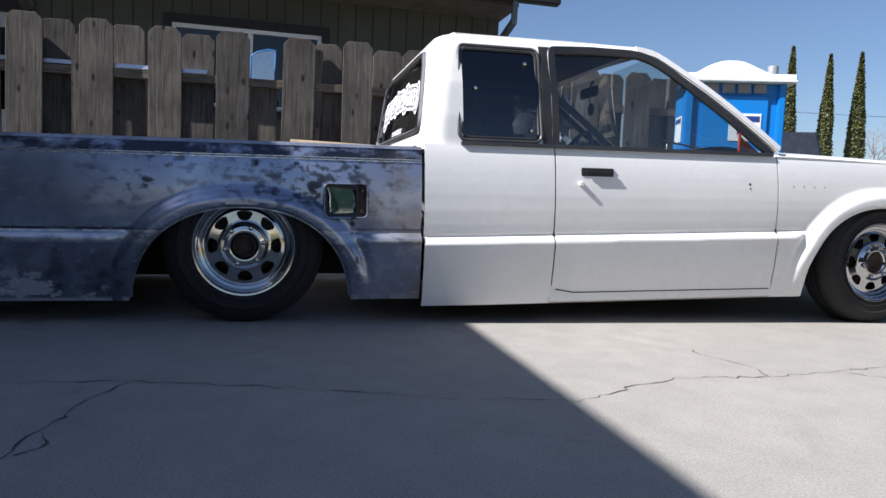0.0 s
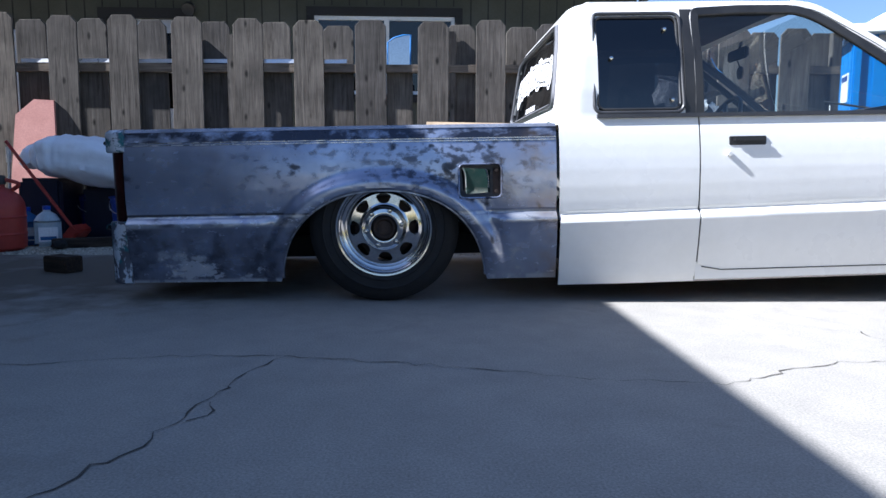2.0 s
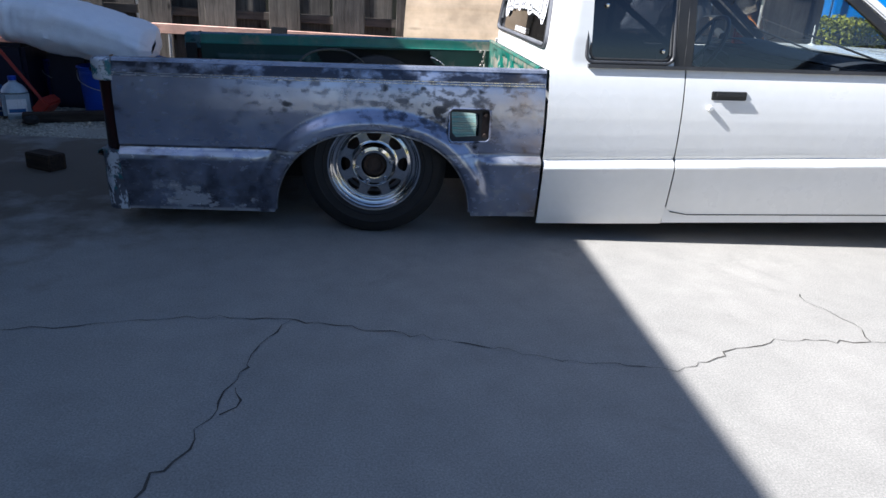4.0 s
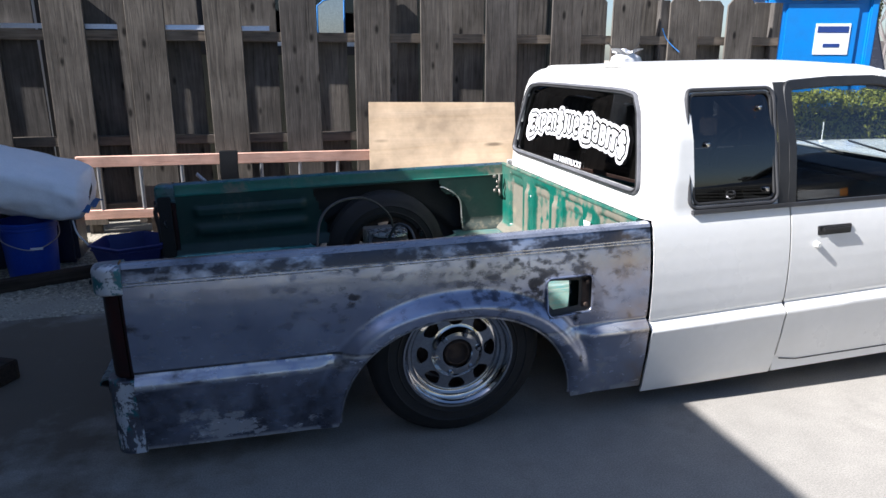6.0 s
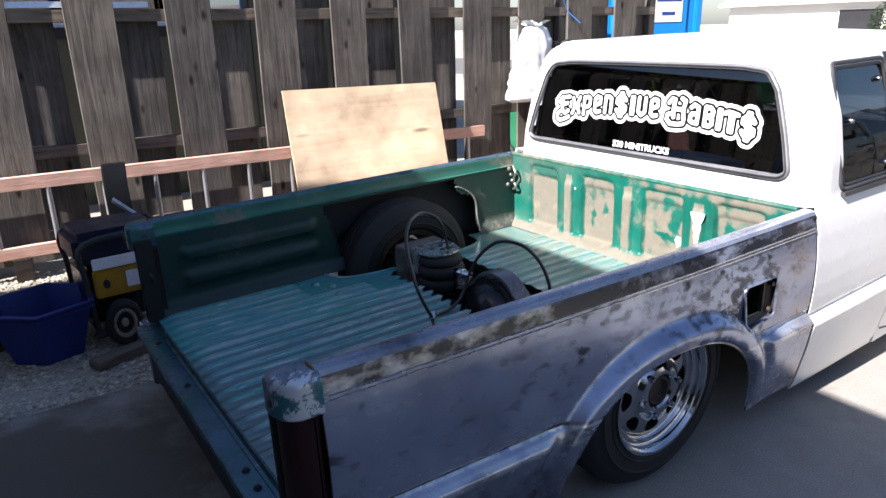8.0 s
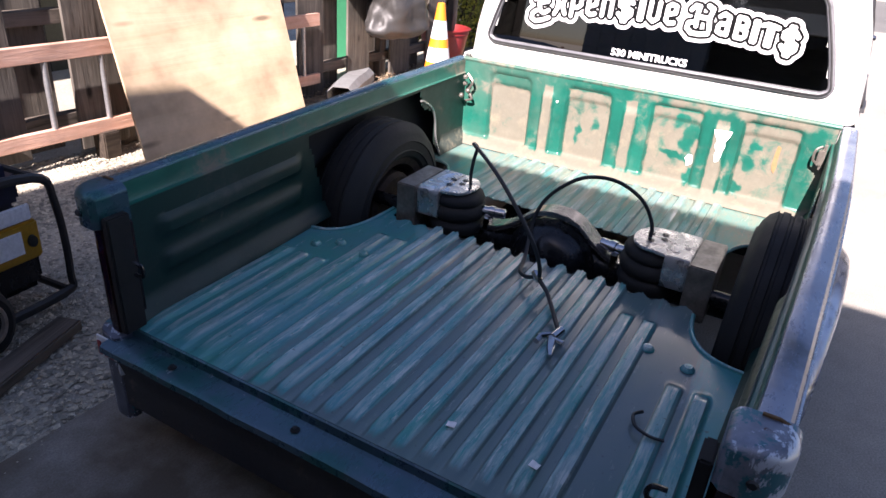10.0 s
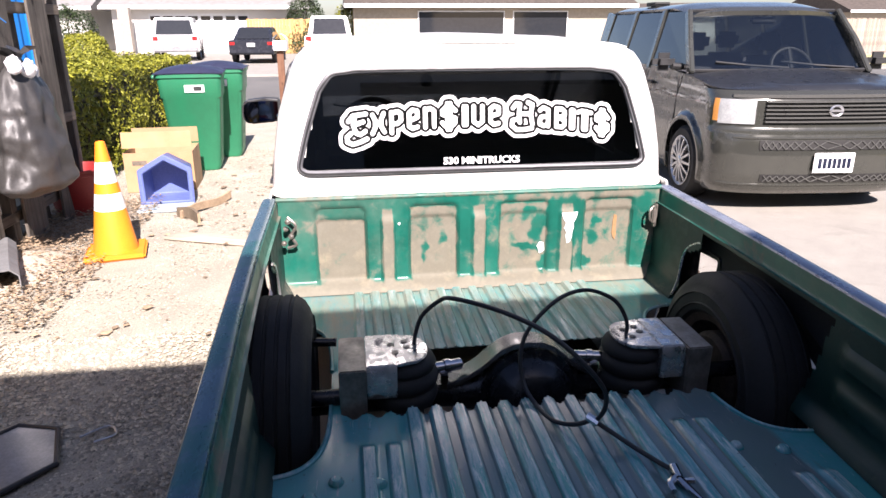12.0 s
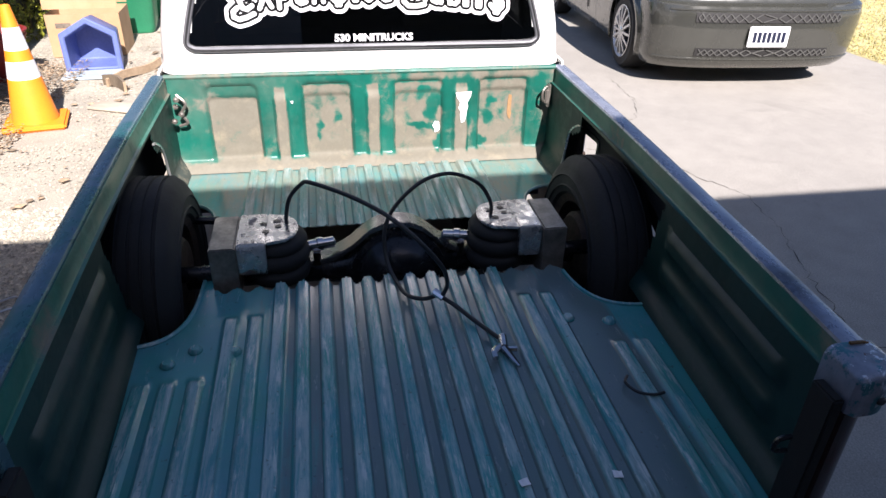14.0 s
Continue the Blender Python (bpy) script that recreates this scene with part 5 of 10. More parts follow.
def lower_cab(left):
    bm = skin(0.736, 1.336, lambda x: CAB_LOW(x) + 0.0, lambda x: 0.775, None, (), (), left)
    part("cab_side", bm, M_WHITE, truck, "white cab corner panel with a dented crease")
    bm = skin(1.343, 2.508, lambda x: 0.115 + 0.006 * (x - 1.34) + 0.03 * (1 - smoothstep(1.343, 1.40, x)), lambda x: 0.775, None, (), (), left)
    d = part("door", bm, M_WHITE, truck, "white door with a black pull handle")
    bm = bmesh.new()
    tube(bm, [(1.343 + 0.02, side_y(1.36, 0.14) - 0.001, 0.13), (1.45, side_y(1.45, 0.116) - 0.001, 0.114), (2.50, side_y(2.5, 0.12) - 0.001, 0.121)], 0.0025, 6)
    if left:
        flip(bm)
    part("door_gap", bm, M_BLACK, d)
    for xg in (1.3395, 2.5115):
        bm = bmesh.new()
        sheet(bm, [xg - 0.0045, xg + 0.0045], steps(0.13, 0.775, 0.03), lambda x, z: Vector((x, side_y(x, z) + 0.006, z)))
        if left:
            flip(bm)
        part("door_gap", bm, M_BLACK, d)
    # pull handle in its recess, and the lock
    hy = side_y(1.55, 0.66)
    bm = box(1.465, 1.625, hy - 0.004, hy + 0.01, 0.652, 0.690, 0.003)
    if left:
        flip(bm)
    h = part("door_handle", bm, M_BLACK, d, "black door handle")
    bm = box(1.478, 1.612, hy - 0.017, hy - 0.003, 0.666, 0.686, 0.005)
    if left:
        flip(bm)
    part("handle_pull", bm, M_BLACK, h)
    if not left:
        bm = bmesh.new()
        lathe(bm, [(0, 0.022), (0.009, 0.022), (0.012, 0.016), (0.013, 0.0)], 14, Matrix.Translation((1.462, hy - 0.0, 0.617)) @ Matrix.Rotation(radians(90), 4, "X"))
        part("door_lock", bm, M_WHITE, d)
        for xx, zz, r in ((2.35, 0.635, 0.006), (2.352, 0.615, 0.004), (2.60, 0.63, 0.003), (2.66, 0.63, 0.003), (2.72, 0.63, 0.003), (2.78, 0.63, 0.003)):
            bm = bmesh.new()
            lathe(bm, [(0, 0.001), (r, 0.001), (r, 0.0)], 10, Matrix.Translation((xx, side_y(xx, zz) - 0.0005, zz)) @ Matrix.Rotation(radians(90), 4, "X"))
            part("screw_hole", bm, M_DARK, d)
    # rocker strip under the door
    bm = bmesh.new()
    sheet(bm, steps(1.336, 2.70, 0.05), [0, 1, 2, 3, 4], lambda x, k: Vector((x, (0.011, 0.013, 0.016, 0.045, 0.10)[int(k)], CAB_LOW(x) + (0.115, 0.05, 0.012, 0.0, 0.0)[int(k)])))
    if left:
        flip(bm)
    thicken(bm, 0.004)
    part("rocker_panel", bm, M_WHITE, truck)
    bm = skin(2.515, 3.86, lambda x: max(CAB_LOW(x), arch_z(3.15, 0.45, 0.46, 0.07, x)), lambda x: 0.775 - 0.02 * smoothstep(2.6, 3.8, x), None, (), (), left, bulge=0.036)
    part("front_fender", bm, M_WHITE, truck, "white front fender with a flared wheel arch")


for left in (False, True):
    lower_cab(left)

LEAN = [(0.75, 0.012), (0.79, 0.022), (0.90, 0.032), (1.05, 0.058), (1.19, 0.104), (1.235, 0.122), (1.268, 0.142), (1.286, 0.170), (1.298, 0.21), (1.305, 0.27)]
RX = 0.735  # back of the cab


def plan(u, z):
    """Round the back of the cab: u runs from the right side's door pillar, round the rear corner, to the middle of the rear face."""
    r = 0.10
    off = table(LEAN, z)
    back = RX + table([(0.75, 0.0), (0.86, 0.004), (1.19, 0.045), (1.235, 0.058), (1.268, 0.080), (1.286, 0.108), (1.305, 0.19)], z)
    s1 = 1.29 - (RX + r)            # straight side
    s2 = r * math.pi / 2
    if u < s1:
        u0 = min(0.395, 1.29 - back - r - 0.02)
        x, y = (1.29 - u if u < u0 else 1.29 - u0 + (back + r - 1.29 + u0) * (u - u0) / (s1 - u0)), off
    elif u < s1 + s2:
        a = (u - s1) / r
        x, y = back + r - r * math.sin(a), off + r - r * math.cos(a)
    else:
        w = (u - s1 - s2) / (WIDTH / 2 - r - 0.012) * (WIDTH / 2 - off - r)
        x, y = back, off + r + w
    return Vector((x, y, z))


S1 = 1.29 - (RX + 0.10)
S2 = 0.10 * math.pi / 2
UEND = S1 + S2 + (WIDTH / 2 - 0.10 - 0.012)
QUARTER = (0.90, 1.268, 0.803, 1.215)        # quarter window: x, z
REAR = (0.130, 0.846, 1.212)                  # rear window: first y, z


def in_quarter(u, z):
    x = 1.29 - u
    return QUARTER[0] + 0.01 < x and QUARTER[2] + 0.006 < z < QUARTER[3] - 0.006


def rear_edge(z):
    return REAR[0] + 0.115 * ((z - REAR[1]) / (REAR[2] - REAR[1])) ** 1.3


def cab_shell():
    for left in (False, True):
        bm = bmesh.new()
        us = steps(0, S1, 0.0125) + steps(S1, S1 + S2, 0.012)[1:] + steps(S1 + S2, UEND, 0.0125)[1:]
        zs = steps(0.755, 1.235, 0.0125) + [1.25, 1.268, 1.277, 1.286, 1.292, 1.298, 1.302, 1.305]

        def gone(u, z):
            if in_quarter(u, z):
                return True
            if u > S1 + S2 * 0.5 and REAR[1] + 0.008 < z < REAR[2] - 0.008:
                return plan(u, z).y > rear_edge(z) + 0.01
            return False
        sheet(bm, us, zs, plan, gone)
        if left:
            flip(bm)
        thicken(bm, 0.008)
        part("cab_back", bm, M_WHITE, truck, "white rounded cab corner and rear frame")
    # roof
    bm = bmesh.new()

    def roof(x, y):
        e = min(y, WIDTH - y)
        z = table(LEAN_INV, e)
        z += 0.012 * smoothstep(0.25, 0.8, e) * smoothstep(RX + 0.17, RX + 0.4, x) + 0.0015
        z -= 0.006 * smoothstep(1.55, 1.9, x) ** 1.0
        z -= 0.03 * smoothstep(1.80, 1.90, x) ** 2
        return Vector((x, y, z))
    LEAN_INV = [(0.170, 1.286), (0.21, 1.298), (0.27, 1.305), (0.5, 1.308), (0.8, 1.310)]
    ys = steps(0.170, 0.27, 0.015) + steps(0.27, 1.34, 0.04)[1:] + steps(1.34, 1.44, 0.015)[1:]
    sheet(bm, steps(RX + 0.165, 1.90, 0.03), ys, roof)
    thicken(bm, 0.006)
    part("roof", bm, M_WHITE, truck, "white roof with dusty marks")
    # roof sides above the doors, and the windscreen pillars
    for left in (False, True):
        bm = bmesh.new()
        sheet(bm, steps(1.285, 1.90, 0.03), [1.246, 1.256, 1.268, 1.278, 1.287], lambda x, z: Vector((x, table(LEAN, z) - 0.001, z - 0.03 * smoothstep(1.80, 1.90, x) ** 2)))
        if left:
            flip(bm)
        thicken(bm, 0.006)
        part("roof_side", bm, M_WHITE, truck)
        bm = bmesh.new()
        pts = smooth_path([(1.78, 0.140, 1.262), (1.88, 0.138, 1.246), (1.98, 0.122, 1.193), (2.18, 0.085, 1.066), (2.40, 0.045, 0.905), (2.53, 0.027, 0.806)], 5)
        bar(bm, pts, 0.040, 0.03, (0.1, -1, 0.3))
        if left:
            flip(bm)
        bmesh.ops.bevel(bm, geom=bm.edges[:], offset=0.006, segments=2, affect="EDGES")
        part("windscreen_pillar", bm, M_WHITE, truck)
        bm = bmesh.new()
        bar(bm, [(p[0] - 0.004, p[1] + 0.024, p[2] - 0.004) for p in pts], 0.046, 0.012, (0.1, -1, 0.3))
        if left:
            flip(bm)
        part("pillar_trim", bm, M_INTERIOR, truck, "dark pillar trim inside the cab")


cab_shell()


def windows():
    for left in (False, True):
        # quarter window: black seal, tinted pane, pins
        loop = [plan(1.29 - x, z) - Vector((0, 0.002, 0)) for x, z in rounded(QUARTER[0] - 0.008, QUARTER[1] + 0.01, QUARTER[2] - 0.006, QUARTER[3] + 0.012, 0.035, 5)]
        bm = bmesh.new()
        tube(bm, loop, 0.008, 8, closed=True)
        if left:
            flip(bm)
        q = part("quarter_window", bm, M_GREYSEAL, truck, "dark tinted quarter window with steel pins")
        bm = bmesh.new()
        sheet(bm, steps(QUARTER[0] - 0.005, QUARTER[1] + 0.005, 0.05), steps(QUARTER[2] - 0.004, QUARTER[3] + 0.008, 0.05), lambda x, z: plan(1.29 - x, z) + Vector((0, 0.006, 0)))
        if left:
            flip(bm)
        part("pane", bm, M_TINT, q)
        loop = [p + Vector((0, 0.001, 0)) for p in [plan(1.29 - x, z) for x, z in rounded(QUARTER[0] + 0.008, QUARTER[1] - 0.004, QUARTER[2] + 0.008, QUARTER[3] - 0.004, 0.03, 5)]]
        bm = bmesh.new()
        tube(bm, loop, 0.006, 8, closed=True)
        if left:
            flip(bm)
        part("rubber_seal", bm, M_BLACK, q)
        for x, z in ((0.968, 1.03), (1.208, 1.155), (1.228, 0.85)):
            bm = bmesh.new()
            p = plan(1.29 - x, z)
            lathe(bm, [(0, 0.018), (0.008, 0.016), (0.011, 0.008), (0.011, 0)], 14, Matrix.Translation((p.x, p.y + 0.006, p.z)) @ Matrix.Rotation(radians(90), 4, "X"))
            if left:
                flip(bm)
            part("pin", bm, M_CHROME, q)
        # black pillar cover and the door's window frame
        bm = bmesh.new()
        sheet(bm, [1.284, 1.31, 1.335], steps(0.785, 1.246, 0.04), lambda x, z: Vector((x, table(LEAN, z) - 0.004, z)))
        if left:
            flip(bm)
        thicken(bm, 0.008)
        part("pillar_cover", bm, M_BLACK, truck, "black door pillar cover")
        bm = bmesh.new()
        ins = lambda z: table(LEAN, z) + 0.004
        pts = smooth_path([(1.345, ins(0.785), 0.785), (1.344, ins(1.0), 1.0), (1.342, ins(1.20), 1.20), (1.36, ins(1.232), 1.232)], 3)[:-1]
        pts += [(1.36, ins(1.232), 1.232), (1.55, ins(1.242), 1.242), (1.76, ins(1.241), 1.241)]
        pts += smooth_path([(1.80, ins(1.237), 1.237), (1.88, ins(1.208), 1.208), (2.0, ins(1.132), 1.132), (2.25, ins(0.955), 0.955), (2.475, ins(0.79), 0.79)], 4)
        bar(bm, pts, 0.040, 0.02, (0, -1, 0.25))
        if left:
            flip(bm)
        bmesh.ops.bevel(bm, geom=bm.edges[:], offset=0.004, segments=1, affect="EDGES")
        f = part("door_window_frame", bm, M_BLACK, truck, "black door window frame")
        # pane
        def top(x):
            return table([(1.34, 1.23), (1.78, 1.236), (1.88, 1.208), (2.0, 1.132), (2.25, 0.955), (2.48, 0.786)], x)
        bm = bmesh.new()
        sheet(bm, steps(1.345, 2.465, 0.04), [0, 0.2, 0.4, 0.6, 0.8, 1], lambda x, k: Vector((x, ins(0.785 + (top(x) - 0.785) * k) + 0.008, 0.785 + (top(x) - 0.785) * k)))
        if left:
            flip(bm)
        part("pane", bm, M_GLASS, f)
        # belt moulding and the little post with its red end
        bm = bmesh.new()
        bar(bm, [(0.90, 0.012, 0.783), (2.48, 0.012, 0.783)], 0.016, 0.016, (0, -1, 0.1))
        if left:
            flip(bm)
        part("belt_moulding", bm, M_GREYSEAL, truck)
        bm = bmesh.new()
        prism(bm, [(2.315, 0.79), (2.43, 0.79), (2.32, 0.865)], 0.012, Matrix.Translation((0, ins(0.82) + 0.02, 0)) @ Matrix.Rotation(radians(90), 4, "X"))
        bx(bm, 2.305, 2.317, ins(0.82), ins(0.82) + 0.012, 0.79, 0.885, 0.002)
        if left:
            flip(bm)
        part("mirror_patch", bm, M_OXIDE, f, "rust-red corner where a mirror was removed")
    # rear window
    half = []
    n = 22
    for k in range(n + 1):
        z = REAR[1] + (REAR[2] - REAR[1]) * k / n
        half.append((rear_edge(z), z))
    bx_ = lambda z: RX + table([(0.75, 0.0), (0.86, 0.004), (1.19, 0.045), (1.235, 0.065)], z)
    r = 0.05
    pts = []
    bot = REAR[1]
    pts += [(0.45, bot), (rear_edge(bot) + 0.07, bot), (rear_edge(bot) + 0.02, bot + 0.008), (rear_edge(bot) + 0.004, bot + 0.028)]
    pts += [(y, z) for y, z in half if bot + 0.05 < z < REAR[2] - 0.06]
    pts += [(rear_edge(REAR[2]) + 0.0, REAR[2] - 0.03), (rear_edge(REAR[2]) + 0.025, REAR[2] - 0.008), (rear_edge(REAR[2]) + 0.08, REAR[2]), (0.45, REAR[2] + 0.006)]
    full = pts + [(WIDTH - y, z) for y, z in reversed(pts)]
    loop = smooth_path([(bx_(z) - 0.004, y, z) for y, z in full], 3, closed=True)
    bm = bmesh.new()
    tube(bm, loop, 0.012, 8, closed=True)
    rw = part("rear_window", bm, M_SILVERSEAL, truck, "black tinted rear window with white lettering")
    bm = bmesh.new()
    tube(bm, [p - Vector((0.0100, 0, 0)) for p in loop], 0.0040, 6, closed=True)
    part("dark_bead", bm, M_BLACK, rw)
    bm = bmesh.new()
    sheet(bm, steps(0, 1, 0.05), [REAR[1] + (REAR[2] - REAR[1]) * k / 12 for k in range(13)],
          lambda u, z: Vector((bx_(z) + 0.006, rear_edge(z) + (WIDTH - 2 * rear_edge(z)) * u, z)))
    part("pane", bm, M_LIMO, rw)
    # windscreen
    bm = bmesh.new()
    sheet(bm, [0, 0.25, 0.5, 0.75, 1], steps(0, 1, 0.1), lambda u, w: Vector((1.90 + 0.64 * u + 0.03 * math.sin(math.pi * w), 0.16 - 0.12 * u + (1.28 + 0.24 * u) * w, 1.250 - 0.47 * u)))
    part("windscreen", bm, M_GLASS, truck, "clear windscreen")
    return bx_


M_OXIDE = plain("red_oxide", (0.22, 0.035, 0.02), (0.13, 0.03, 0.02), rough=0.7)
rear_x = windows()


def letter_mesh(ch, size, fat):
    cu = bpy.data.curves.new("letter", "FONT")
    cu.body = ch
    cu.size = size
    cu.offset = fat
    cu.resolution_u = 3
    cu.align_x = "CENTER"
    tmp = bpy.data.objects.new("letter", cu)
    me = bpy.data.meshes.new_from_object(tmp)
    bpy.data.objects.remove(tmp)
    bpy.data.curves.remove(cu)
    return me


# pen strokes of each decal letter: (across, up) in units of the letter's width and height
STROKES = {
    "X": [[(0.12, 1.0), (0.30, 0.68), (0.30, 0.32), (0.10, 0.0)], [(0.88, 1.0), (0.70, 0.68), (0.70, 0.32), (0.90, 0.0)], [(0.30, 0.5), (0.70, 0.5)]],
    "P": [[(0.20, 1.0), (0.20, -0.10)], [(0.20, 0.97), (0.60, 1.0), (0.82, 0.88), (0.82, 0.50), (0.58, 0.36), (0.24, 0.38)]],
    "E": [[(0.80, 0.06), (0.45, 0.0), (0.20, 0.14), (0.20, 0.86), (0.45, 1.0), (0.80, 0.92), (0.80, 0.58), (0.30, 0.46)]],
    "N": [[(0.20, 0.0), (0.20, 1.0)], [(0.20, 0.94), (0.55, 1.0), (0.82, 0.86), (0.82, 0.0)]],
    "$": [[(0.88, 0.80), (0.70, 0.98), (0.30, 0.98), (0.14, 0.84), (0.14, 0.62), (0.86, 0.40), (0.86, 0.16), (0.70, 0.0), (0.30, 0.0), (0.12, 0.18)], [(0.42, 1.20), (0.42, -0.20)], [(0.58, 1.20), (0.58, -0.20)]],
    "I": [[(0.38, 1.0), (0.38, 0.0)], [(0.62, 1.0), (0.62, 0.0)]],
    "V": [[(0.20, 1.0), (0.20, 0.16), (0.50, -0.02), (0.80, 0.16), (0.80, 1.0)]],
    "A": [[(0.20, 0.84), (0.45, 1.0), (0.80, 0.90), (0.80, 0.0)], [(0.80, 0.54), (0.30, 0.48), (0.20, 0.34), (0.20, 0.08), (0.50, 0.0), (0.80, 0.08)]],
    "B": [[(0.20, 0.0), (0.20, 1.0), (0.62, 1.0), (0.80, 0.86), (0.80, 0.64), (0.34, 0.52), (0.80, 0.40), (0.80, 0.14), (0.62, 0.0), (0.20, 0.0)]],
    "T": [[(0.06, 0.90), (0.30, 1.0), (0.94, 0.96)], [(0.44, 1.0), (0.44, 0.0)], [(0.62, 1.0), (0.62, 0.0)]],
    "e": [[(0.14, 0.86), (0.34, 1.12), (0.90, 1.10)], [(0.42, 1.08), (0.34, 0.62), (0.46, 0.16), (0.64, 0.04), (0.86, 0.18)], [(0.36, 0.62), (0.78, 0.70)],
          [(0.92, -0.24), (0.60, -0.36), (0.28, -0.40), (0.06, -0.22), (0.06, 0.05), (0.24, 0.20)]],
    "h": [[(0.08, 0.90), (0.22, 1.14), (0.38, 1.12), (0.34, 0.62), (0.38, 0.12)], [(0.72, 1.24), (0.92, 1.12), (0.84, 0.62), (0.92, 0.06)], [(0.36, 0.60), (0.86, 0.62)],
          [(0.90, -0.16), (0.60, -0.26), (0.24, -0.28), (0.04, -0.06), (0.06, 0.22), (0.26, 0.30)]],
}
# letter, first and last place along the word (metres from its start)
WORD = [("e", 0.020, 0.106), ("X", 0.115, 0.170), ("P", 0.181, 0.238), ("E", 0.248, 0.300), ("N", 0.309, 0.363), ("$", 0.376, 0.443), ("I", 0.454, 0.490), ("V", 0.494, 0.550), ("E", 0.560, 0.612),
        ("h", 0.650, 0.742), ("A", 0.753, 0.808), ("B", 0.819, 0.873), ("I", 0.876, 0.910), ("T", 0.912, 0.972), ("$", 0.982, 1.046)]


def lettering():
    """The arched two-word decal and the small line below it, seen from behind the truck: words run from y high to y low."""
    glassx = lambda z: rear_x(z) - 0.002
    rw = [o for o in truck.children if o.name == "rear_window"][0]
    y_start, pen, tall = 1.321, 0.0086, 0.068
    segs = []
    for ch, a, b in WORD:
        rise = 0.0205 - 0.155 * (y_start - (a + b) / 2 - 0.80) ** 2
        for line in STROKES[ch]:
            q = [(a + (b - a) * u, 0.993 + rise + tall * v - 0.17 * ((y_start - (a + (b - a) * u) - 0.80) ** 2 - (y_start - (a + b) / 2 - 0.80) ** 2)) for u, v in line]
            segs += list(zip(q, q[1:]))
    step = 0.0026
    us = np.arange(-0.012, 1.092, step)
    zs = np.arange(0.915, 1.165, step)
    U, Z = np.meshgrid(us, zs, indexing="ij")
    far = np.full(U.shape, 9.0)
    for (u0, z0), (u1, z1) in segs:
        du, dz = u1 - u0, z1 - z0
        k = np.clip(((U - u0) * du + (Z - z0) * dz) / (du * du + dz * dz + 1e-12), 0, 1)
        far = np.minimum(far, np.hypot(U - u0 - k * du, Z - z0 - k * dz))
    for mat, reach, lift, nm in ((M_DECAL, pen + 0.0225, 0.0010, "decal_outline"), (M_BLACKVINYL, pen + 0.0090, 0.0018, "decal_gap"), (M_DECAL, pen, 0.0026, "decal_letters")):
        f = far - reach
        bm = bmesh.new()
        made = {}

        def corner(u, z):
            key = (round(u, 5), round(z, 5))
            if key not in made:
                made[key] = bm.verts.new((glassx(z) - lift, y_start - u, z))
            return made[key]
        low = np.minimum(np.minimum(f[:-1, :-1], f[1:, :-1]), np.minimum(f[1:, 1:], f[:-1, 1:]))
        for i, j in np.argwhere(low < 0):
            ring = [(i, j), (i + 1, j), (i + 1, j + 1), (i, j + 1)]
            out = []
            for (a, b), (c, d) in zip(ring, ring[1:] + ring[:1]):
                fa, fb = f[a, b], f[c, d]
                if fa < 0:
                    out.append((us[a], zs[b]))
                if (fa < 0) != (fb < 0):
                    k = fa / (fa - fb)
                    out.append((us[a] + (us[c] - us[a]) * k, zs[b] + (zs[d] - zs[b]) * k))
            vs = list(dict.fromkeys(corner(float(u), float(z)) for u, z in out))
            if len(vs) > 2 and not bm.faces.get(vs):
                bm.faces.new(vs)
        part(nm, bm, mat, rw, "white arched gothic lettering reading EXPEN$IVE HABIT$" if nm == "decal_letters" else "")
    bm = bmesh.new()
    me = letter_mesh("530 MINITRUCKS", 0.044, 0.0016)
    for v in me.vertices:
        zz = 0.8675 + v.co.y * 0.82
        v.co = Vector((glassx(zz) - 0.001, 0.785 - v.co.x * 0.90, zz))
    bm.from_mesh(me)
    bpy.data.meshes.remove(me)
    part("small_decal", bm, M_DECAL, rw, "small white lettering reading 530 MINITRUCKS")


lettering()


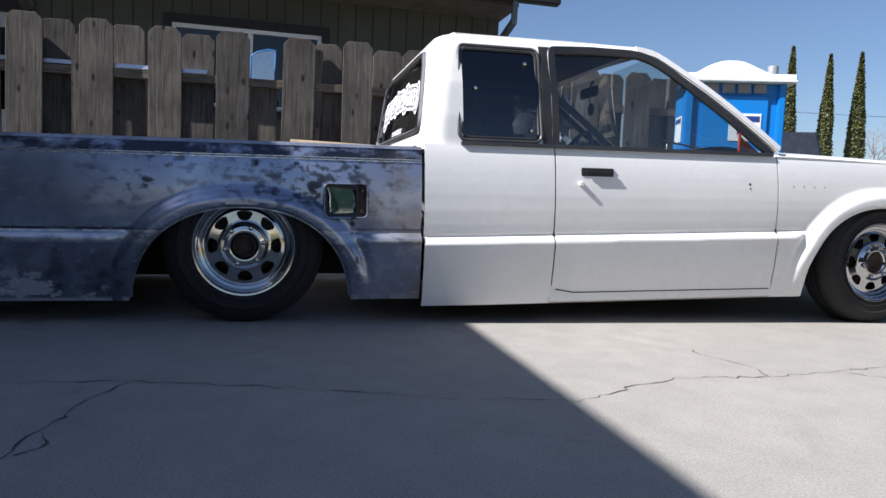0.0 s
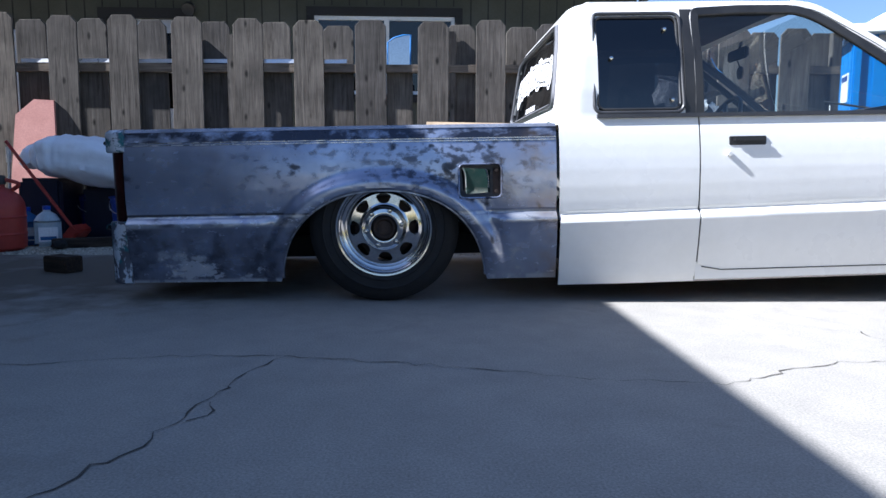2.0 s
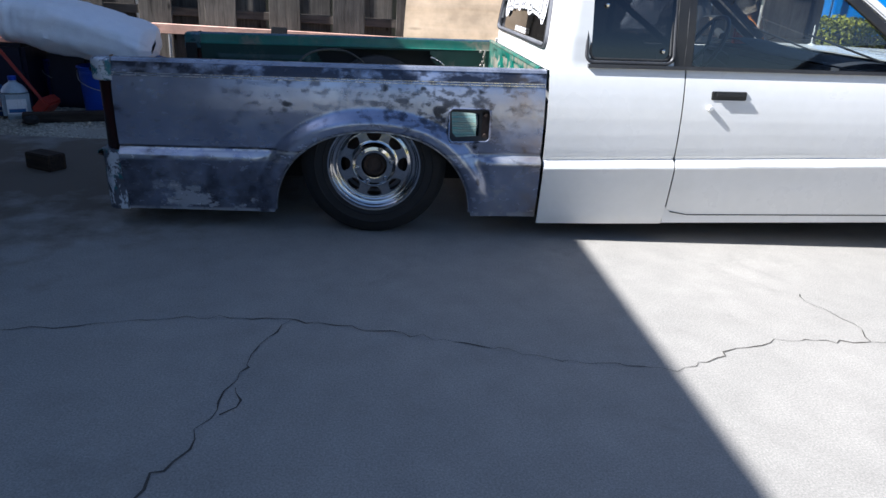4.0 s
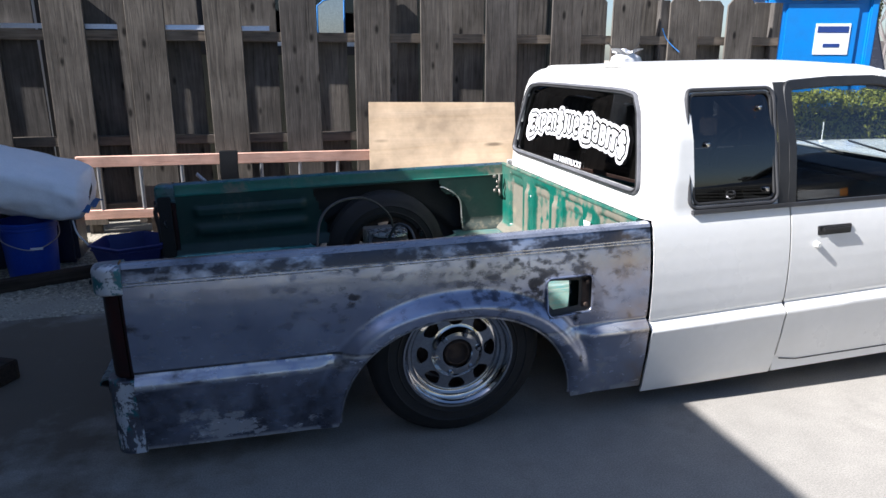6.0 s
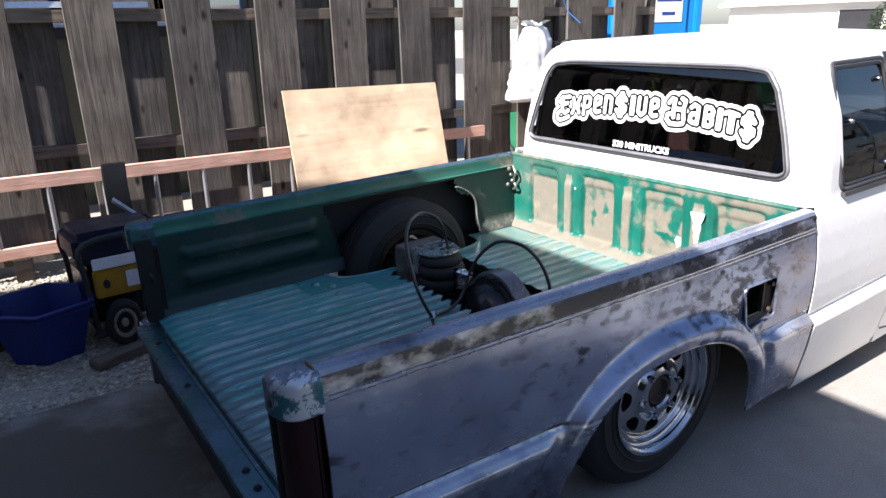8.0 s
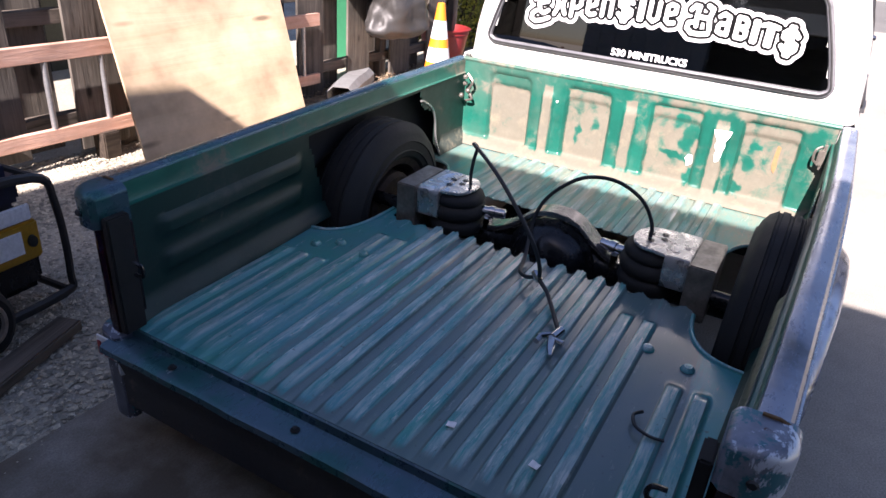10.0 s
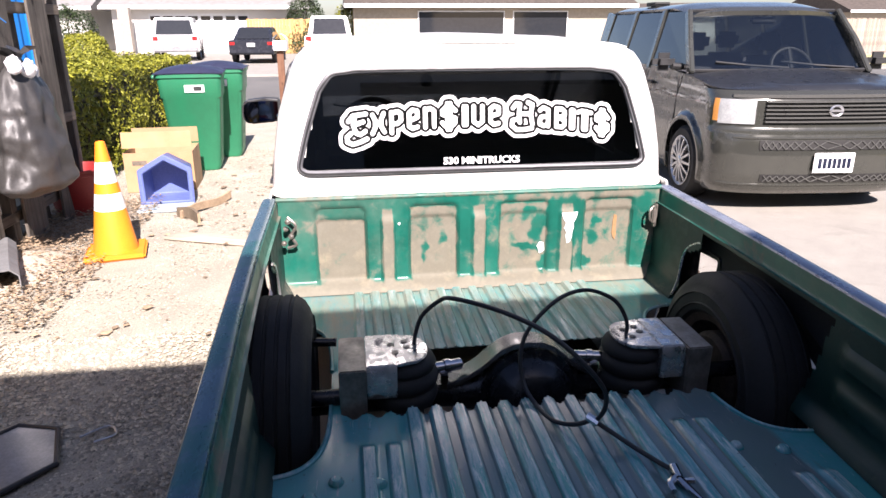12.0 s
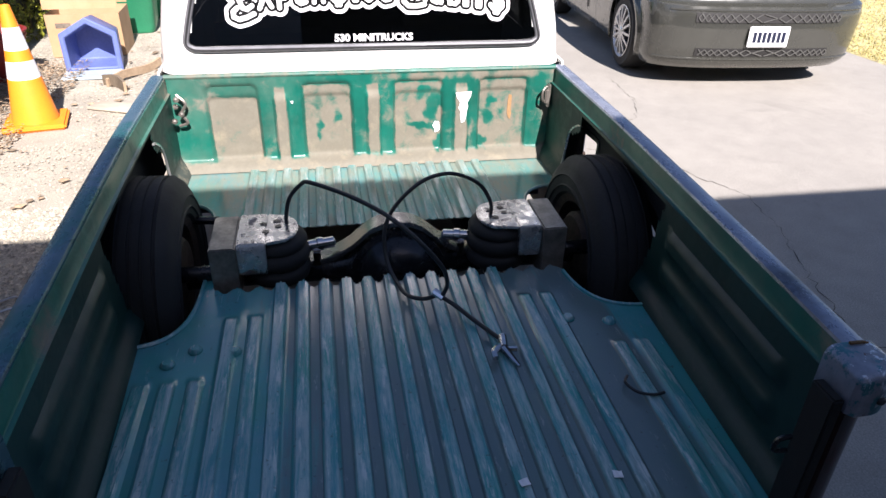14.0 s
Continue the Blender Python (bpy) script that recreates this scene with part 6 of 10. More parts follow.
def cab_inside():
    part("cab_floor", box(0.76, 2.6, 0.06, 1.54, 0.16, 0.20), M_DARK, truck)
    part("firewall", box(2.46, 2.50, 0.06, 1.54, 0.16, 0.74, 0.01), M_DARK, truck)
    part("headliner", box(0.98, 1.86, 0.24, 1.36, 1.284, 1.290), M_INTERIOR, truck)
    bm = bmesh.new()
    sheet(bm, steps(0, 1, 0.1), steps(0.09, 1.51, 0.1), lambda u, y: Vector((2.10 + 0.37 * u, y, 0.80 - 0.02 * u + 0.03 * math.sin(math.pi * u) + (0.05 * math.exp(-((y - 1.15) / 0.2) ** 2) * (1 - u)))))
    bx(bm, 2.08, 2.46, 0.09, 1.51, 0.55, 0.79, 0.03)
    part("dashboard", bm, M_INTERIOR, truck, "dark dashboard")
    for yc in (0.42, 1.18):
        bm = box(1.32, 1.78, yc - 0.26, yc + 0.26, 0.28, 0.45, 0.05)
        seat = part("seat", bm, M_INTERIOR, truck, "dark cloth seat")
        bm = box(-0.08, 0.08, yc - 0.25, yc + 0.25, 0.0, 0.52, 0.05, Matrix.Translation((1.30, 0, 0.38)) @ Matrix.Rotation(radians(-14), 4, "Y"))
        part("seat_back", bm, M_INTERIOR, seat)
    bm = bmesh.new()
    m = Matrix.Translation((1.93, 1.15, 0.80)) @ Matrix.Rotation(radians(-62), 4, "Y")
    tube(bm, [m @ Vector((0.185 * math.cos(a), 0.185 * math.sin(a), 0)) for a in [2 * math.pi * k / 32 for k in range(32)]], 0.013, 8, closed=True)
    for a in (0, 120, 240):
        tube(bm, [m @ Vector((0, 0, -0.02)), m @ Vector((0.18 * math.cos(radians(a + 30)), 0.18 * math.sin(radians(a + 30)), 0))], 0.012, 6)
    tube(bm, [m @ Vector((0, 0, -0.01)), m @ Vector((0, 0, -0.3))], 0.03, 10)
    part("steering_wheel", bm, M_BLACK, truck, "black steering wheel")
    bm = box(1.86, 1.88, 0.70, 0.92, 1.13, 1.19, 0.008)
    tube(bm, [(1.875, 0.81, 1.18), (1.89, 0.81, 1.225)], 0.008, 6)
    part("rear_view_mirror", bm, M_BLACK, truck, "black rear view mirror")
    bm = bmesh.new()
    lathe(bm, [(0, 0), (0.035, 0.004), (0.035, 0.012), (0, 0.016)], 18, Matrix.Translation((1.90, 0.86, 1.07)) @ Matrix.Rotation(radians(90), 4, "Y"))
    tube(bm, [(1.905, 0.86, 1.10), (1.88, 0.84, 1.14)], 0.004, 5)
    part("round_hanger", bm, M_BLACK, truck, "small dark round hanger below the mirror")
    # roll bar brace seen through the side glass
    bm = bmesh.new()
    tube(bm, [(1.42, 1.42, 1.06), (2.05, 1.46, 0.62)], 0.02, 10)
    tube(bm, [(1.42, 1.42, 1.06), (1.40, 1.40, 0.25)], 0.02, 10)
    part("belt_bar", bm, M_BLACK, truck)


cab_inside()


def front_end():
    bm = bmesh.new()

    def hood(x, y):
        e = min(y, WIDTH - y)
        z = 0.792 - 0.03 * smoothstep(2.5, 3.86, x) + 0.022 * smoothstep(0.02, 0.25, e) - 0.02 * (1 - smoothstep(0.0, 0.04, e))
        return Vector((x, y, z - 0.05 * smoothstep(3.76, 3.87, x) ** 2))
    sheet(bm, steps(2.50, 3.87, 0.05), [0.012, 0.02, 0.03, 0.05] + steps(0.1, 1.5, 0.1) + [1.55, 1.57, 1.58, 1.588], hood)
    thicken(bm, 0.006)
    part("hood", bm, M_WHITE, truck, "white hood")
    bm = box(3.84, 3.88, 0.02, 1.58, 0.40, 0.745, 0.01)
    fr = part("front_panel", bm, M_WHITE, truck)
    part("grille", box(3.88, 3.892, 0.36, 1.24, 0.55, 0.70, 0.004), M_BLACK, fr)
    for a, b in ((0.08, 0.33), (1.27, 1.52)):
        part("headlight", box(3.88, 3.90, a, b, 0.56, 0.69, 0.01), M_GREYSEAL, fr)
    part("front_bumper", box(3.86, 3.98, -0.01, 1.61, 0.22, 0.42, 0.03), M_WHITE, truck)
    part("engine_bay_floor", box(2.52, 3.8, 0.28, 1.32, 0.12, 0.5, 0.02), M_DARK, truck)
    part("chassis_rail", box(-1.1, 3.7, 0.42, 0.50, 0.16, 0.26, 0.008), M_DARK, truck)
    part("chassis_rail", box(-1.1, 3.7, 1.10, 1.18, 0.16, 0.26, 0.008), M_DARK, truck)
    for y in (0.26, 1.34):
        part("wheel_housing", box(2.68, 3.55, y - 0.004, y + 0.004, 0.14, 0.74), M_DARK, truck)
    bm = bmesh.new()
    tube(bm, [(2.72, 1.36, 0.80), (2.72, 1.36, 0.93)], 0.003, 6)
    lathe(bm, [(0.022, 0.795), (0.02, 0.812), (0.008, 0.82), (0, 0.82)], 12, Matrix.Translation((2.72, 1.36, 0)))
    part("antenna", bm, M_WHITE, truck, "short broken antenna stub")
    bm = bmesh.new()
    for y0 in (0.35, 0.95):
        tube(bm, [(2.49, y0, 0.80), (2.33, y0 + 0.42, 0.90)], 0.006, 6)
    part("windscreen_wiper", bm, M_BLACK, truck, "black wipers")
    # left door mirror
    outline = [(1.665, 0.835), (1.70, 0.822), (1.83, 0.812), (1.868, 0.826), (1.878, 0.87), (1.872, 0.925), (1.85, 0.945), (1.75, 0.955), (1.665, 0.950)]
    bm = bmesh.new()
    prism(bm, [(y, z) for y, z in outline], 0.085, Matrix.Translation((2.20, 0, 0)) @ Matrix.Rotation(radians(90), 4, "Z") @ Matrix.Rotation(radians(90), 4, "X"))
    bmesh.ops.bevel(bm, geom=bm.edges[:], offset=0.010, segments=2, affect="EDGES", clamp_overlap=True)
    tube(bm, [(2.24, 1.58, 0.83), (2.24, 1.69, 0.86)], 0.028, 8)
    mir = part("door_mirror", bm, M_BLACK, truck, "black door mirror")
    bm = bmesh.new()
    prism(bm, [(1.77 + (y - 1.77) * 0.90, 0.885 + (z - 0.885) * 0.84) for y, z in outline], 0.004, Matrix.Translation((2.194, 0, 0)) @ Matrix.Rotation(radians(90), 4, "Z") @ Matrix.Rotation(radians(90), 4, "X"))
    part("mirror_glass", bm, M_MIRROR, mir)


M_MIRROR = plain("mirror_glass", (0.5, 0.5, 0.52), (0.5, 0.5, 0.52), rough=0.03, metal=1.0, relief=0.0, rough_var=0.0)
front_end()


# ---- garage, whose eave shades the rear of the truck ----
M_SIDING_PALE = plain("pale_painted_siding", (0.46, 0.49, 0.53), (0.40, 0.43, 0.47), rough=0.6, scale=3, relief=0.1, grainy=0.05)
M_OLIVE = plain("dark_olive_siding", (0.085, 0.086, 0.064), (0.07, 0.071, 0.053), rough=0.8, scale=2, relief=0.2)
M_TRIM_DARK = plain("near_black_trim", (0.014, 0.013, 0.013), (0.02, 0.019, 0.018), rough=0.7)
M_WHITE_VINYL = plain("white_window_vinyl", (0.78, 0.78, 0.77), (0.72, 0.72, 0.71), rough=0.4, relief=0.02)
M_SHINGLE = plain("brown_shingles", (0.10, 0.08, 0.065), (0.06, 0.05, 0.042), rough=0.9, scale=4, fine=30, relief=0.6)
EAVE_Z = 3.30
EAVE_X = 0.955 - 1.15 * EAVE_Z
WALL_Z = EAVE_Z - 0.07


def garage():
    g = thing("garage", "pale grey-blue garage with vertical siding and a deep eave", "garage", kind="structure")
    wx = -3.02
    part("wall", box(wx - 0.15, wx, -9.0, -7.6, -0.02, WALL_Z), M_SIDING_PALE, g)
    part("wall", box(wx - 0.15, wx, 1.15, 2.24, -0.02, WALL_Z), M_SIDING_PALE, g)
    part("wall", box(wx - 0.15, wx, -7.6, 1.15, 2.25, WALL_Z), M_SIDING_PALE, g)
    part("wall", box(wx - 8, wx - 0.15, 2.10, 2.24, -0.02, WALL_Z), M_SIDING_PALE, g)
    part("wall", box(wx - 8, wx - 0.15, -9.0, -8.86, -0.02, WALL_Z), M_SIDING_PALE, g)
    part("wall", box(wx - 8.15, wx - 8, -9.0, 2.24, -0.02, WALL_Z), M_SIDING_PALE, g)
    part("garage_floor", box(wx - 8, wx, -8.86, 2.10, -0.2, -0.004), M_CONCRETE, g)
    part("garage_ceiling", box(wx - 8, wx - 0.15, -8.86, 2.10, WALL_Z - 0.2, WALL_Z - 0.14), M_SIDING_PALE, g)
    # ribs of the siding at the corner
    for k, y in enumerate((1.30, 1.44, 1.58, 1.72, 1.86, 2.0)):
        part("siding_rib", box(wx - 0.001, wx + 0.022, y - 0.03, y + 0.03, 0.0, WALL_Z - 0.02, 0.008), M_SIDING_PALE, g)
    part("corner_trim", box(wx - 0.12, wx + 0.03, 2.12, 2.26, 0.0, WALL_Z - 0.02, 0.006), M_SIDING_PALE, g)
    # roof: flat eave board and a low slope
    bm = bmesh.new()
    prism(bm, [(EAVE_X, EAVE_Z - 0.16), (EAVE_X, EAVE_Z), (wx - 3.6, EAVE_Z + 1.2), (wx - 8.5, EAVE_Z - 0.1), (wx - 8.5, EAVE_Z - 0.25), (wx - 3.6, EAVE_Z + 1.05), (wx, EAVE_Z - 0.04)], 12.95,
          Matrix.Translation((0, 2.75, 0)) @ Matrix.Rotation(radians(90), 4, "X"))
    part("roof", bm, M_SHINGLE, g, "brown shingle roof")


garage()


# ---- neighbouring house behind the fence ----
def house():
    hy = 5.45
    h = thing("house", "dark olive board-and-batten house with dark window trim", "house", kind="structure")
    # wall in pieces round a window and a door light
    wx0, wx1, wz0, wz1 = -1.115, 0.545, 1.48, 2.39
    dx0, dx1, dz1 = -3.49, -2.66, 2.33
    W = lambda a, b, z0, z1: part("wall", box(a, b, hy, hy + 0.15, z0, z1), M_OLIVE, h)
    W(-9, dx0, -0.05, 3.0)
    W(dx0, dx1, dz1, 3.0)
    W(dx1, wx0, -0.05, 3.0)
    W(wx0, wx1, -0.05, wz0)
    W(wx0, wx1, wz1, 3.0)
    W(wx1, 2.72, -0.05, 3.0)
    part("wall", box(2.57, 2.72, hy + 0.15, hy + 7, -0.05, 3.0), M_OLIVE, h)
    part("wall", box(-9, -8.85, hy + 0.15, hy + 7, -0.05, 3.0), M_OLIVE, h)
    part("wall", box(-9, 2.72, hy + 7, hy + 7.15, -0.05, 3.0), M_OLIVE, h)
    part("ceiling", box(-8.85, 2.57, hy + 0.15, hy + 7, 2.9, 3.0), M_OLIVE, h)
    x = -8.9
    while x < 2.7:
        z0 = -0.05
        if dx0 - 0.1 < x < dx1 + 0.1:
            z0 = dz1 + 0.12
        if wx0 - 0.12 < x < wx1 + 0.12:
            z0 = wz1 + 0.12
        part("batten_groove", box(x - 0.007, x + 0.007, hy - 0.0035, hy + 0.001, z0, 3.0), M_TRIM_DARK, h)
        x += 0.205
    # sliding window
    w = new("window")
    w.parent = h
    for a, b, c, d in ((wx0 - 0.09, wx1 + 0.09, wz1, wz1 + 0.10), (wx0 - 0.09, wx1 + 0.09, wz0 - 0.09, wz0), (wx0 - 0.09, wx0, wz0, wz1), (wx1, wx1 + 0.09, wz0, wz1)):
        part("trim", box(a, b, hy - 0.03, hy, c, d, 0.004), M_TRIM_DARK, w)
    mid = (wx0 + wx1) / 2 + 0.02
    for a, b, c, d in ((wx0, wx1, wz1 - 0.045, wz1), (wx0, wx1, wz0, wz0 + 0.045), (wx0, wx0 + 0.045, wz0 + 0.045, wz1 - 0.045), (wx1 - 0.045, wx1, wz0 + 0.045, wz1 - 0.045), (mid - 0.03, mid + 0.03, wz0 + 0.045, wz1 - 0.045)):
        part("window_frame", box(a, b, hy - 0.008, hy + 0.05, c, d, 0.004), M_WHITE_VINYL, w, "white vinyl frame")
    part("pane", box(wx0 + 0.04, wx1 - 0.04, hy + 0.02, hy + 0.026, wz0 + 0.04, wz1 - 0.04), M_TINT_ROOM, w)
    # door light
    d = new("door")
    d.parent = h
    for a, b, c, e in ((dx0 - 0.13, dx0, 0, dz1), (dx1, dx1 + 0.13, 0, dz1), (dx0 - 0.13, dx1 + 0.13, dz1, dz1 + 0.12)):
        part("trim", box(a, b, hy - 0.03, hy, c, e, 0.004), M_TRIM_DARK, d)
    l0, l1, lz0, lz1 = dx0 + 0.14, dx1 - 0.11, 1.30, dz1 - 0.155
    third = (l1 - l0) / 3
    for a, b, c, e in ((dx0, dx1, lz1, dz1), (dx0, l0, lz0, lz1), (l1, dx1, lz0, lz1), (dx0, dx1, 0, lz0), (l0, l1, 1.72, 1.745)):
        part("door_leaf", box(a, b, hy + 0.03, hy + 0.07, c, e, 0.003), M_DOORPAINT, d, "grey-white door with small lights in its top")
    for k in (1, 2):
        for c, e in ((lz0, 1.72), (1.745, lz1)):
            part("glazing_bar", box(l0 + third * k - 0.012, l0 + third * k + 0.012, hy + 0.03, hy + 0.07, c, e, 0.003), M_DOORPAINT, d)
    part("pane", box(l0, l1, hy + 0.048, hy + 0.054, lz0, lz1), M_TINT_ROOM, d)
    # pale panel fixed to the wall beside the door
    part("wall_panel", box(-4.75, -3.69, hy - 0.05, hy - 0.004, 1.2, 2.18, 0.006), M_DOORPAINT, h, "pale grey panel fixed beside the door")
    # porch lamp
    bm = bmesh.new()
    lathe(bm, [(0, 0), (0.06, 0), (0.065, 0.02), (0.035, 0.03), (0.03, 0.07)], 18, Matrix.Translation((-2.55, hy, 2.45)) @ Matrix.Rotation(radians(90), 4, "X"))
    lathe(bm, [(0.03, 0.0), (0.06, 0.03), (0.075, 0.12), (0.07, 0.13), (0, 0.10)], 18, Matrix.Translation((-2.52, hy - 0.09, 2.46)) @ Matrix.Rotation(radians(120), 4, "X"))
    part("flood_lamp", bm, M_BLACK, h, "black outdoor flood lamp")
    # eave, roof, gutter end and downpipe
    bm = bmesh.new()
    prism(bm, [(hy - 0.62, 2.80), (hy - 0.62, 2.98), (hy + 3.5, 4.3), (hy + 7.6, 2.98), (hy + 7.6, 2.80)], 12.36,
          Matrix.Translation((-9.6, 0, 0)) @ Matrix.Rotation(radians(90), 4, "Z") @ Matrix.Rotation(radians(90), 4, "X"))
    part("roof", bm, M_SHINGLE, h, "dark brown roof with a deep eave")
    part("gutter", box(-9.6, 3.24, hy - 0.74, hy - 0.62, 2.84, 2.97, 0.02), M_TRIM_DARK, h)
    bm = bmesh.new()
    bar(bm, [(2.69, hy - 0.68, 2.86), (2.69, hy - 0.68, 2.62), (2.68, hy - 0.12, 2.46), (2.68, hy - 0.06, 2.38), (2.68, hy - 0.06, 0.05)], 0.075, 0.06, (1, 0, 0))
    part("downpipe", bm, M_PIPE, h, "grey-green painted downpipe")


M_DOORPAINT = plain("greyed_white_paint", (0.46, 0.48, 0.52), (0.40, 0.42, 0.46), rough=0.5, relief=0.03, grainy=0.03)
M_PIPE = plain("painted_pipe", (0.10, 0.12, 0.12), (0.08, 0.1, 0.1), rough=0.5)
M_TINT_ROOM = glass("room_glass", (0.25, 0.27, 0.26))
house()

# ---- fence ----
FY = lambda x: 3.58 - 0.045 * x


def fence():
    f = thing("fence", "weathered grey board fence with dog-eared pickets on both sides", "fence")
    rnd = random.Random(11)
    tilt = math.degrees(math.atan(-0.045))

    def picket_mesh(h, w, ear):
        bm = bmesh.new()
        poly = [(-w / 2, 0.0), (w / 2, 0.0), (w / 2, h - ear), (w / 2 - ear * 0.9, h), (-w / 2 + ear * 0.9, h), (-w / 2, h - ear)]
        prism(bm, poly, 0.02, Matrix.Rotation(radians(90), 4, "X"))
        bmesh.ops.bevel(bm, geom=bm.edges[:], offset=0.0025, segments=1, affect="EDGES")
        me = bpy.data.meshes.new("picket")
        bmesh.ops.recalc_face_normals(bm, faces=bm.faces)
        bm.to_mesh(me)
        bm.free()
        me.materials.append(M_PICKET)
        return me
    fronts = [picket_mesh(1.90, 0.285, 0.055), picket_mesh(1.89, 0.275, 0.06), picket_mesh(1.91, 0.270, 0.05)]
    backs = [picket_mesh(1.88, 0.285, 0.05), picket_mesh(1.89, 0.28, 0.06)]
    broken = picket_mesh(1.47, 0.245, 0.01)
    xs = [-4.90, -4.33, -3.76, -3.19, -2.62, -2.034, -1.462, -0.886, -0.315, 0.245, 0.795, 1.352, 1.913, 2.463, 3.032, 3.585]
    for k, x in enumerate(xs):
        z = 0.042 + rnd.uniform(-0.008, 0.008) - 0.0145 * x
        o = new("picket", fronts[rnd.randrange(3)])
        o.parent = f
        o.matrix_basis = pose(x, FY(x), z, rnd.uniform(-0.4, 0.4), rnd.uniform(-0.5, 0.5), tilt)
        xb = x + 0.265 + 0.009 * x + rnd.uniform(-0.010, 0.010)
        if xb < 3.95:
            # the board behind the hanging glass is broken off at the rail
            o = new("picket", broken if k == 8 else backs[rnd.randrange(2)])
            o.parent = f
            o.matrix_basis = pose(xb, FY(xb) + 0.115, z + rnd.uniform(-0.014, 0.006), rnd.uniform(-0.4, 0.4), rnd.uniform(-0.6, 0.6), tilt)
        if k == 6:
            o = new("picket", picket_strip)
            o.parent = f
            o.matrix_basis = pose(x - 0.165, FY(x) + 0.024, z, 0, 0, tilt)
    for z in (0.42, 1.52):
        part("rail", rail_bm(-5.0, 4.02, z if z > 1 else 0.73), M_RAIL, f)
    part("rail", rail_bm(-5.0, 4.02, 0.20), M_RAIL, f)
    for xp in (-4.4, -2.0, 0.42, 2.85, 3.98):
        part("post", box(xp - 0.045, xp + 0.045, FY(xp) + 0.028, FY(xp) + 0.092, -0.3, 1.86, 0.004), M_PICKET, f)
    # cap strip of bright metal lying on the rail
    bm = bmesh.new()
    sheet(bm, steps(-3.6, -0.55, 0.1), [0, 1, 2], lambda x, k: Vector((x, FY(x) + (0.022, 0.03, 0.085)[int(k)], 1.565 + (0.0, 0.035, 0.032)[int(k)] + 0.006 * noise.noise(Vector((x * 3, 0, 0))))))
    thicken(bm, 0.003)
    ob = finish("metal_strip", bm, M_BRIGHT)
    tagged(ob, "bright bent metal strip lying on the fence rail", "metal strip")


def rail_bm(x0, x1, z):
    bm = bmesh.new()
    bar(bm, [(x0, FY(x0) + 0.058, z), (x1, FY(x1) + 0.058, z)], 0.068, 0.072, (0, 0, 1))
    bmesh.ops.bevel(bm, geom=bm.edges[:], offset=0.003, segments=1, affect="EDGES")
    return bm


def strip_mesh():
    bm = bmesh.new()
    bx(bm, -0.03, 0.03, -0.02, 0.0, 0.0, 1.75, 0.002)
    me = bpy.data.meshes.new("picket")
    bm.to_mesh(me)
    bm.free()
    me.materials.append(M_PICKET)
    return me


picket_strip = strip_mesh()
M_BRIGHT = plain("bright_metal", (0.75, 0.76, 0.78), (0.6, 0.61, 0.63), rough=0.35, metal=0.7, relief=0.1)
fence()


def triangle_mirror():
    t = thing("quarter_glass", "loose blue-edged glass pane hanging on the fence", "glass pane")
    y = FY(0) + 0.095
    poly = [(-0.17, 1.52), (0.04, 1.52), (0.045, 1.83), (-0.02, 1.83), (-0.12, 1.80), (-0.17, 1.76)]
    bm = bmesh.new()
    prism(bm, poly, 0.005, Matrix.Translation((0, y - 0.03, 0)) @ Matrix.Rotation(radians(90), 4, "X"))
    part("pane", bm, M_MIRROR, t)
    bm = bmesh.new()
    tube(bm, [(x, y - 0.033, z) for x, z in poly], 0.008, 6, closed=True)
    part("edge", bm, M_BLUEEDGE, t)


M_BLUEEDGE = plain("blue_tape", (0.03, 0.2, 0.55), rough=0.5)
triangle_mirror()


# ---- things along the fence ----
M_ORANGE = wood("faded_orange_fibreglass", (0.70, 0.42, 0.32), (0.78, 0.52, 0.42), (0.62, 0.34, 0.25), along="x", rough=0.5)
M_ALU = plain("dull_aluminium", (0.55, 0.55, 0.56), (0.42, 0.42, 0.43), rough=0.4, metal=0.8, scale=20)


def ladder():
    l = thing("ladder", "orange-railed ladder lying on its edge along the fence", "ladder")
    y = lambda x: FY(x) - 0.085
    for z in (0.585, 0.17):
        bm = bmesh.new()
        bar(bm, [(-2.05, y(-2.05), z), (1.92, y(1.92), z)], 0.03, 0.085 if z > 0.3 else 0.075, (0, 0, 1))
        bmesh.ops.bevel(bm, geom=bm.edges[:], offset=0.004, segments=1, affect="EDGES")
        part("side_rail", bm, M_ORANGE, l)
    x = -1.9
    while x < 1.9:
        bm = bmesh.new()
        tube(bm, [(x, y(x), 0.17), (x, y(x), 0.585)], 0.015, 10)
        part("rung", bm, M_ALU, l)
        x += 0.305
    for x in (-1.5, 0.2, 1.6):
        part("ladder_foot", box(x - 0.05, x + 0.05, y(x) - 0.05, y(x) + 0.05, -0.012, 0.14, 0.006), M_TIMBER, l)


ladder()


def plywood():
    t = thing("plywood_sheet", "bare plywood sheet leaning on the ladder and fence", "plywood")
    a, b, c, d = Vector((0.13, 3.06, -0.005)), Vector((1.36, 3.03, -0.005)), Vector((1.425, 3.385, 1.005)), Vector((0.19, 3.42, 1.02))
    n = (b - a).cross(d - a).normalized() * 0.014
    bm = bmesh.new()
    lo = [bm.verts.new(p) for p in (a, b, c, d)]
    hi = [bm.verts.new(p - n) for p in (a, b, c, d)]
    bm.faces.new(lo)
    bm.faces.new(hi[::-1])
    for i in range(4):
        bm.faces.new((lo[i], lo[(i + 1) % 4], hi[(i + 1) % 4], hi[i]))
    part("sheet", bm, M_PLY, t)


plywood()

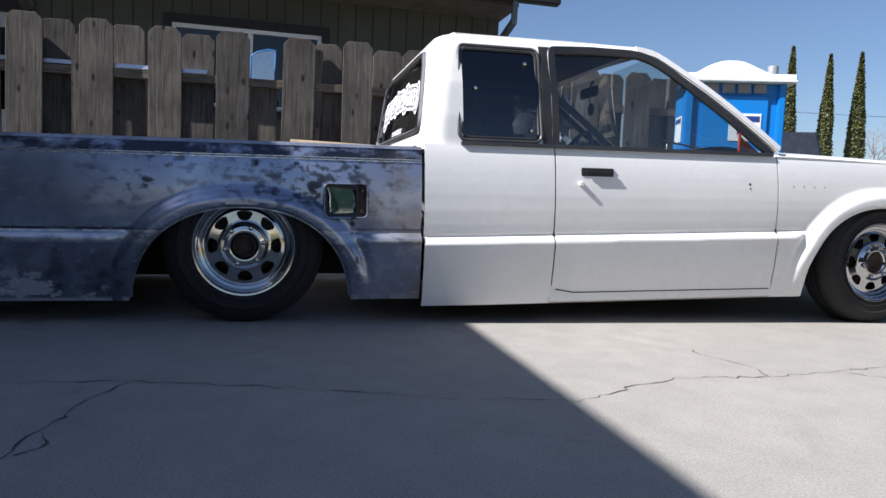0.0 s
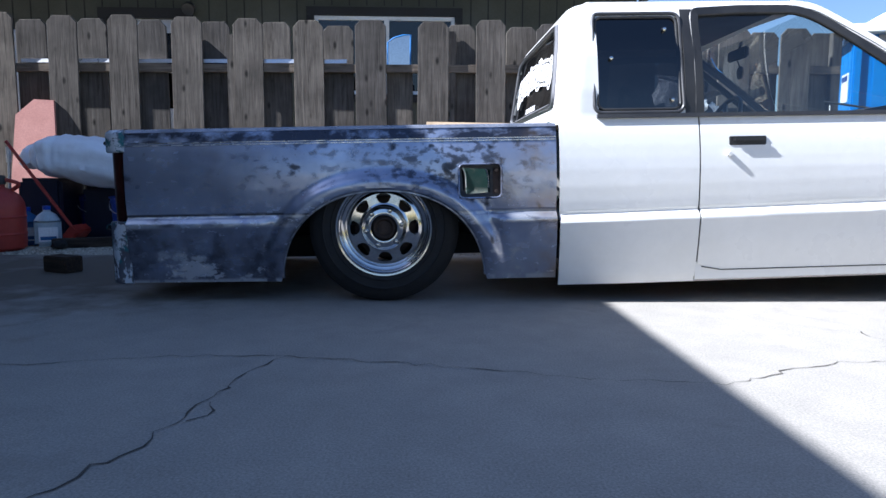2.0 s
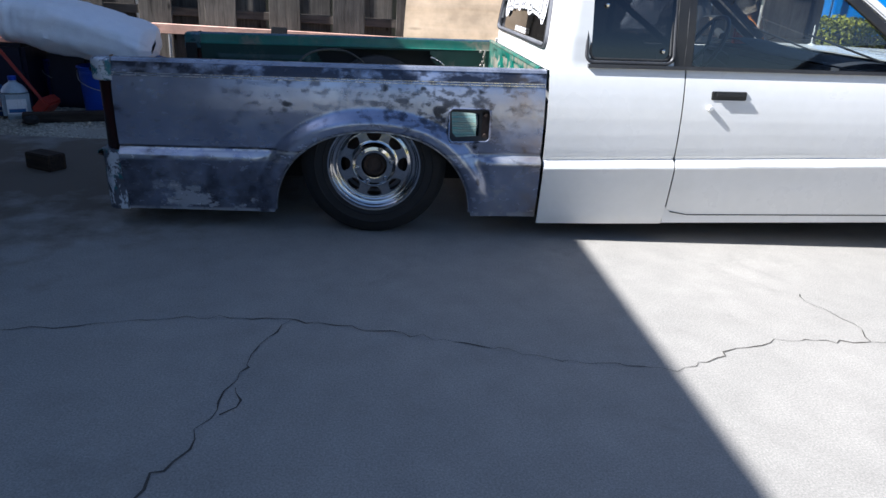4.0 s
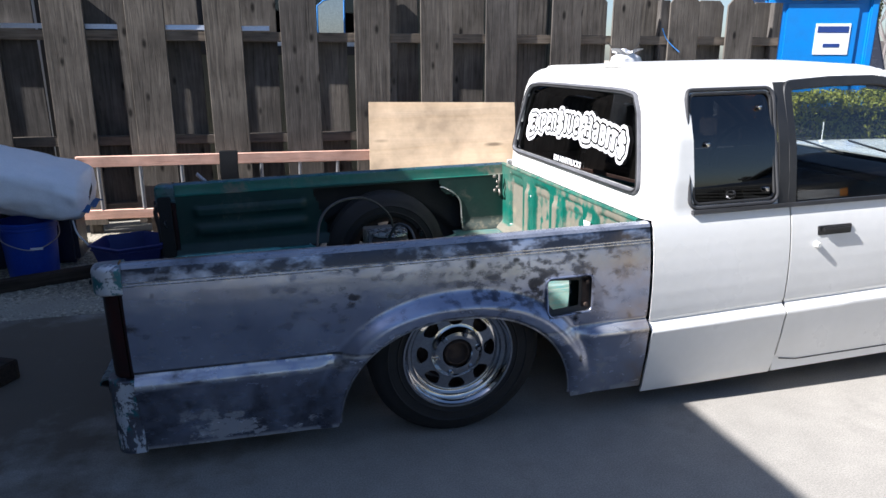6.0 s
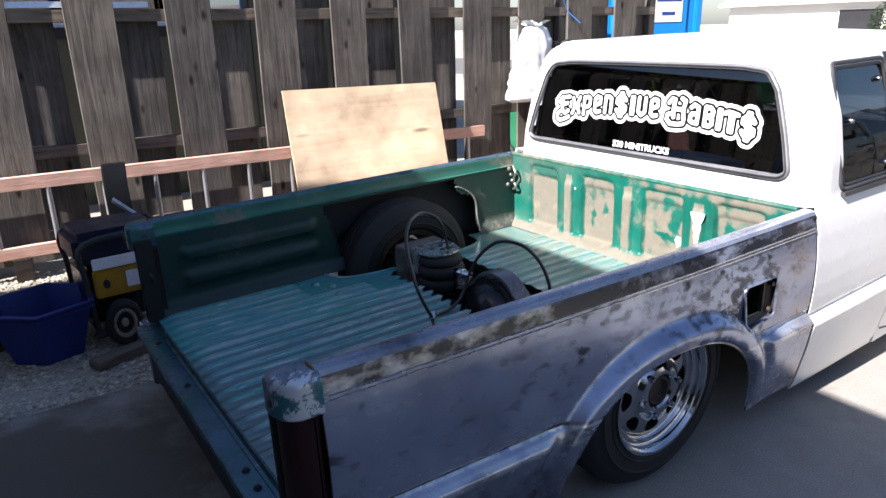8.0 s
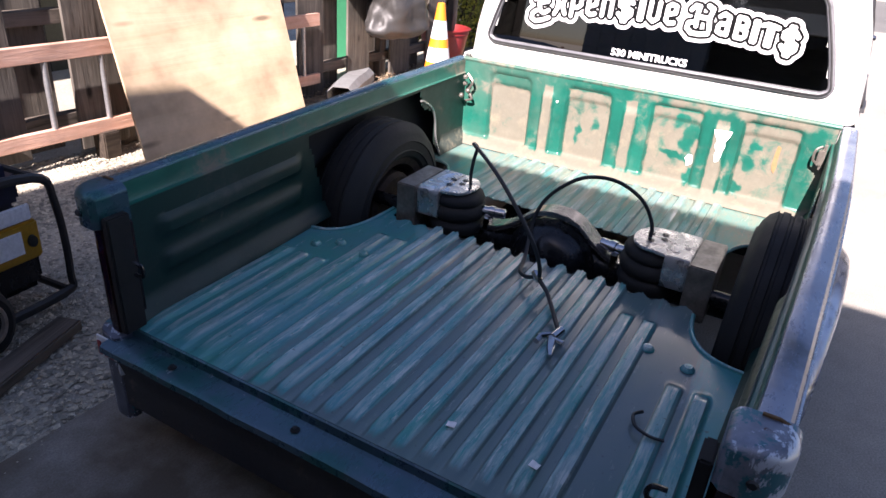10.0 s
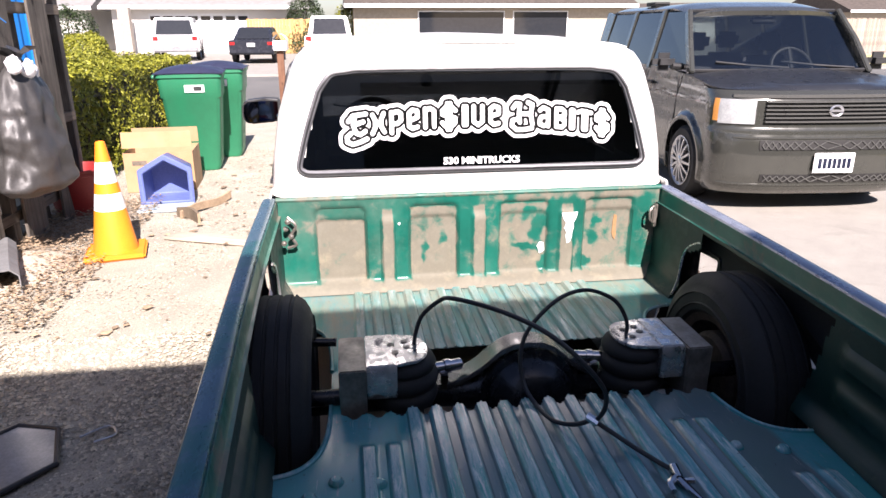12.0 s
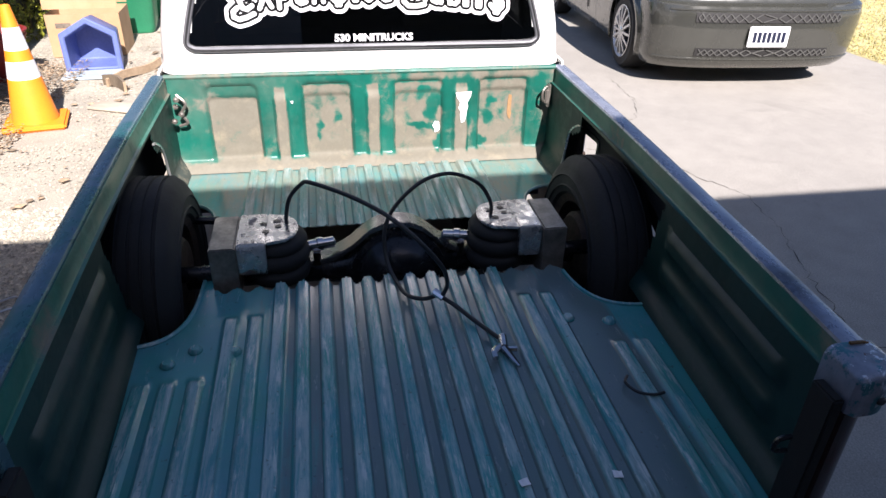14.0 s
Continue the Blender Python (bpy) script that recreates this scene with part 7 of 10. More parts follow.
M_BLUEP = plain("blue_plastic", (0.012, 0.06, 0.42), (0.01, 0.045, 0.33), rough=0.45, relief=0.05)
M_NAVYP = plain("navy_plastic", (0.012, 0.025, 0.16), (0.01, 0.02, 0.12), rough=0.5, relief=0.05)
M_NAVYDARK = plain("navy_black", (0.012, 0.016, 0.04), (0.01, 0.013, 0.03), rough=0.4)
M_REDP = plain("faded_red_plastic", (0.36, 0.035, 0.022), (0.26, 0.03, 0.02), rough=0.5, relief=0.08)
M_TARP = plain("white_sheeting", (0.82, 0.85, 0.89), (0.76, 0.79, 0.84), rough=0.6, relief=0.1, grainy=0.04)
M_TARP_BLUE = plain("blue_tarp", (0.03, 0.12, 0.3), (0.02, 0.09, 0.24), rough=0.55)
M_YELLOW = plain("yellow_paint", (0.46, 0.24, 0.012), (0.36, 0.19, 0.012), rough=0.45)
M_RUSTRIM = plain("rusty_pale_rim", (0.40, 0.35, 0.29), (0.20, 0.14, 0.10), rough=0.6, metal=0.3, scale=20)


def bucket(name, x, y, r, h, mat, label, cat, sides=36, flare=0.86, grip=True, z=-0.005):
    t = thing(name, label, cat, pose(x, y, z, 0, 0, 20))
    bm = bmesh.new()
    lathe(bm, [(0, 0.004), (r * flare, 0.0), (r * (flare + 0.02), 0.02), (r * 0.985, h * 0.86), (r * 1.03, h * 0.87), (r * 1.03, h * 0.9), (r, h * 0.9), (r * 1.01, h * 0.985), (r * 1.04, h), (r * 0.98, h * 1.0),
               (r * 0.96, h * 0.97), (r * flare * 0.95, 0.03), (0, 0.03)], sides)
    part("body", bm, mat, t)
    bm = bmesh.new()
    lathe(bm, [(r * 1.02, h * 0.955), (r * 1.075, h * 0.965), (r * 1.08, h * 0.99), (r * 1.02, h * 1.004)], sides, close=True)
    part("rim", bm, mat, t)
    if grip:
        bm = bmesh.new()
        tube(bm, smooth_path([(r * 1.03, 0, h * 0.9), (r * 0.9, -r * 0.7, h * 0.7), (0, -r * 1.08, h * 0.55), (-r * 0.9, -r * 0.7, h * 0.7), (-r * 1.03, 0, h * 0.9)], 6), 0.004, 6)
        part("bail_handle", bm, M_ALU, t)
    return t


b = bucket("bucket", -2.15, 2.62, 0.165, 0.365, M_BLUEP, "bright blue plastic bucket standing on the gravel", "bucket")
part("label_bar", box(0.03, 0.10, -0.172, -0.166, 0.20, 0.215, 0.0, Matrix.Rotation(radians(-15), 4, "Z")), M_DECAL, b)
bucket("planter_tub", -1.49, 2.32, 0.235, 0.265, M_NAVYP, "dark blue six-sided plastic tub, open and empty", "tub", sides=6, flare=0.68, grip=False)
bucket("bucket", -2.55, 2.95, 0.17, 0.37, M_NAVYP, "dark blue bucket in the shade under the sheeting", "bucket")


def sheeting_bundle():
    """A long puffed bundle of white sheeting lying over the bins."""
    bm = bmesh.new()

    def f(u, a):
        x = -3.05 + 1.27 * u
        thick = table([(0, 0.03), (0.05, 0.08), (0.16, 0.10), (0.24, 0.165), (0.55, 0.18), (0.9, 0.15), (0.985, 0.12), (1, 0.02)], u)
        wide = table([(0, 0.05), (0.08, 0.2), (0.25, 0.34), (0.9, 0.33), (0.985, 0.29), (1, 0.06)], u)
        zc = table([(0, 0.68), (0.2, 0.69), (0.35, 0.665), (0.6, 0.615), (1, 0.505)], u)
        c, d = math.cos(a), math.sin(a)
        c, d = math.copysign(abs(c) ** 0.62, c), math.copysign(abs(d) ** 0.75, d)
        p = Vector((x, 2.72 + wide * c, zc + thick * d + 0.03 * c))
        w = 0.024 * noise.noise(Vector((x * 4, c * 2.2, d * 2.2))) + 0.010 * noise.noise(Vector((x * 13, c * 6, d * 6)))
        # folds gathered round the neck
        for k, (uf, dep) in enumerate(((0.17, 0.030), (0.225, 0.020), (0.28, 0.016), (0.34, 0.010))):
            w -= dep * math.exp(-((u - uf - 0.035 * c + 0.02 * d) / 0.014) ** 2)
        w += 0.008 * noise.noise(Vector((u * 46, c * 1.4, d * 1.4))) * (1 - smoothstep(0.3, 0.6, u))
        return p + Vector((0, c, d)) * w
    sheet(bm, steps(0, 1, 0.014), [2 * math.pi * k / 48 for k in range(49)], f)
    ob = thing("plastic_sheeting", "puffy white plastic sheeting bundle lying over blue bins", "sheeting")
    finish("wrapped_roll", bm, M_TARP, ob, sharp=60)
    bm = bmesh.new()
    ring = [f(0.20, 2 * math.pi * k / 40) + Vector((0, math.cos(2 * math.pi * k / 40), math.sin(2 * math.pi * k / 40))) * 0.006 for k in range(40)]
    tube(bm, ring, 0.006, 6, closed=True)
    finish("tie_cord", bm, M_TARP, ob)
    t = thing("bin_pile", "pile of blue and dark bins under the sheeting", "bins")
    part("bin", box(-2.62, -2.30, 2.76, 3.15, -0.01, 0.44, 0.03), M_NAVYDARK, t)
    part("bin", box(-3.02, -2.68, 2.56, 2.95, -0.01, 0.50, 0.03), M_NAVYDARK, t)
    part("bin", box(-2.28, -1.92, 2.80, 3.1, 0.0, 0.43, 0.03), M_NAVYDARK, t)
    bm = bmesh.new()
    sheet(bm, steps(-2.05, -1.76, 0.03), steps(2.5, 2.95, 0.03), lambda x, y: Vector((x, y, 0.44 + 0.03 * noise.noise(Vector((x * 9, y * 9, 0))) - 0.3 * max(0, x + 1.85))))
    thicken(bm, 0.004)
    part("blue_tarp_corner", bm, M_TARP_BLUE, t)
    bm = bmesh.new()
    tube(bm, smooth_path([(-1.86, 2.52, 0.36), (-1.84, 2.5, 0.28), (-1.80, 2.5, 0.22), (-1.78, 2.52, 0.18)], 4), 0.006, 6)
    part("cord", bm, M_TARP, t)


sheeting_bundle()


def pink_board():
    bm = bmesh.new()
    prism(bm, [(-3.62, 0.0), (-3.15, 0.0), (-3.28, 1.24), (-3.46, 1.25), (-3.62, 1.1)], 0.03, Matrix.Translation((0, 3.46, -0.01)) @ Matrix.Rotation(radians(78), 4, "X"))
    ob = finish("foam_board", bm, M_PINK)
    tagged(ob, "dull pink insulation board leaning on the fence", "board")


M_PINK = plain("pink_board", (0.50, 0.24, 0.20), (0.42, 0.2, 0.17), rough=0.85)
pink_board()


def jug():
    t = thing("fuel_jug", "big red plastic fuel jug with a dark cap", "fuel can", pose(-2.86, 2.02, -0.004, 0, 0, 15))
    bm = bmesh.new()
    lathe(bm, [(0, 0.0), (0.15, 0.0), (0.175, 0.02), (0.182, 0.06), (0.182, 0.30), (0.175, 0.34), (0.15, 0.39), (0.10, 0.43), (0.065, 0.445), (0.06, 0.47), (0, 0.47)], 40)
    for z in (0.12, 0.24):
        lathe(bm, [(0.181, z - 0.012), (0.187, z), (0.181, z + 0.012)], 40)
    part("body", bm, M_REDP, t)
    bm = bmesh.new()
    lathe(bm, [(0.066, 0.465), (0.07, 0.47), (0.07, 0.515), (0.06, 0.53), (0.02, 0.535), (0.018, 0.56), (0, 0.56)], 24)
    part("cap", bm, M_BLACK, t)
    bm = bmesh.new()
    tube(bm, smooth_path([(0.10, 0, 0.42), (0.15, 0, 0.47), (0.05, 0.0, 0.5), (-0.02, 0, 0.49)], 5), 0.014, 8)
    part("grip", bm, M_REDP, t)


jug()


def bottle(x, y, s, mat, label):
    t = thing("plastic_jug", label, "jug", pose(x, y, -0.006, 0, 0, 30))
    bm = box(-0.085 * s, 0.085 * s, -0.06 * s, 0.06 * s, 0, 0.20 * s, 0.025 * s)
    lathe(bm, [(0.085 * s, 0.185 * s), (0.06 * s, 0.225 * s), (0.025 * s, 0.25 * s), (0.022 * s, 0.27 * s)], 16)
    part("body", bm, mat, t)
    bm = bmesh.new()
    lathe(bm, [(0.026 * s, 0.262 * s), (0.026 * s, 0.29 * s), (0, 0.292 * s)], 16)
    part("cap", bm, M_BLUEP, t)
    bm = box(-0.06 * s, 0.06 * s, -0.064 * s, -0.061 * s, 0.04 * s, 0.14 * s)
    part("label_panel", bm, M_DECAL, t, "white label with a pale blue band")
    bm = box(-0.05 * s, 0.05 * s, -0.068 * s, -0.065 * s, 0.05 * s, 0.075 * s)
    part("label_bar", bm, M_TARP_BLUE, t)


M_CLEARP = plain("cloudy_plastic", (0.45, 0.52, 0.56), (0.35, 0.42, 0.46), rough=0.35)
bottle(-2.66, 2.30, 1.05, M_CLEARP, "cloudy plastic jug with a blue label")
bottle(-2.84, 2.36, 1.0, M_TARP_BLUE, "blue plastic jug behind the fuel can")


def dustpan():
    t = thing("broom", "red-handled broom with a red head leaning on the bins", "broom")
    bm = bmesh.new()
    tube(bm, [(-3.02, 2.46, 0.78), (-2.50, 2.36, 0.12)], 0.013, 8)
    part("handle", bm, M_REDP, t)
    bm = box(-0.06, 0.06, -0.11, 0.11, -0.03, 0.05, 0.012, Matrix.Translation((-2.46, 2.35, 0.085)) @ Matrix.Rotation(radians(-50), 4, "Y"))
    part("head", bm, M_REDP, t)
    bm = bmesh.new()
    tube(bm, [(-3.03, 2.50, 0.62), (-3.05, 2.5, 0.05)], 0.012, 8)
    tube(bm, [(-3.03, 2.50, 0.62), (-3.03, 2.50, 0.74)], 0.018, 8)
    part("grey_pole", bm, M_ALU, t)


dustpan()


def stand():
    t = thing("jack_stand", "dark steel stand in the shade by the wall", "stand", pose(-2.84, 1.66, 0.0, 0, 0, 0))
    for a in (0, 90, 180, 270):
        bm = bmesh.new()
        bar(bm, [(0.03 * math.cos(radians(a + 45)), 0.03 * math.sin(radians(a + 45)), 0.30), (0.13 * math.cos(radians(a + 45)), 0.13 * math.sin(radians(a + 45)), 0.0)], 0.03, 0.012, (math.cos(radians(a + 45)), math.sin(radians(a + 45)), 0.6))
        part("leg", bm, M_AXLE, t)
    bm = bmesh.new()
    tube(bm, [(0, 0, 0.22), (0, 0, 0.42)], 0.022, 12)
    bx(bm, -0.05, 0.05, -0.03, 0.03, 0.41, 0.44, 0.006)
    part("column", bm, M_AXLE, t)


stand()


def timber(x0, y0, x1, y1, w, h, label, z=-0.004, name="timber", mat=None):
    d = math.hypot(x1 - x0, y1 - y0)
    ob = finish(name, box(-d / 2, d / 2, -w / 2, w / 2, 0, h, 0.006), mat or M_TIMBER, loc=pose((x0 + x1) / 2, (y0 + y1) / 2, z, 0, 0, math.degrees(math.atan2(y1 - y0, x1 - x0))))
    tagged(ob, label, "timber")


timber(-2.55, 2.14, -1.65, 2.52, 0.09, 0.07, "dark square timber lying on the gravel")
timber(-1.36, 1.99, -0.95, 2.14, 0.09, 0.04, "short grey board lying on the gravel behind the truck", mat=M_RAIL)


def chock():
    ob = finish("wood_block", box(-0.095, 0.095, -0.055, 0.055, 0, 0.09, 0.006), M_BLOCK, loc=pose(-1.865, 0.95, 0.0, 0, 0, -28))
    tagged(ob, "dark oily wood block standing on the concrete", "block")
    ob = finish("rag", clump(0.06, 0.03, 3), M_DARK, loc=pose(-2.46, 2.06, 0.0))
    tagged(ob, "small dark lump on the gravel edge", "debris")


M_BLOCK = wood("oily_block", (0.05, 0.038, 0.03), (0.12, 0.08, 0.05), (0.02, 0.016, 0.014), along="x")


def clump(r, h, seed):
    bm = bmesh.new()
    bmesh.ops.create_icosphere(bm, subdivisions=3, radius=1)
    for v in bm.verts:
        k = 1 + 0.35 * noise.noise(v.co * 1.8 + Vector((seed, 0, 0)))
        v.co = Vector((v.co.x * r * k, v.co.y * r * 0.8 * k, max(0.0, (v.co.z * 0.5 + 0.5) * h * 2 * k)))
    return bm


chock()


def generator():
    t = thing("generator", "yellow and black portable generator in a tube frame on wheels", "generator", pose(-1.13, 2.42, -0.004, 0, 0, 5) @ Matrix.Diagonal((0.80, 0.86, 1.10, 1)))
    bm = bmesh.new()
    for y in (-0.22, 0.22):
        tube(bm, smooth_path([(-0.22, y, 0.08), (-0.24, y, 0.30), (-0.22, y, 0.46), (0.24, y, 0.46), (0.32, y, 0.36), (0.33, y, 0.12), (0.28, y, 0.06), (-0.20, y, 0.06)], 5, closed=True), 0.016, 8, closed=True)
    for x, z in ((-0.22, 0.44), (0.27, 0.45), (-0.21, 0.07), (0.3, 0.07)):
        tube(bm, [(x, -0.22, z), (x, 0.22, z)], 0.014, 8)
    part("tube_frame", bm, M_BLACK, t)
    part("fuel_tank", box(-0.27, 0.22, -0.19, 0.19, 0.36, 0.50, 0.035), M_NAVYDARK, t, "dark blue-black tank")
    part("tank_stripe", box(-0.20, 0.20, -0.235, -0.225, 0.345, 0.395, 0.004), M_DECAL, t, "white stripe")
    pn = part("control_panel", box(-0.20, 0.22, -0.235, -0.19, 0.22, 0.34, 0.008), M_YELLOW, t, "yellow control panel")
    part("panel_label", box(-0.03, 0.14, -0.240, -0.236, 0.25, 0.32), M_DECAL, pn)
    for x in (-0.14, 0.18):
        bm = bmesh.new()
        lathe(bm, [(0, 0.012), (0.018, 0.012), (0.02, 0)], 12, Matrix.Translation((x, -0.236, 0.28)) @ Matrix.Rotation(radians(90), 4, "X"))
        part("socket", bm, M_BLACK, pn)
    part("engine", box(-0.24, 0.26, -0.17, 0.17, 0.09, 0.35, 0.03), M_AXLE, t)
    for y in (-0.27, 0.27):
        bm = bmesh.new()
        lathe(bm, [(0, -0.012), (0.06, -0.014), (0.065, -0.025), (0.085, -0.028), (0.102, -0.018), (0.106, 0), (0.102, 0.018), (0.085, 0.028), (0.065, 0.025), (0.06, 0.014), (0, 0.012)], 28,
              Matrix.Translation((-0.09, y, 0.106)) @ Matrix.Rotation(radians(90), 4, "X"))
        w = part("wheel", bm, M_RUBBER, t)
        bm = bmesh.new()
        lathe(bm, [(0, 0.02), (0.016, 0.02), (0.022, 0.012), (0.048, 0.012), (0.052, 0.028), (0.062, 0.030), (0.066, 0.026)], 24, Matrix.Translation((-0.09, y, 0.106)) @ Matrix.Rotation(radians(90 if y < 0 else -90), 4, "X"))
        part("rim", bm, M_RUSTRIM, w, "pale rim gone rusty")
    bm = bmesh.new()
    tube(bm, [(0.20, 0.1, 0.47), (0.06, 0.14, 0.57)], 0.013, 8)
    part("folding_handle", bm, M_ALU, t)


generator()

# dark plastic flap hung over the ladder
bm = bmesh.new()
bar(bm, [(-0.92, 3.515, 0.30), (-0.93, 3.48, 0.5), (-0.925, 3.485, 0.655)], 0.022, 0.14, (1, 0, 0))
bmesh.ops.bevel(bm, geom=bm.edges[:], offset=0.006, segments=2, affect="EDGES")
tagged(finish("plastic_flap", bm, M_BLACK), "black plastic flap hanging over the ladder rail", "flap")


def bag(name, x, y, ztop, zbot, r, mat, label, seed, squash=0.6, full=False):
    """A knotted hanging bag."""
    bm = bmesh.new()
    h = ztop - zbot

    def f(v, a):
        rr = r * table([(0, 0.30), (0.04, 0.46), (0.2, 0.60), (0.5, 0.78), (0.85, 1.0), (0.94, 1.04), (0.985, 0.85), (1, 0.0)] if full else [(0, 0.10), (0.06, 0.2), (0.14, 0.42), (0.35, 0.72), (0.7, 0.95), (0.9, 0.98), (0.97, 0.75), (1, 0.0)], v)
        n = 1 + 0.05 * math.sin(a * 9 + 4 * noise.noise(Vector((a, v * 4, seed)))) * (1 - smoothstep(0.2, 0.75, v)) + 0.16 * noise.noise(Vector((math.cos(a) * 2 + seed, math.sin(a) * 2, v * 5))) + 0.07 * noise.noise(Vector((math.cos(a) * 6, math.sin(a) * 6 + seed, v * 13)))
        return Vector((x + rr * n * math.cos(a), y + rr * n * squash * math.sin(a), ztop - h * v + 0.02 * noise.noise(Vector((a, v * 3, seed)))))
    sheet(bm, steps(0, 1, 0.02), [2 * math.pi * k / 64 for k in range(65)], f)
    t = thing(name, label, "bag")
    finish("sack", bm, mat, t, sharp=70)
    bm = bmesh.new()

    def neck(v, a):
        rr = r * (0.13 + 0.30 * v * v) * (1 + 0.35 * math.sin(a * 5 + seed))
        return Vector((x + rr * math.cos(a), y + rr * squash * math.sin(a), ztop - 0.02 + 0.05 * v + 0.02 * math.sin(a * 3 + seed) * v))
    sheet(bm, steps(0, 1, 0.2), [2 * math.pi * k / 40 for k in range(41)], neck)
    finish("knotted_neck", bm, mat, t, sharp=70)
    return t


M_BAGWHITE = plain("white_bag_plastic", (0.82, 0.82, 0.82), (0.74, 0.74, 0.75), rough=0.45, relief=0.15, grainy=0.04)
M_BAGBLACK = plain("black_bag_plastic", (0.035, 0.033, 0.032), (0.055, 0.052, 0.05), rough=0.48, relief=0.3)
bag("plastic_bag", 2.43, FY(2.43) - 0.10, 1.40, 0.79, 0.29, M_BAGWHITE, "full white plastic bag hanging on the fence", 3, 0.36, full=True)
bag("trash_bag", 2.66, FY(2.66) - 0.24, 1.24, 0.40, 0.33, M_BAGBLACK, "stuffed black trash bag hanging on the fence", 5, 0.62)
for k, (dx, dy, dz, r) in enumerate(((0.06, -0.06, 0.0, 0.055), (0.17, -0.02, -0.04, 0.06), (0.26, 0.03, -0.08, 0.05), (-0.06, -0.04, 0.03, 0.05))):
    ob = finish("bottle", clump(r, r, k), M_BAGWHITE, loc=pose(2.56 + dx, FY(2.56) - 0.26 + dy, 1.10 + dz))
    tagged(ob, "white plastic bottle poking out of the trash bag", "bottle", group="bottles in the trash bag")
bm = bmesh.new()
tube(bm, smooth_path([(2.80, FY(2.8) - 0.03, 1.62), (2.86, FY(2.8) - 0.03, 1.52), (2.94, FY(2.9) - 0.1, 1.42)], 5), 0.004, 5)
tagged(finish("blue_cord", bm, M_BLUEEDGE), "thin blue cord tied to a fence picket", "cord")
bm = bmesh.new()
tube(bm, smooth_path([(2.29, FY(2.29) - 0.03, 1.50), (2.37, FY(2.37) - 0.05, 1.42), (2.43, FY(2.43) - 0.09, 1.395)], 5), 0.004, 5)
tube(bm, smooth_path([(2.59, FY(2.59) - 0.03, 1.50), (2.51, FY(2.5) - 0.05, 1.42), (2.43, FY(2.43) - 0.09, 1.395)], 5), 0.004, 5)
tagged(finish("bag_cord", bm, M_BLACK), "dark cord holding the white bag", "cord")


def loose_glass():
    t = thing("glass_panel", "dark-framed glass panel lying on the gravel", "glass panel")
    pts = [(0.041, 2.556), (0.107, 2.41), (0.239, 2.297), (0.456, 2.371), (0.50, 2.52), (0.395, 2.614), (0.21, 2.749)]
    bm = bmesh.new()
    prism(bm, pts, 0.012, Matrix.Translation((0, 0, 0.006)))
    part("pane", bm, M_PANEL, t)
    bm = bmesh.new()
    tube(bm, [(x, y, 0.016) for x, y in pts], 0.010, 8, closed=True)
    part("rim", bm, M_BLACK, t)
    bm = bmesh.new()
    tube(bm, smooth_path([(0.40, 2.28, 0.01), (0.46, 2.2, 0.012), (0.40, 2.16, 0.012), (0.36, 2.22, 0.012)], 5), 0.004, 5)
    part("wire", bm, M_ALU, t)


M_PANEL = plain("hazy_grey_panel", (0.34, 0.32, 0.30), (0.24, 0.23, 0.22), rough=0.08)
loose_glass()


def gutter_piece():
    bm = bmesh.new()
    prof = [(-0.10, 0.02), (-0.10, 0.13), (-0.06, 0.17), (0.06, 0.17), (0.10, 0.13), (0.10, 0.02)]
    sheet(bm, steps(0, 0.75, 0.05), list(range(6)), lambda u, k: Vector((u, prof[k][0], prof[k][1] + 0.01 * math.sin(u * 7))))
    thicken(bm, 0.006)
    ob = finish("gutter_length", bm, M_BAGGREY2, loc=pose(1.88, 3.18, -0.02, 0, 0, 24))
    tagged(ob, "grey plastic trough length lying upside down by the fence", "gutter")
    bm = bmesh.new()

    def heap(u, a):
        rr = 0.55 * u * (1 + 0.3 * noise.noise(Vector((math.cos(a) * 1.5, math.sin(a) * 1.5, 3))))
        return Vector((rr * math.cos(a) * 1.5, rr * math.sin(a) * 0.55, 0.08 * (1 - u * u) ** 2 + 0.035 * noise.noise(Vector((rr * math.cos(a) * 9, rr * math.sin(a) * 9, 1))) * (1 - u)))
    sheet(bm, steps(0.02, 1, 0.04), [2 * math.pi * k / 48 for k in range(49)], heap)
    ob = finish("dirt_heap", bm, M_DIRT, loc=pose(2.35, 3.28, -0.03, 0, 0, 10))
    tagged(ob, "low heap of dry leaves and dirt at the fence foot", "dirt", kind="stuff")


M_BAGGREY2 = plain("grey_plastic", (0.22, 0.22, 0.22), (0.16, 0.16, 0.16), rough=0.6)
gutter_piece()
M_LEAF = plain("dry_leaf", (0.33, 0.26, 0.18), (0.22, 0.165, 0.11), rough=0.9, scale=20)
island_tint(M_LEAF, (0.5, 0.5, 0.5), (1.5, 1.4, 1.3))
scatter("dry_leaves", M_LEAF, "dry brown leaf litter along the fence", "leaves", 11000, lambda r: (1.4 + 2.7 * r.random(), 3.56 - 0.75 * r.random() ** 1.6, 0.008 + 0.05 * r.random() ** 2), 0.0078, 8, 0.3)
scatter("dry_leaves", M_LEAF, "scattered dry leaves on the gravel", "leaves", 160, lambda r: (1.2 + 5 * r.random(), 1.8 + 1.6 * r.random(), 0.006), 0.018, 9, 0.25)


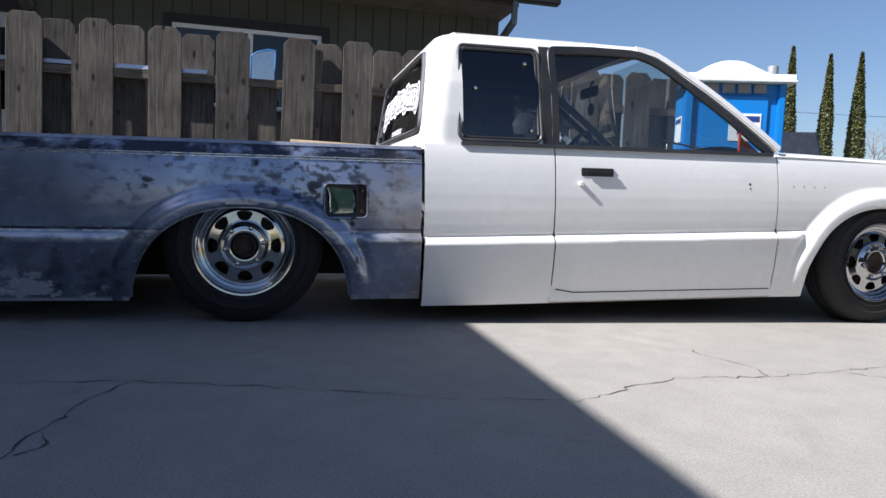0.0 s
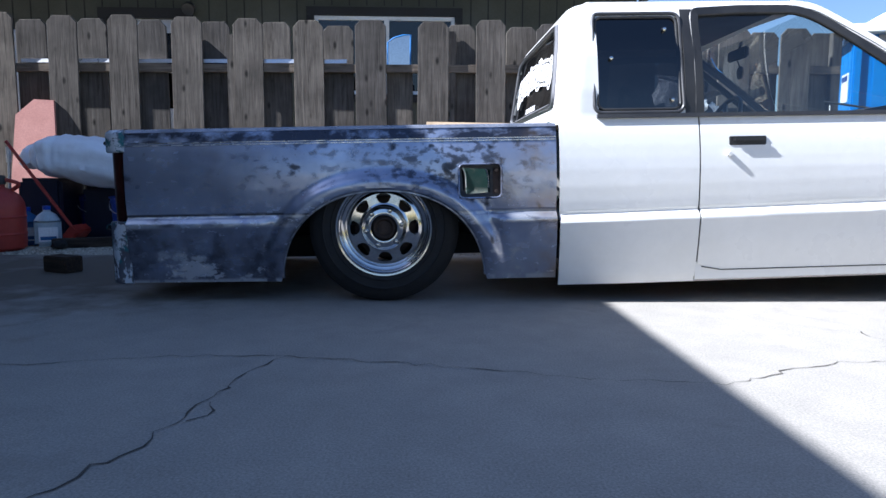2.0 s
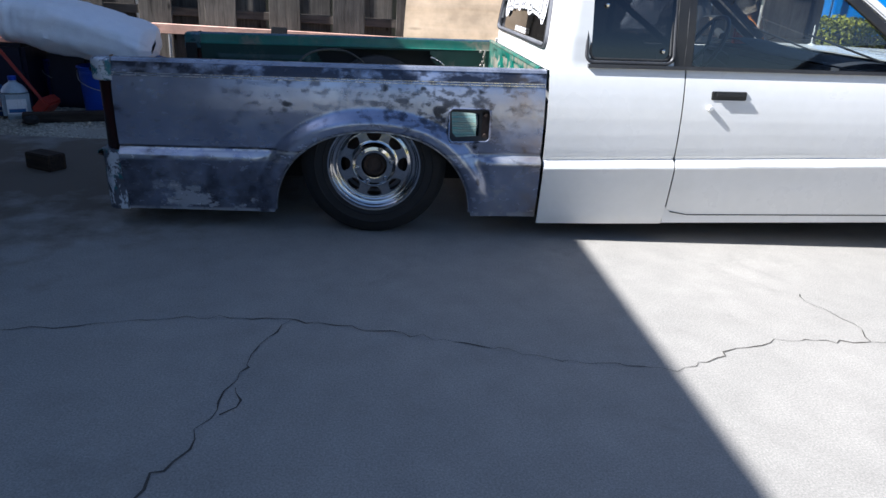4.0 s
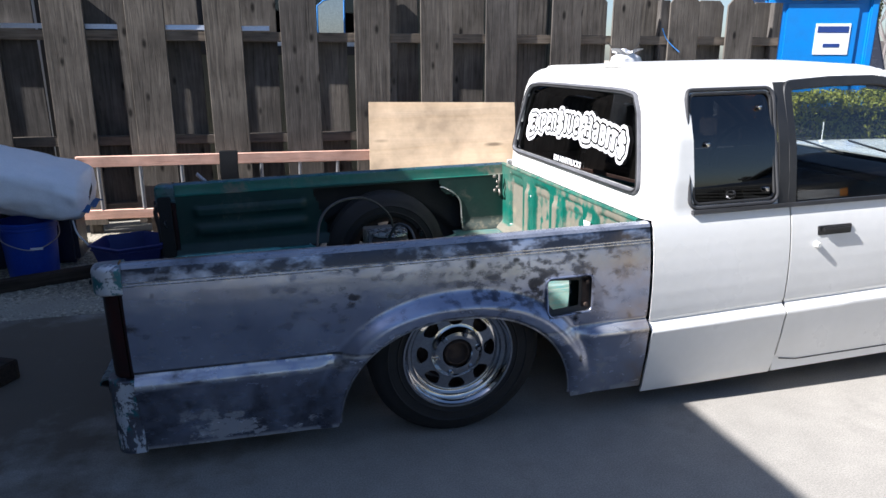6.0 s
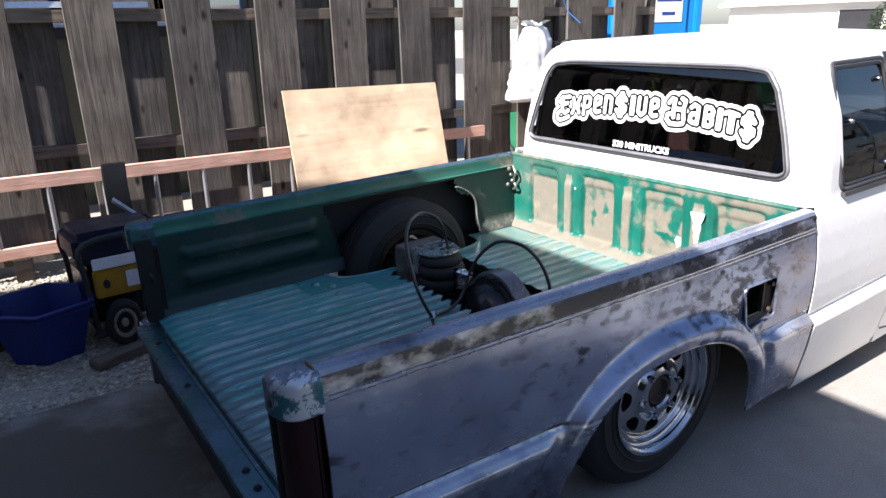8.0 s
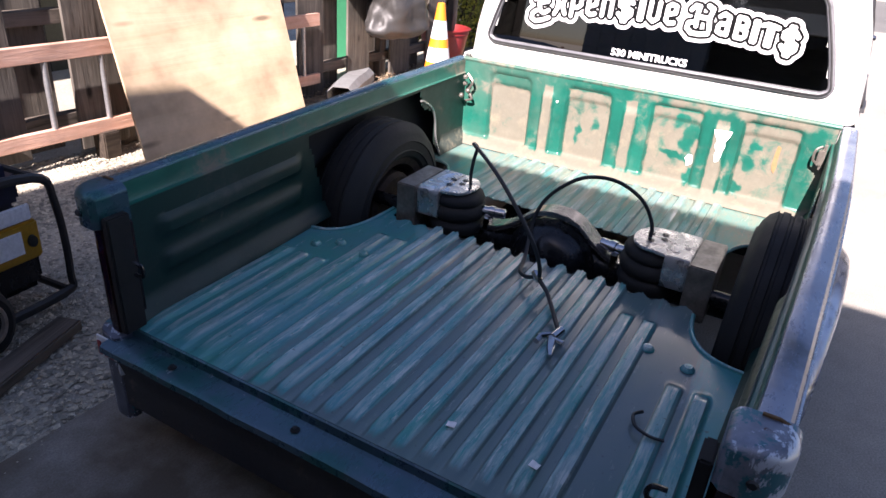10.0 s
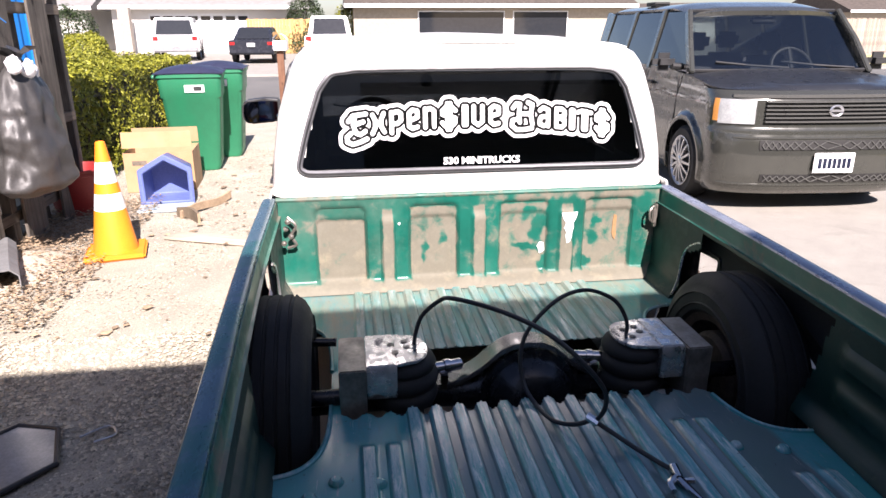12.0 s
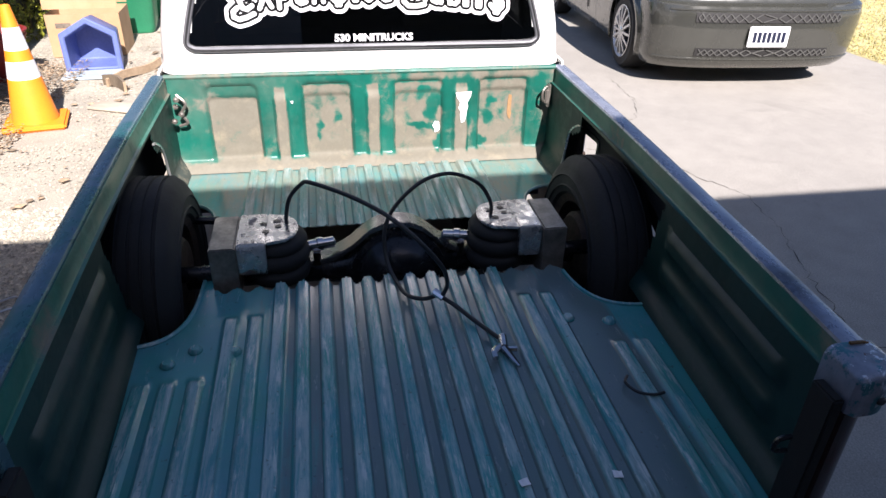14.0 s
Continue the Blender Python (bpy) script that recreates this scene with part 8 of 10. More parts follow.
def cone():
    t = thing("traffic_cone", "orange traffic cone with two white bands", "cone", pose(2.60, 2.80, 0.0, 0, 0, 12))
    bm = box(-0.18, 0.18, -0.18, 0.18, 0, 0.035, 0.012)
    part("base", bm, M_CONE, t)
    prof = lambda z: 0.135 - (0.135 - 0.028) * (z - 0.03) / 0.69
    for z0, z1, m, nm in ((0.03, 0.30, M_CONE, "cone_body"), (0.30, 0.405, M_DECAL, "white_band"), (0.405, 0.47, M_CONE, "cone_body"), (0.47, 0.60, M_DECAL, "white_band"), (0.60, 0.72, M_CONE, "cone_body")):
        bm = bmesh.new()
        p = [(prof(z), z) for z in steps(z0, z1, 0.05)]
        if z1 > 0.7:
            p += [(0.02, 0.725), (0.016, 0.70)]
        lathe(bm, p, 36)
        part(nm, bm, m, t)


M_CONE = plain("cone_orange", (0.88, 0.27, 0.012), (0.80, 0.24, 0.012), rough=0.5, relief=0.05, grainy=0.05)
cone()


def cardboard_box():
    t = thing("cardboard_box", "open brown cardboard box on the gravel", "box", pose(4.66, 2.965, -0.004, 0, 0, 4))
    for a in ((-0.24, 0.24, -0.29, -0.284), (-0.24, 0.24, 0.284, 0.29), (-0.24, -0.234, -0.284, 0.284), (0.234, 0.24, -0.284, 0.284)):
        part("side", box(a[0], a[1], a[2], a[3], 0, 0.35), M_CARD, t)
    part("bottom", box(-0.234, 0.234, -0.284, 0.284, 0, 0.006), M_CARD, t)
    part("flap", box(-0.24, -0.234, -0.29, 0.29, 0, 0.14, 0, Matrix.Translation((-0.0, 0, 0.35)) @ Matrix.Rotation(radians(10), 4, "Y")), M_CARD, t)
    part("flap", box(0.234, 0.24, -0.29, 0.29, 0, 0.14, 0, Matrix.Translation((0.0, 0, 0.35)) @ Matrix.Rotation(radians(-4), 4, "Y")), M_CARD, t)
    part("printed_bar", box(-0.2425, -0.241, 0.10, 0.22, 0.24, 0.28), M_RAIL, t)


M_CARD = plain("cardboard", (0.42, 0.27, 0.15), (0.36, 0.23, 0.12), rough=0.85, relief=0.1, grainy=0.05)
cardboard_box()


def crate():
    """Blue house-shaped bin tipped towards the truck."""
    t = thing("recycling_crate", "blue plastic crate lying open on its side", "crate", pose(4.04, 2.79, -0.004, 0, 0, 6))
    out = [(-0.21, 0.0), (0.21, 0.0), (0.21, 0.30), (0.0, 0.42), (-0.21, 0.30)]
    inn = [(-0.17, 0.035), (0.17, 0.035), (0.17, 0.27), (0.0, 0.37), (-0.17, 0.27)]
    bm = bmesh.new()
    rings = []
    for x, pts in ((-0.16, out), (0.15, [(y * 0.85, z * 0.9 + 0.01) for y, z in out]), (0.125, [(y * 0.85, z * 0.9 + 0.01) for y, z in inn]), (-0.16, inn)):
        rings.append([bm.verts.new((x, y, z)) for y, z in pts])
    for i in (0, 2):
        a, b = rings[i], rings[i + 1]
        for k in range(5):
            bm.faces.new((a[k], a[(k + 1) % 5], b[(k + 1) % 5], b[k]))
    bm.faces.new(rings[1])
    bm.faces.new(rings[2][::-1])
    for k in range(5):
        bm.faces.new((rings[3][k], rings[3][(k + 1) % 5], rings[0][(k + 1) % 5], rings[0][k]))
    bmesh.ops.bevel(bm, geom=bm.edges[:], offset=0.008, segments=1, affect="EDGES")
    part("shell", bm, M_CRATE, t)
    part("lid", box(-0.40, -0.17, -0.21, 0.21, 0.0, 0.02, 0.006), M_CLEARP, t, "cloudy lid lying in front")


M_CRATE = plain("blue_crate_plastic", (0.13, 0.17, 0.40), (0.10, 0.135, 0.34), rough=0.5)
crate()
M_PALEBOARD = wood("pale_board", (0.42, 0.37, 0.30), (0.5, 0.45, 0.38), (0.3, 0.26, 0.2), along="x")
M_REDPOT = plain("red_pot_plastic", (0.25, 0.02, 0.02), (0.2, 0.018, 0.018), rough=0.45)
bucket("flower_pot", 3.78, 3.42, 0.23, 0.36, M_REDPOT, "dark red plastic flower pot by the hedge", "pot", grip=False, flare=0.72)
timber(2.68, 1.90, 2.95, 2.55, 0.16, 0.02, "flat pale board lying on the gravel", mat=M_PALEBOARD)
for pts, w in (([(3.45, 2.58), (3.62, 2.50), (3.85, 2.38), (4.02, 2.30)], 0.06), ([(3.52, 2.62), (3.42, 2.50), (3.30, 2.42)], 0.09)):
    bm = bmesh.new()
    bar(bm, smooth_path([(x, y, 0.02 + 0.02 * (i % 2)) for i, (x, y) in enumerate(pts)], 5), 0.02, w, (0, 0, 1))
    tagged(finish("bark_strip", bm, M_LEAF), "curved brown strip of bark on the gravel", "debris", group="bark strips on the gravel")





# ---- beyond the fence end: hedge, bins, cars, street ----
def leaves(name, mat, label, cat, n, place, size, seed):
    """Many small bent leaves in one mesh."""
    rnd = random.Random(seed)
    vs, fs = [], []
    for _ in range(n):
        p, out = place(rnd)
        out = (out + Vector((rnd.gauss(0, 0.6), rnd.gauss(0, 0.6), rnd.gauss(0.2, 0.6)))).normalized()
        a = out.orthogonal().normalized()
        a = (Matrix.Rotation(rnd.random() * 6.28, 3, out) @ a)
        b = out.cross(a)
        s = size * (0.6 + 0.8 * rnd.random())
        k = len(vs)
        vs += [tuple(p - a * s), tuple(p + b * s * 0.5 + out * s * 0.15), tuple(p + a * s), tuple(p - b * s * 0.5 + out * s * 0.15)]
        fs += [(k, k + 1, k + 2), (k, k + 2, k + 3)]
    me = bpy.data.meshes.new(name)
    me.from_pydata(vs, [], fs)
    me.materials.append(mat)
    return me


def leaf_mat(name, a, b):
    m = plain(name, a, b, rough=0.55, scale=5, relief=0.0, spec=0.4)
    island_tint(m, (0.55, 0.6, 0.5), (1.5, 1.4, 1.3))
    return m


M_HEDGE = leaf_mat("hedge_leaves", (0.24, 0.24, 0.022), (0.13, 0.15, 0.016))
M_HEDGE_DARK = leaf_mat("dark_hedge_leaves", (0.03, 0.05, 0.015), (0.018, 0.032, 0.01))
M_TWIG = plain("twigs", (0.07, 0.05, 0.035), rough=0.9)


def hedge(name, x0, x1, y0, y1, h, n, mat, label, seed, z0=0.0, size=0.022):
    t = thing(name, label, "hedge")
    rnd = random.Random(seed)

    def place(r):
        k = r.random()
        top = (x1 - x0) * (y1 - y0)
        sx, sy = (y1 - y0) * h, (x1 - x0) * h
        q = r.random() * (top + 2 * sx + 2 * sy)
        u, v = r.random(), r.random()
        if q < top:
            p, o = Vector((x0 + (x1 - x0) * u, y0 + (y1 - y0) * v, h)), Vector((0, 0, 1))
        elif q < top + 2 * sx:
            s = 1 if q < top + sx else -1
            p, o = Vector((x1 if s > 0 else x0, y0 + (y1 - y0) * u, h * v)), Vector((s, 0, 0))
        else:
            s = 1 if q < top + 2 * sx + sy else -1
            p, o = Vector((x0 + (x1 - x0) * u, y1 if s > 0 else y0, h * v)), Vector((0, s, 0))
        bump_ = 0.10 * noise.noise(p * 2.1) + 0.05 * noise.noise(p * 6.0)
        p = p + o * (bump_ - abs(r.gauss(0, 0.05))) + Vector((0, 0, z0))
        return p, o
    me = leaves("foliage", mat, "", "", n, place, size, seed)
    ob = new("foliage", me)
    ob.parent = t
    ob["kind"] = "stuff"
    for k in range(int((x1 - x0) * 4) + 2):
        bm = bmesh.new()
        x = x0 + 0.15 + (x1 - x0 - 0.3) * rnd.random()
        y = y0 + 0.15 + (y1 - y0 - 0.3) * rnd.random()
        tube(bm, [(x, y, z0 - 0.03), (x + rnd.gauss(0, 0.08), y + rnd.gauss(0, 0.08), z0 + h * 0.5), (x + rnd.gauss(0, 0.15), y + rnd.gauss(0, 0.12), z0 + h * 0.92)], [0.02, 0.014, 0.006], 5)
        part("stem", bm, M_TWIG, t)
    # near-black box added for the shade inside the foliage
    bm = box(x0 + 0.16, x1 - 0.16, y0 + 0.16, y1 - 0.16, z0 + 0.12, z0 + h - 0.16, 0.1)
    part("shade_core", bm, M_HEDGESHADE, t)


M_HEDGESHADE = plain("hedge_inside_shade", (0.018, 0.018, 0.008), rough=0.95)
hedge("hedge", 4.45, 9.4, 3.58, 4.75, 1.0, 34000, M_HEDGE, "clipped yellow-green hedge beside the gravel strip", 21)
hedge("shrub", 8.6, 10.4, -12.6, -10.8, 0.85, 9000, M_HEDGE_DARK, "dark green rounded shrub on the lawn", 22, size=0.035)

M_BIN = plain("green_bin_plastic", (0.02, 0.185, 0.088), (0.018, 0.155, 0.074), rough=0.5, relief=0.05, grainy=0.05)
M_BINLID = plain("blue_black_lid", (0.03, 0.035, 0.07), (0.02, 0.022, 0.05), rough=0.5)


def wheelie_bin(x, y, turn, label):
    t = thing("wheelie_bin", label, "bin", pose(x, y, -0.004, 0, 0, turn) @ Matrix.Diagonal((1, 0.84, 1, 1)), group="wheelie bins by the hedge")
    bm = bmesh.new()
    rings = []
    for z, w, d in ((0.0, 0.21, 0.24), (0.04, 0.225, 0.26), (0.72, 0.275, 0.33), (0.74, 0.29, 0.345), (0.92, 0.30, 0.36), (0.93, 0.315, 0.375), (0.97, 0.315, 0.375)):
        rings.append([bm.verts.new((px, py, z)) for px, py in rounded(-w, w, -d, d, 0.06, 4)])
    for a, b in zip(rings, rings[1:]):
        n = len(a)
        for k in range(n):
            bm.faces.new((a[k], a[(k + 1) % n], b[(k + 1) % n], b[k]))
    bm.faces.new(rings[0][::-1])
    bm.faces.new(rings[-1])
    part("body", bm, M_BIN, t)
    bm = bmesh.new()

    def lidf(u, v):
        return Vector((-0.325 + 0.65 * u, -0.385 + 0.77 * v, 0.975 + 0.07 * math.sin(math.pi * v) ** 0.7 * math.sin(math.pi * u) ** 0.4))
    sheet(bm, steps(0, 1, 0.1), steps(0, 1, 0.1), lidf)
    thicken(bm, 0.012)
    part("lid", bm, M_BINLID, t, "dark blue-black lid")
    bm = bmesh.new()
    tube(bm, [(-0.24, 0.40, 0.94), (0.24, 0.40, 0.94)], 0.018, 8)
    for sx in (-0.24, 0.24):
        tube(bm, [(sx, 0.36, 0.93), (sx, 0.40, 0.94)], 0.018, 8)
    part("grip", bm, M_BIN, t)
    for sx in (-0.25, 0.25):
        bm = bmesh.new()
        lathe(bm, [(0, -0.02), (0.03, -0.022), (0.05, -0.015), (0.10, -0.025), (0.12, -0.012), (0.12, 0.012), (0.10, 0.025), (0.05, 0.015), (0.03, 0.022), (0, 0.02)], 24, Matrix.Translation((sx, 0.25, 0.12)) @ Matrix.Rotation(radians(90), 4, "Y"))
        part("wheel", bm, M_RUBBER, t)
    part("sticker", box(-0.305, -0.300, -0.16, 0.06, 0.79, 0.86), M_DECAL, t, "white sticker")
    part("sticker_bar", box(-0.308, -0.3055, -0.13, -0.04, 0.805, 0.845), M_BLACK, t)


wheelie_bin(5.55, 2.82, 6, "green wheelie bin with a dark lid and white sticker")
wheelie_bin(6.32, 2.70, 2, "green wheelie bin standing behind another one")
wheelie_bin(3.22, 4.12, 0, "green wheelie bin standing behind the board fence")


# ---- portable toilet behind the fence ----
def toilet():
    t = thing("portable_toilet", "blue portable toilet with a white domed roof", "portable toilet", pose(5.80, 5.20, 0.0, 0, 0, -20))
    w = 0.55
    part("body", box(-w, w, -w, w, 0.05, 2.16, 0.03), M_PBLUE, t)
    part("base", box(-w - 0.03, w + 0.03, -w - 0.03, w + 0.03, -0.05, 0.06, 0.02), M_PDARK, t)
    for sx in (-1, 1):
        for sy in (-1, 1):
            part("corner_post", box(sx * w - 0.045, sx * w + 0.045, sy * w - 0.045, sy * w + 0.045, 0.06, 2.17, 0.015), M_PBLUE, t)
    for y, out in ((-w, -1),):
        part("door", box(-0.40, 0.40, y - 0.025, y, 0.10, 1.98, 0.01), M_PBLUE, t, "blue door")
        for k in range(4):
            a = -0.40 + 0.04 + k * 0.19
            part("vent_window", box(a, a + 0.15, y - 0.032, y - 0.024, 2.01, 2.12, 0.003), M_PGREY, t, "grey vent slot")
        part("panel_rib", box(-0.44, 0.44, y - 0.03, y - 0.001, 1.985, 2.0, 0.004), M_PBLUE, t)
        part("sign", box(-0.06, 0.32, y - 0.034, y - 0.026, 1.42, 1.76), M_DECAL, t, "white sign with blue bars")
        part("sign_bar", box(-0.04, 0.30, y - 0.038, y - 0.035, 1.66, 1.73), M_PDARK, t)
        part("sign_bar", box(0.04, 0.22, y - 0.038, y - 0.035, 1.50, 1.54), M_PDARK, t)
    part("side_sign", box(-w - 0.008, -w - 0.001, -0.2, 0.12, 1.42, 1.76), M_DECAL, t)
    part("side_sign_bar", box(-w - 0.012, -w - 0.009, -0.17, 0.09, 1.67, 1.73), M_PDARK, t)
    for y in (-0.35, 0.35):
        part("side_rib", box(-w - 0.02, -w, y - 0.03, y + 0.03, 0.1, 2.1, 0.008), M_PBLUE, t)
    bm = bmesh.new()

    def dome(u, v):
        x, y = -0.68 + 1.36 * u, -0.68 + 1.36 * v
        e = min(u, 1 - u, v, 1 - v)
        z = 2.17 + 0.07 * smoothstep(0.0, 0.012, e) + 0.05 * smoothstep(0.02, 0.5, e) + 0.19 * smoothstep(0.05, 0.46, min(u, 1 - u)) * smoothstep(0.06, 0.24, min(v, 1 - v))
        return Vector((x, y, z))
    sheet(bm, [0, 0.01] + steps(0.05, 0.95, 0.05) + [0.99, 1], [0, 0.01] + steps(0.05, 0.95, 0.05) + [0.99, 1], dome)
    bx(bm, -0.69, 0.69, -0.69, 0.69, 2.13, 2.17, 0.012)
    part("roof", bm, M_PROOF, t, "white domed plastic roof")
    bm = bmesh.new()
    lathe(bm, [(0.065, 2.2), (0.065, 2.42), (0.06, 2.43), (0, 2.43)], 20, Matrix.Translation((0.56, -0.15, 0)))
    part("vent_pipe", bm, M_PGREY, t)


M_PBLUE = plain("portable_blue", (0.01, 0.20, 0.60), (0.01, 0.17, 0.52), rough=0.45, relief=0.04, grainy=0.04)
M_PDARK = plain("dark_blue_plastic", (0.02, 0.05, 0.22), rough=0.5)
M_PROOF = plain("white_roof_plastic", (0.72, 0.74, 0.74), (0.66, 0.68, 0.68), rough=0.5, relief=0.03, grainy=0.03)
M_PGREY = plain("grey_plastic_slot", (0.25, 0.25, 0.26), rough=0.6)
toilet()


# ---- cars ----
def car(name, label, m, prof, wheels, half, glass_side, paint, tall, wheel_r=0.31, detail=True, group=""):
    """prof: the lower body's side outline; tall: the upper body as (x, z, half-width) pairs, front to back."""
    t = thing(name, label, "car", m, group=group)
    poly = []
    for (x, z) in prof:
        poly.append((x, z))
    zb = min(z for _, z in prof)
    under = []
    xs = sorted(wheels, reverse=True)
    for cx in xs:
        r = wheel_r + 0.05
        for k in range(9):
            a = math.pi * k / 8
            under.append((cx + r * math.cos(a), max(zb, wheel_r + r * math.sin(a))))
    full = poly + under
    bm = bmesh.new()
    prism(bm, full, 2 * half, Matrix.Translation((0, half, 0)) @ Matrix.Rotation(radians(90), 4, "X"))
    bmesh.ops.recalc_face_normals(bm, faces=bm.faces)
    es = [e for e in bm.edges if len(e.link_faces) == 2 and e.calc_face_angle(0) > 0.5]
    bmesh.ops.bevel(bm, geom=es, offset=0.035, segments=3, affect="EDGES", clamp_overlap=True)
    part("body", bm, paint, t)
    # cabin
    bm = bmesh.new()
    vs = [[bm.verts.new((x, s * hw, z)) for s in (-1, 1)] for x, z, hw in tall]
    n = len(vs)
    for i in range(n):
        a, b = vs[i], vs[(i + 1) % n]
        bm.faces.new((a[0], a[1], b[1], b[0]))
    bm.faces.new([v[0] for v in vs])
    bm.faces.new([v[1] for v in vs][::-1])
    bmesh.ops.recalc_face_normals(bm, faces=bm.faces)
    bmesh.ops.bevel(bm, geom=bm.edges[:], offset=0.03, segments=3, affect="EDGES", clamp_overlap=True)
    part("cabin", bm, paint, t)
    for quad in glass_side:
        for s in ((-1, 1) if quad[0] == "side" else (1,)):
            pts = quad[1]
            bm = bmesh.new()
            if quad[0] == "side":
                vv = [bm.verts.new((x, s * hw, z)) for x, z, hw in pts]
            else:
                vv = [bm.verts.new(p) for p in pts]
            bm.faces.new(vv)
            thicken(bm, 0.006)
            part("window", bm, M_CARGLASS, t, "dark car glass")
    for cx in wheels:
        for s in (-1, 1):
            w = new("wheel")
            w.parent = t
            w.matrix_basis = Matrix.Translation((cx, s * (half - 0.09), wheel_r)) @ Matrix.Rotation(radians(-90 * s), 4, "X")
            bm = bmesh.new()
            r = wheel_r
            lathe(bm, [(r * 0.68, -0.09), (r * 0.9, -0.095), (r, -0.06), (r, 0.06), (r * 0.9, 0.095), (r * 0.68, 0.09)], 36)
            part("tyre", bm, M_RUBBER, w)
            bm = bmesh.new()
            lathe(bm, [(r * 0.70, 0.085), (r * 0.68, 0.09), (r * 0.62, 0.07), (r * 0.6, 0.0), (0, 0.0)], 36)
            rim = part("rim", bm, M_ALLOY if detail else M_CHROME, w)
            if detail:
                for k in range(14):
                    bm = bmesh.new()
                    bar(bm, [(r * 0.1, 0, 0.075), (r * 0.64, 0, 0.068)], 0.014, 0.02, (0, 0, 1))
                    for v in bm.verts:
                        v.co = Matrix.Rotation(2 * math.pi * k / 14, 3, "Z") @ v.co
                    part("spoke", bm, M_ALLOY, rim)
                bm = bmesh.new()
                lathe(bm, [(0, 0.088), (0.03, 0.086), (0.036, 0.07)], 16)
                part("hub_cap", bm, M_ALLOY, rim)
    return t


M_CARGLASS = plain("dark_car_glass", (0.020, 0.022, 0.026), (0.026, 0.028, 0.032), rough=0.05, relief=0.0, rough_var=0.02)
M_ALLOY = plain("silver_alloy", (0.62, 0.62, 0.63), (0.55, 0.55, 0.56), rough=0.3, metal=0.8)
M_CARGREY = plain("grey_green_car_paint", (0.064, 0.065, 0.056), (0.054, 0.055, 0.048), rough=0.24, metal=0.35, relief=0.0, coat=0.8, grainy=0.03)
M_CARWHITE = plain("white_car_paint", (0.8, 0.8, 0.8), (0.76, 0.76, 0.76), rough=0.3, relief=0.0, grainy=0.02)
M_CARBLACK = plain("black_car_paint", (0.02, 0.022, 0.03), (0.025, 0.027, 0.035), rough=0.25, relief=0.0, grainy=0.03)
M_LAMP = plain("clear_lamp_lens", (0.40, 0.41, 0.41), (0.26, 0.27, 0.27), rough=0.10, scale=12, relief=0.05)
M_AMBER = plain("amber_lens", (0.7, 0.3, 0.06), rough=0.2)


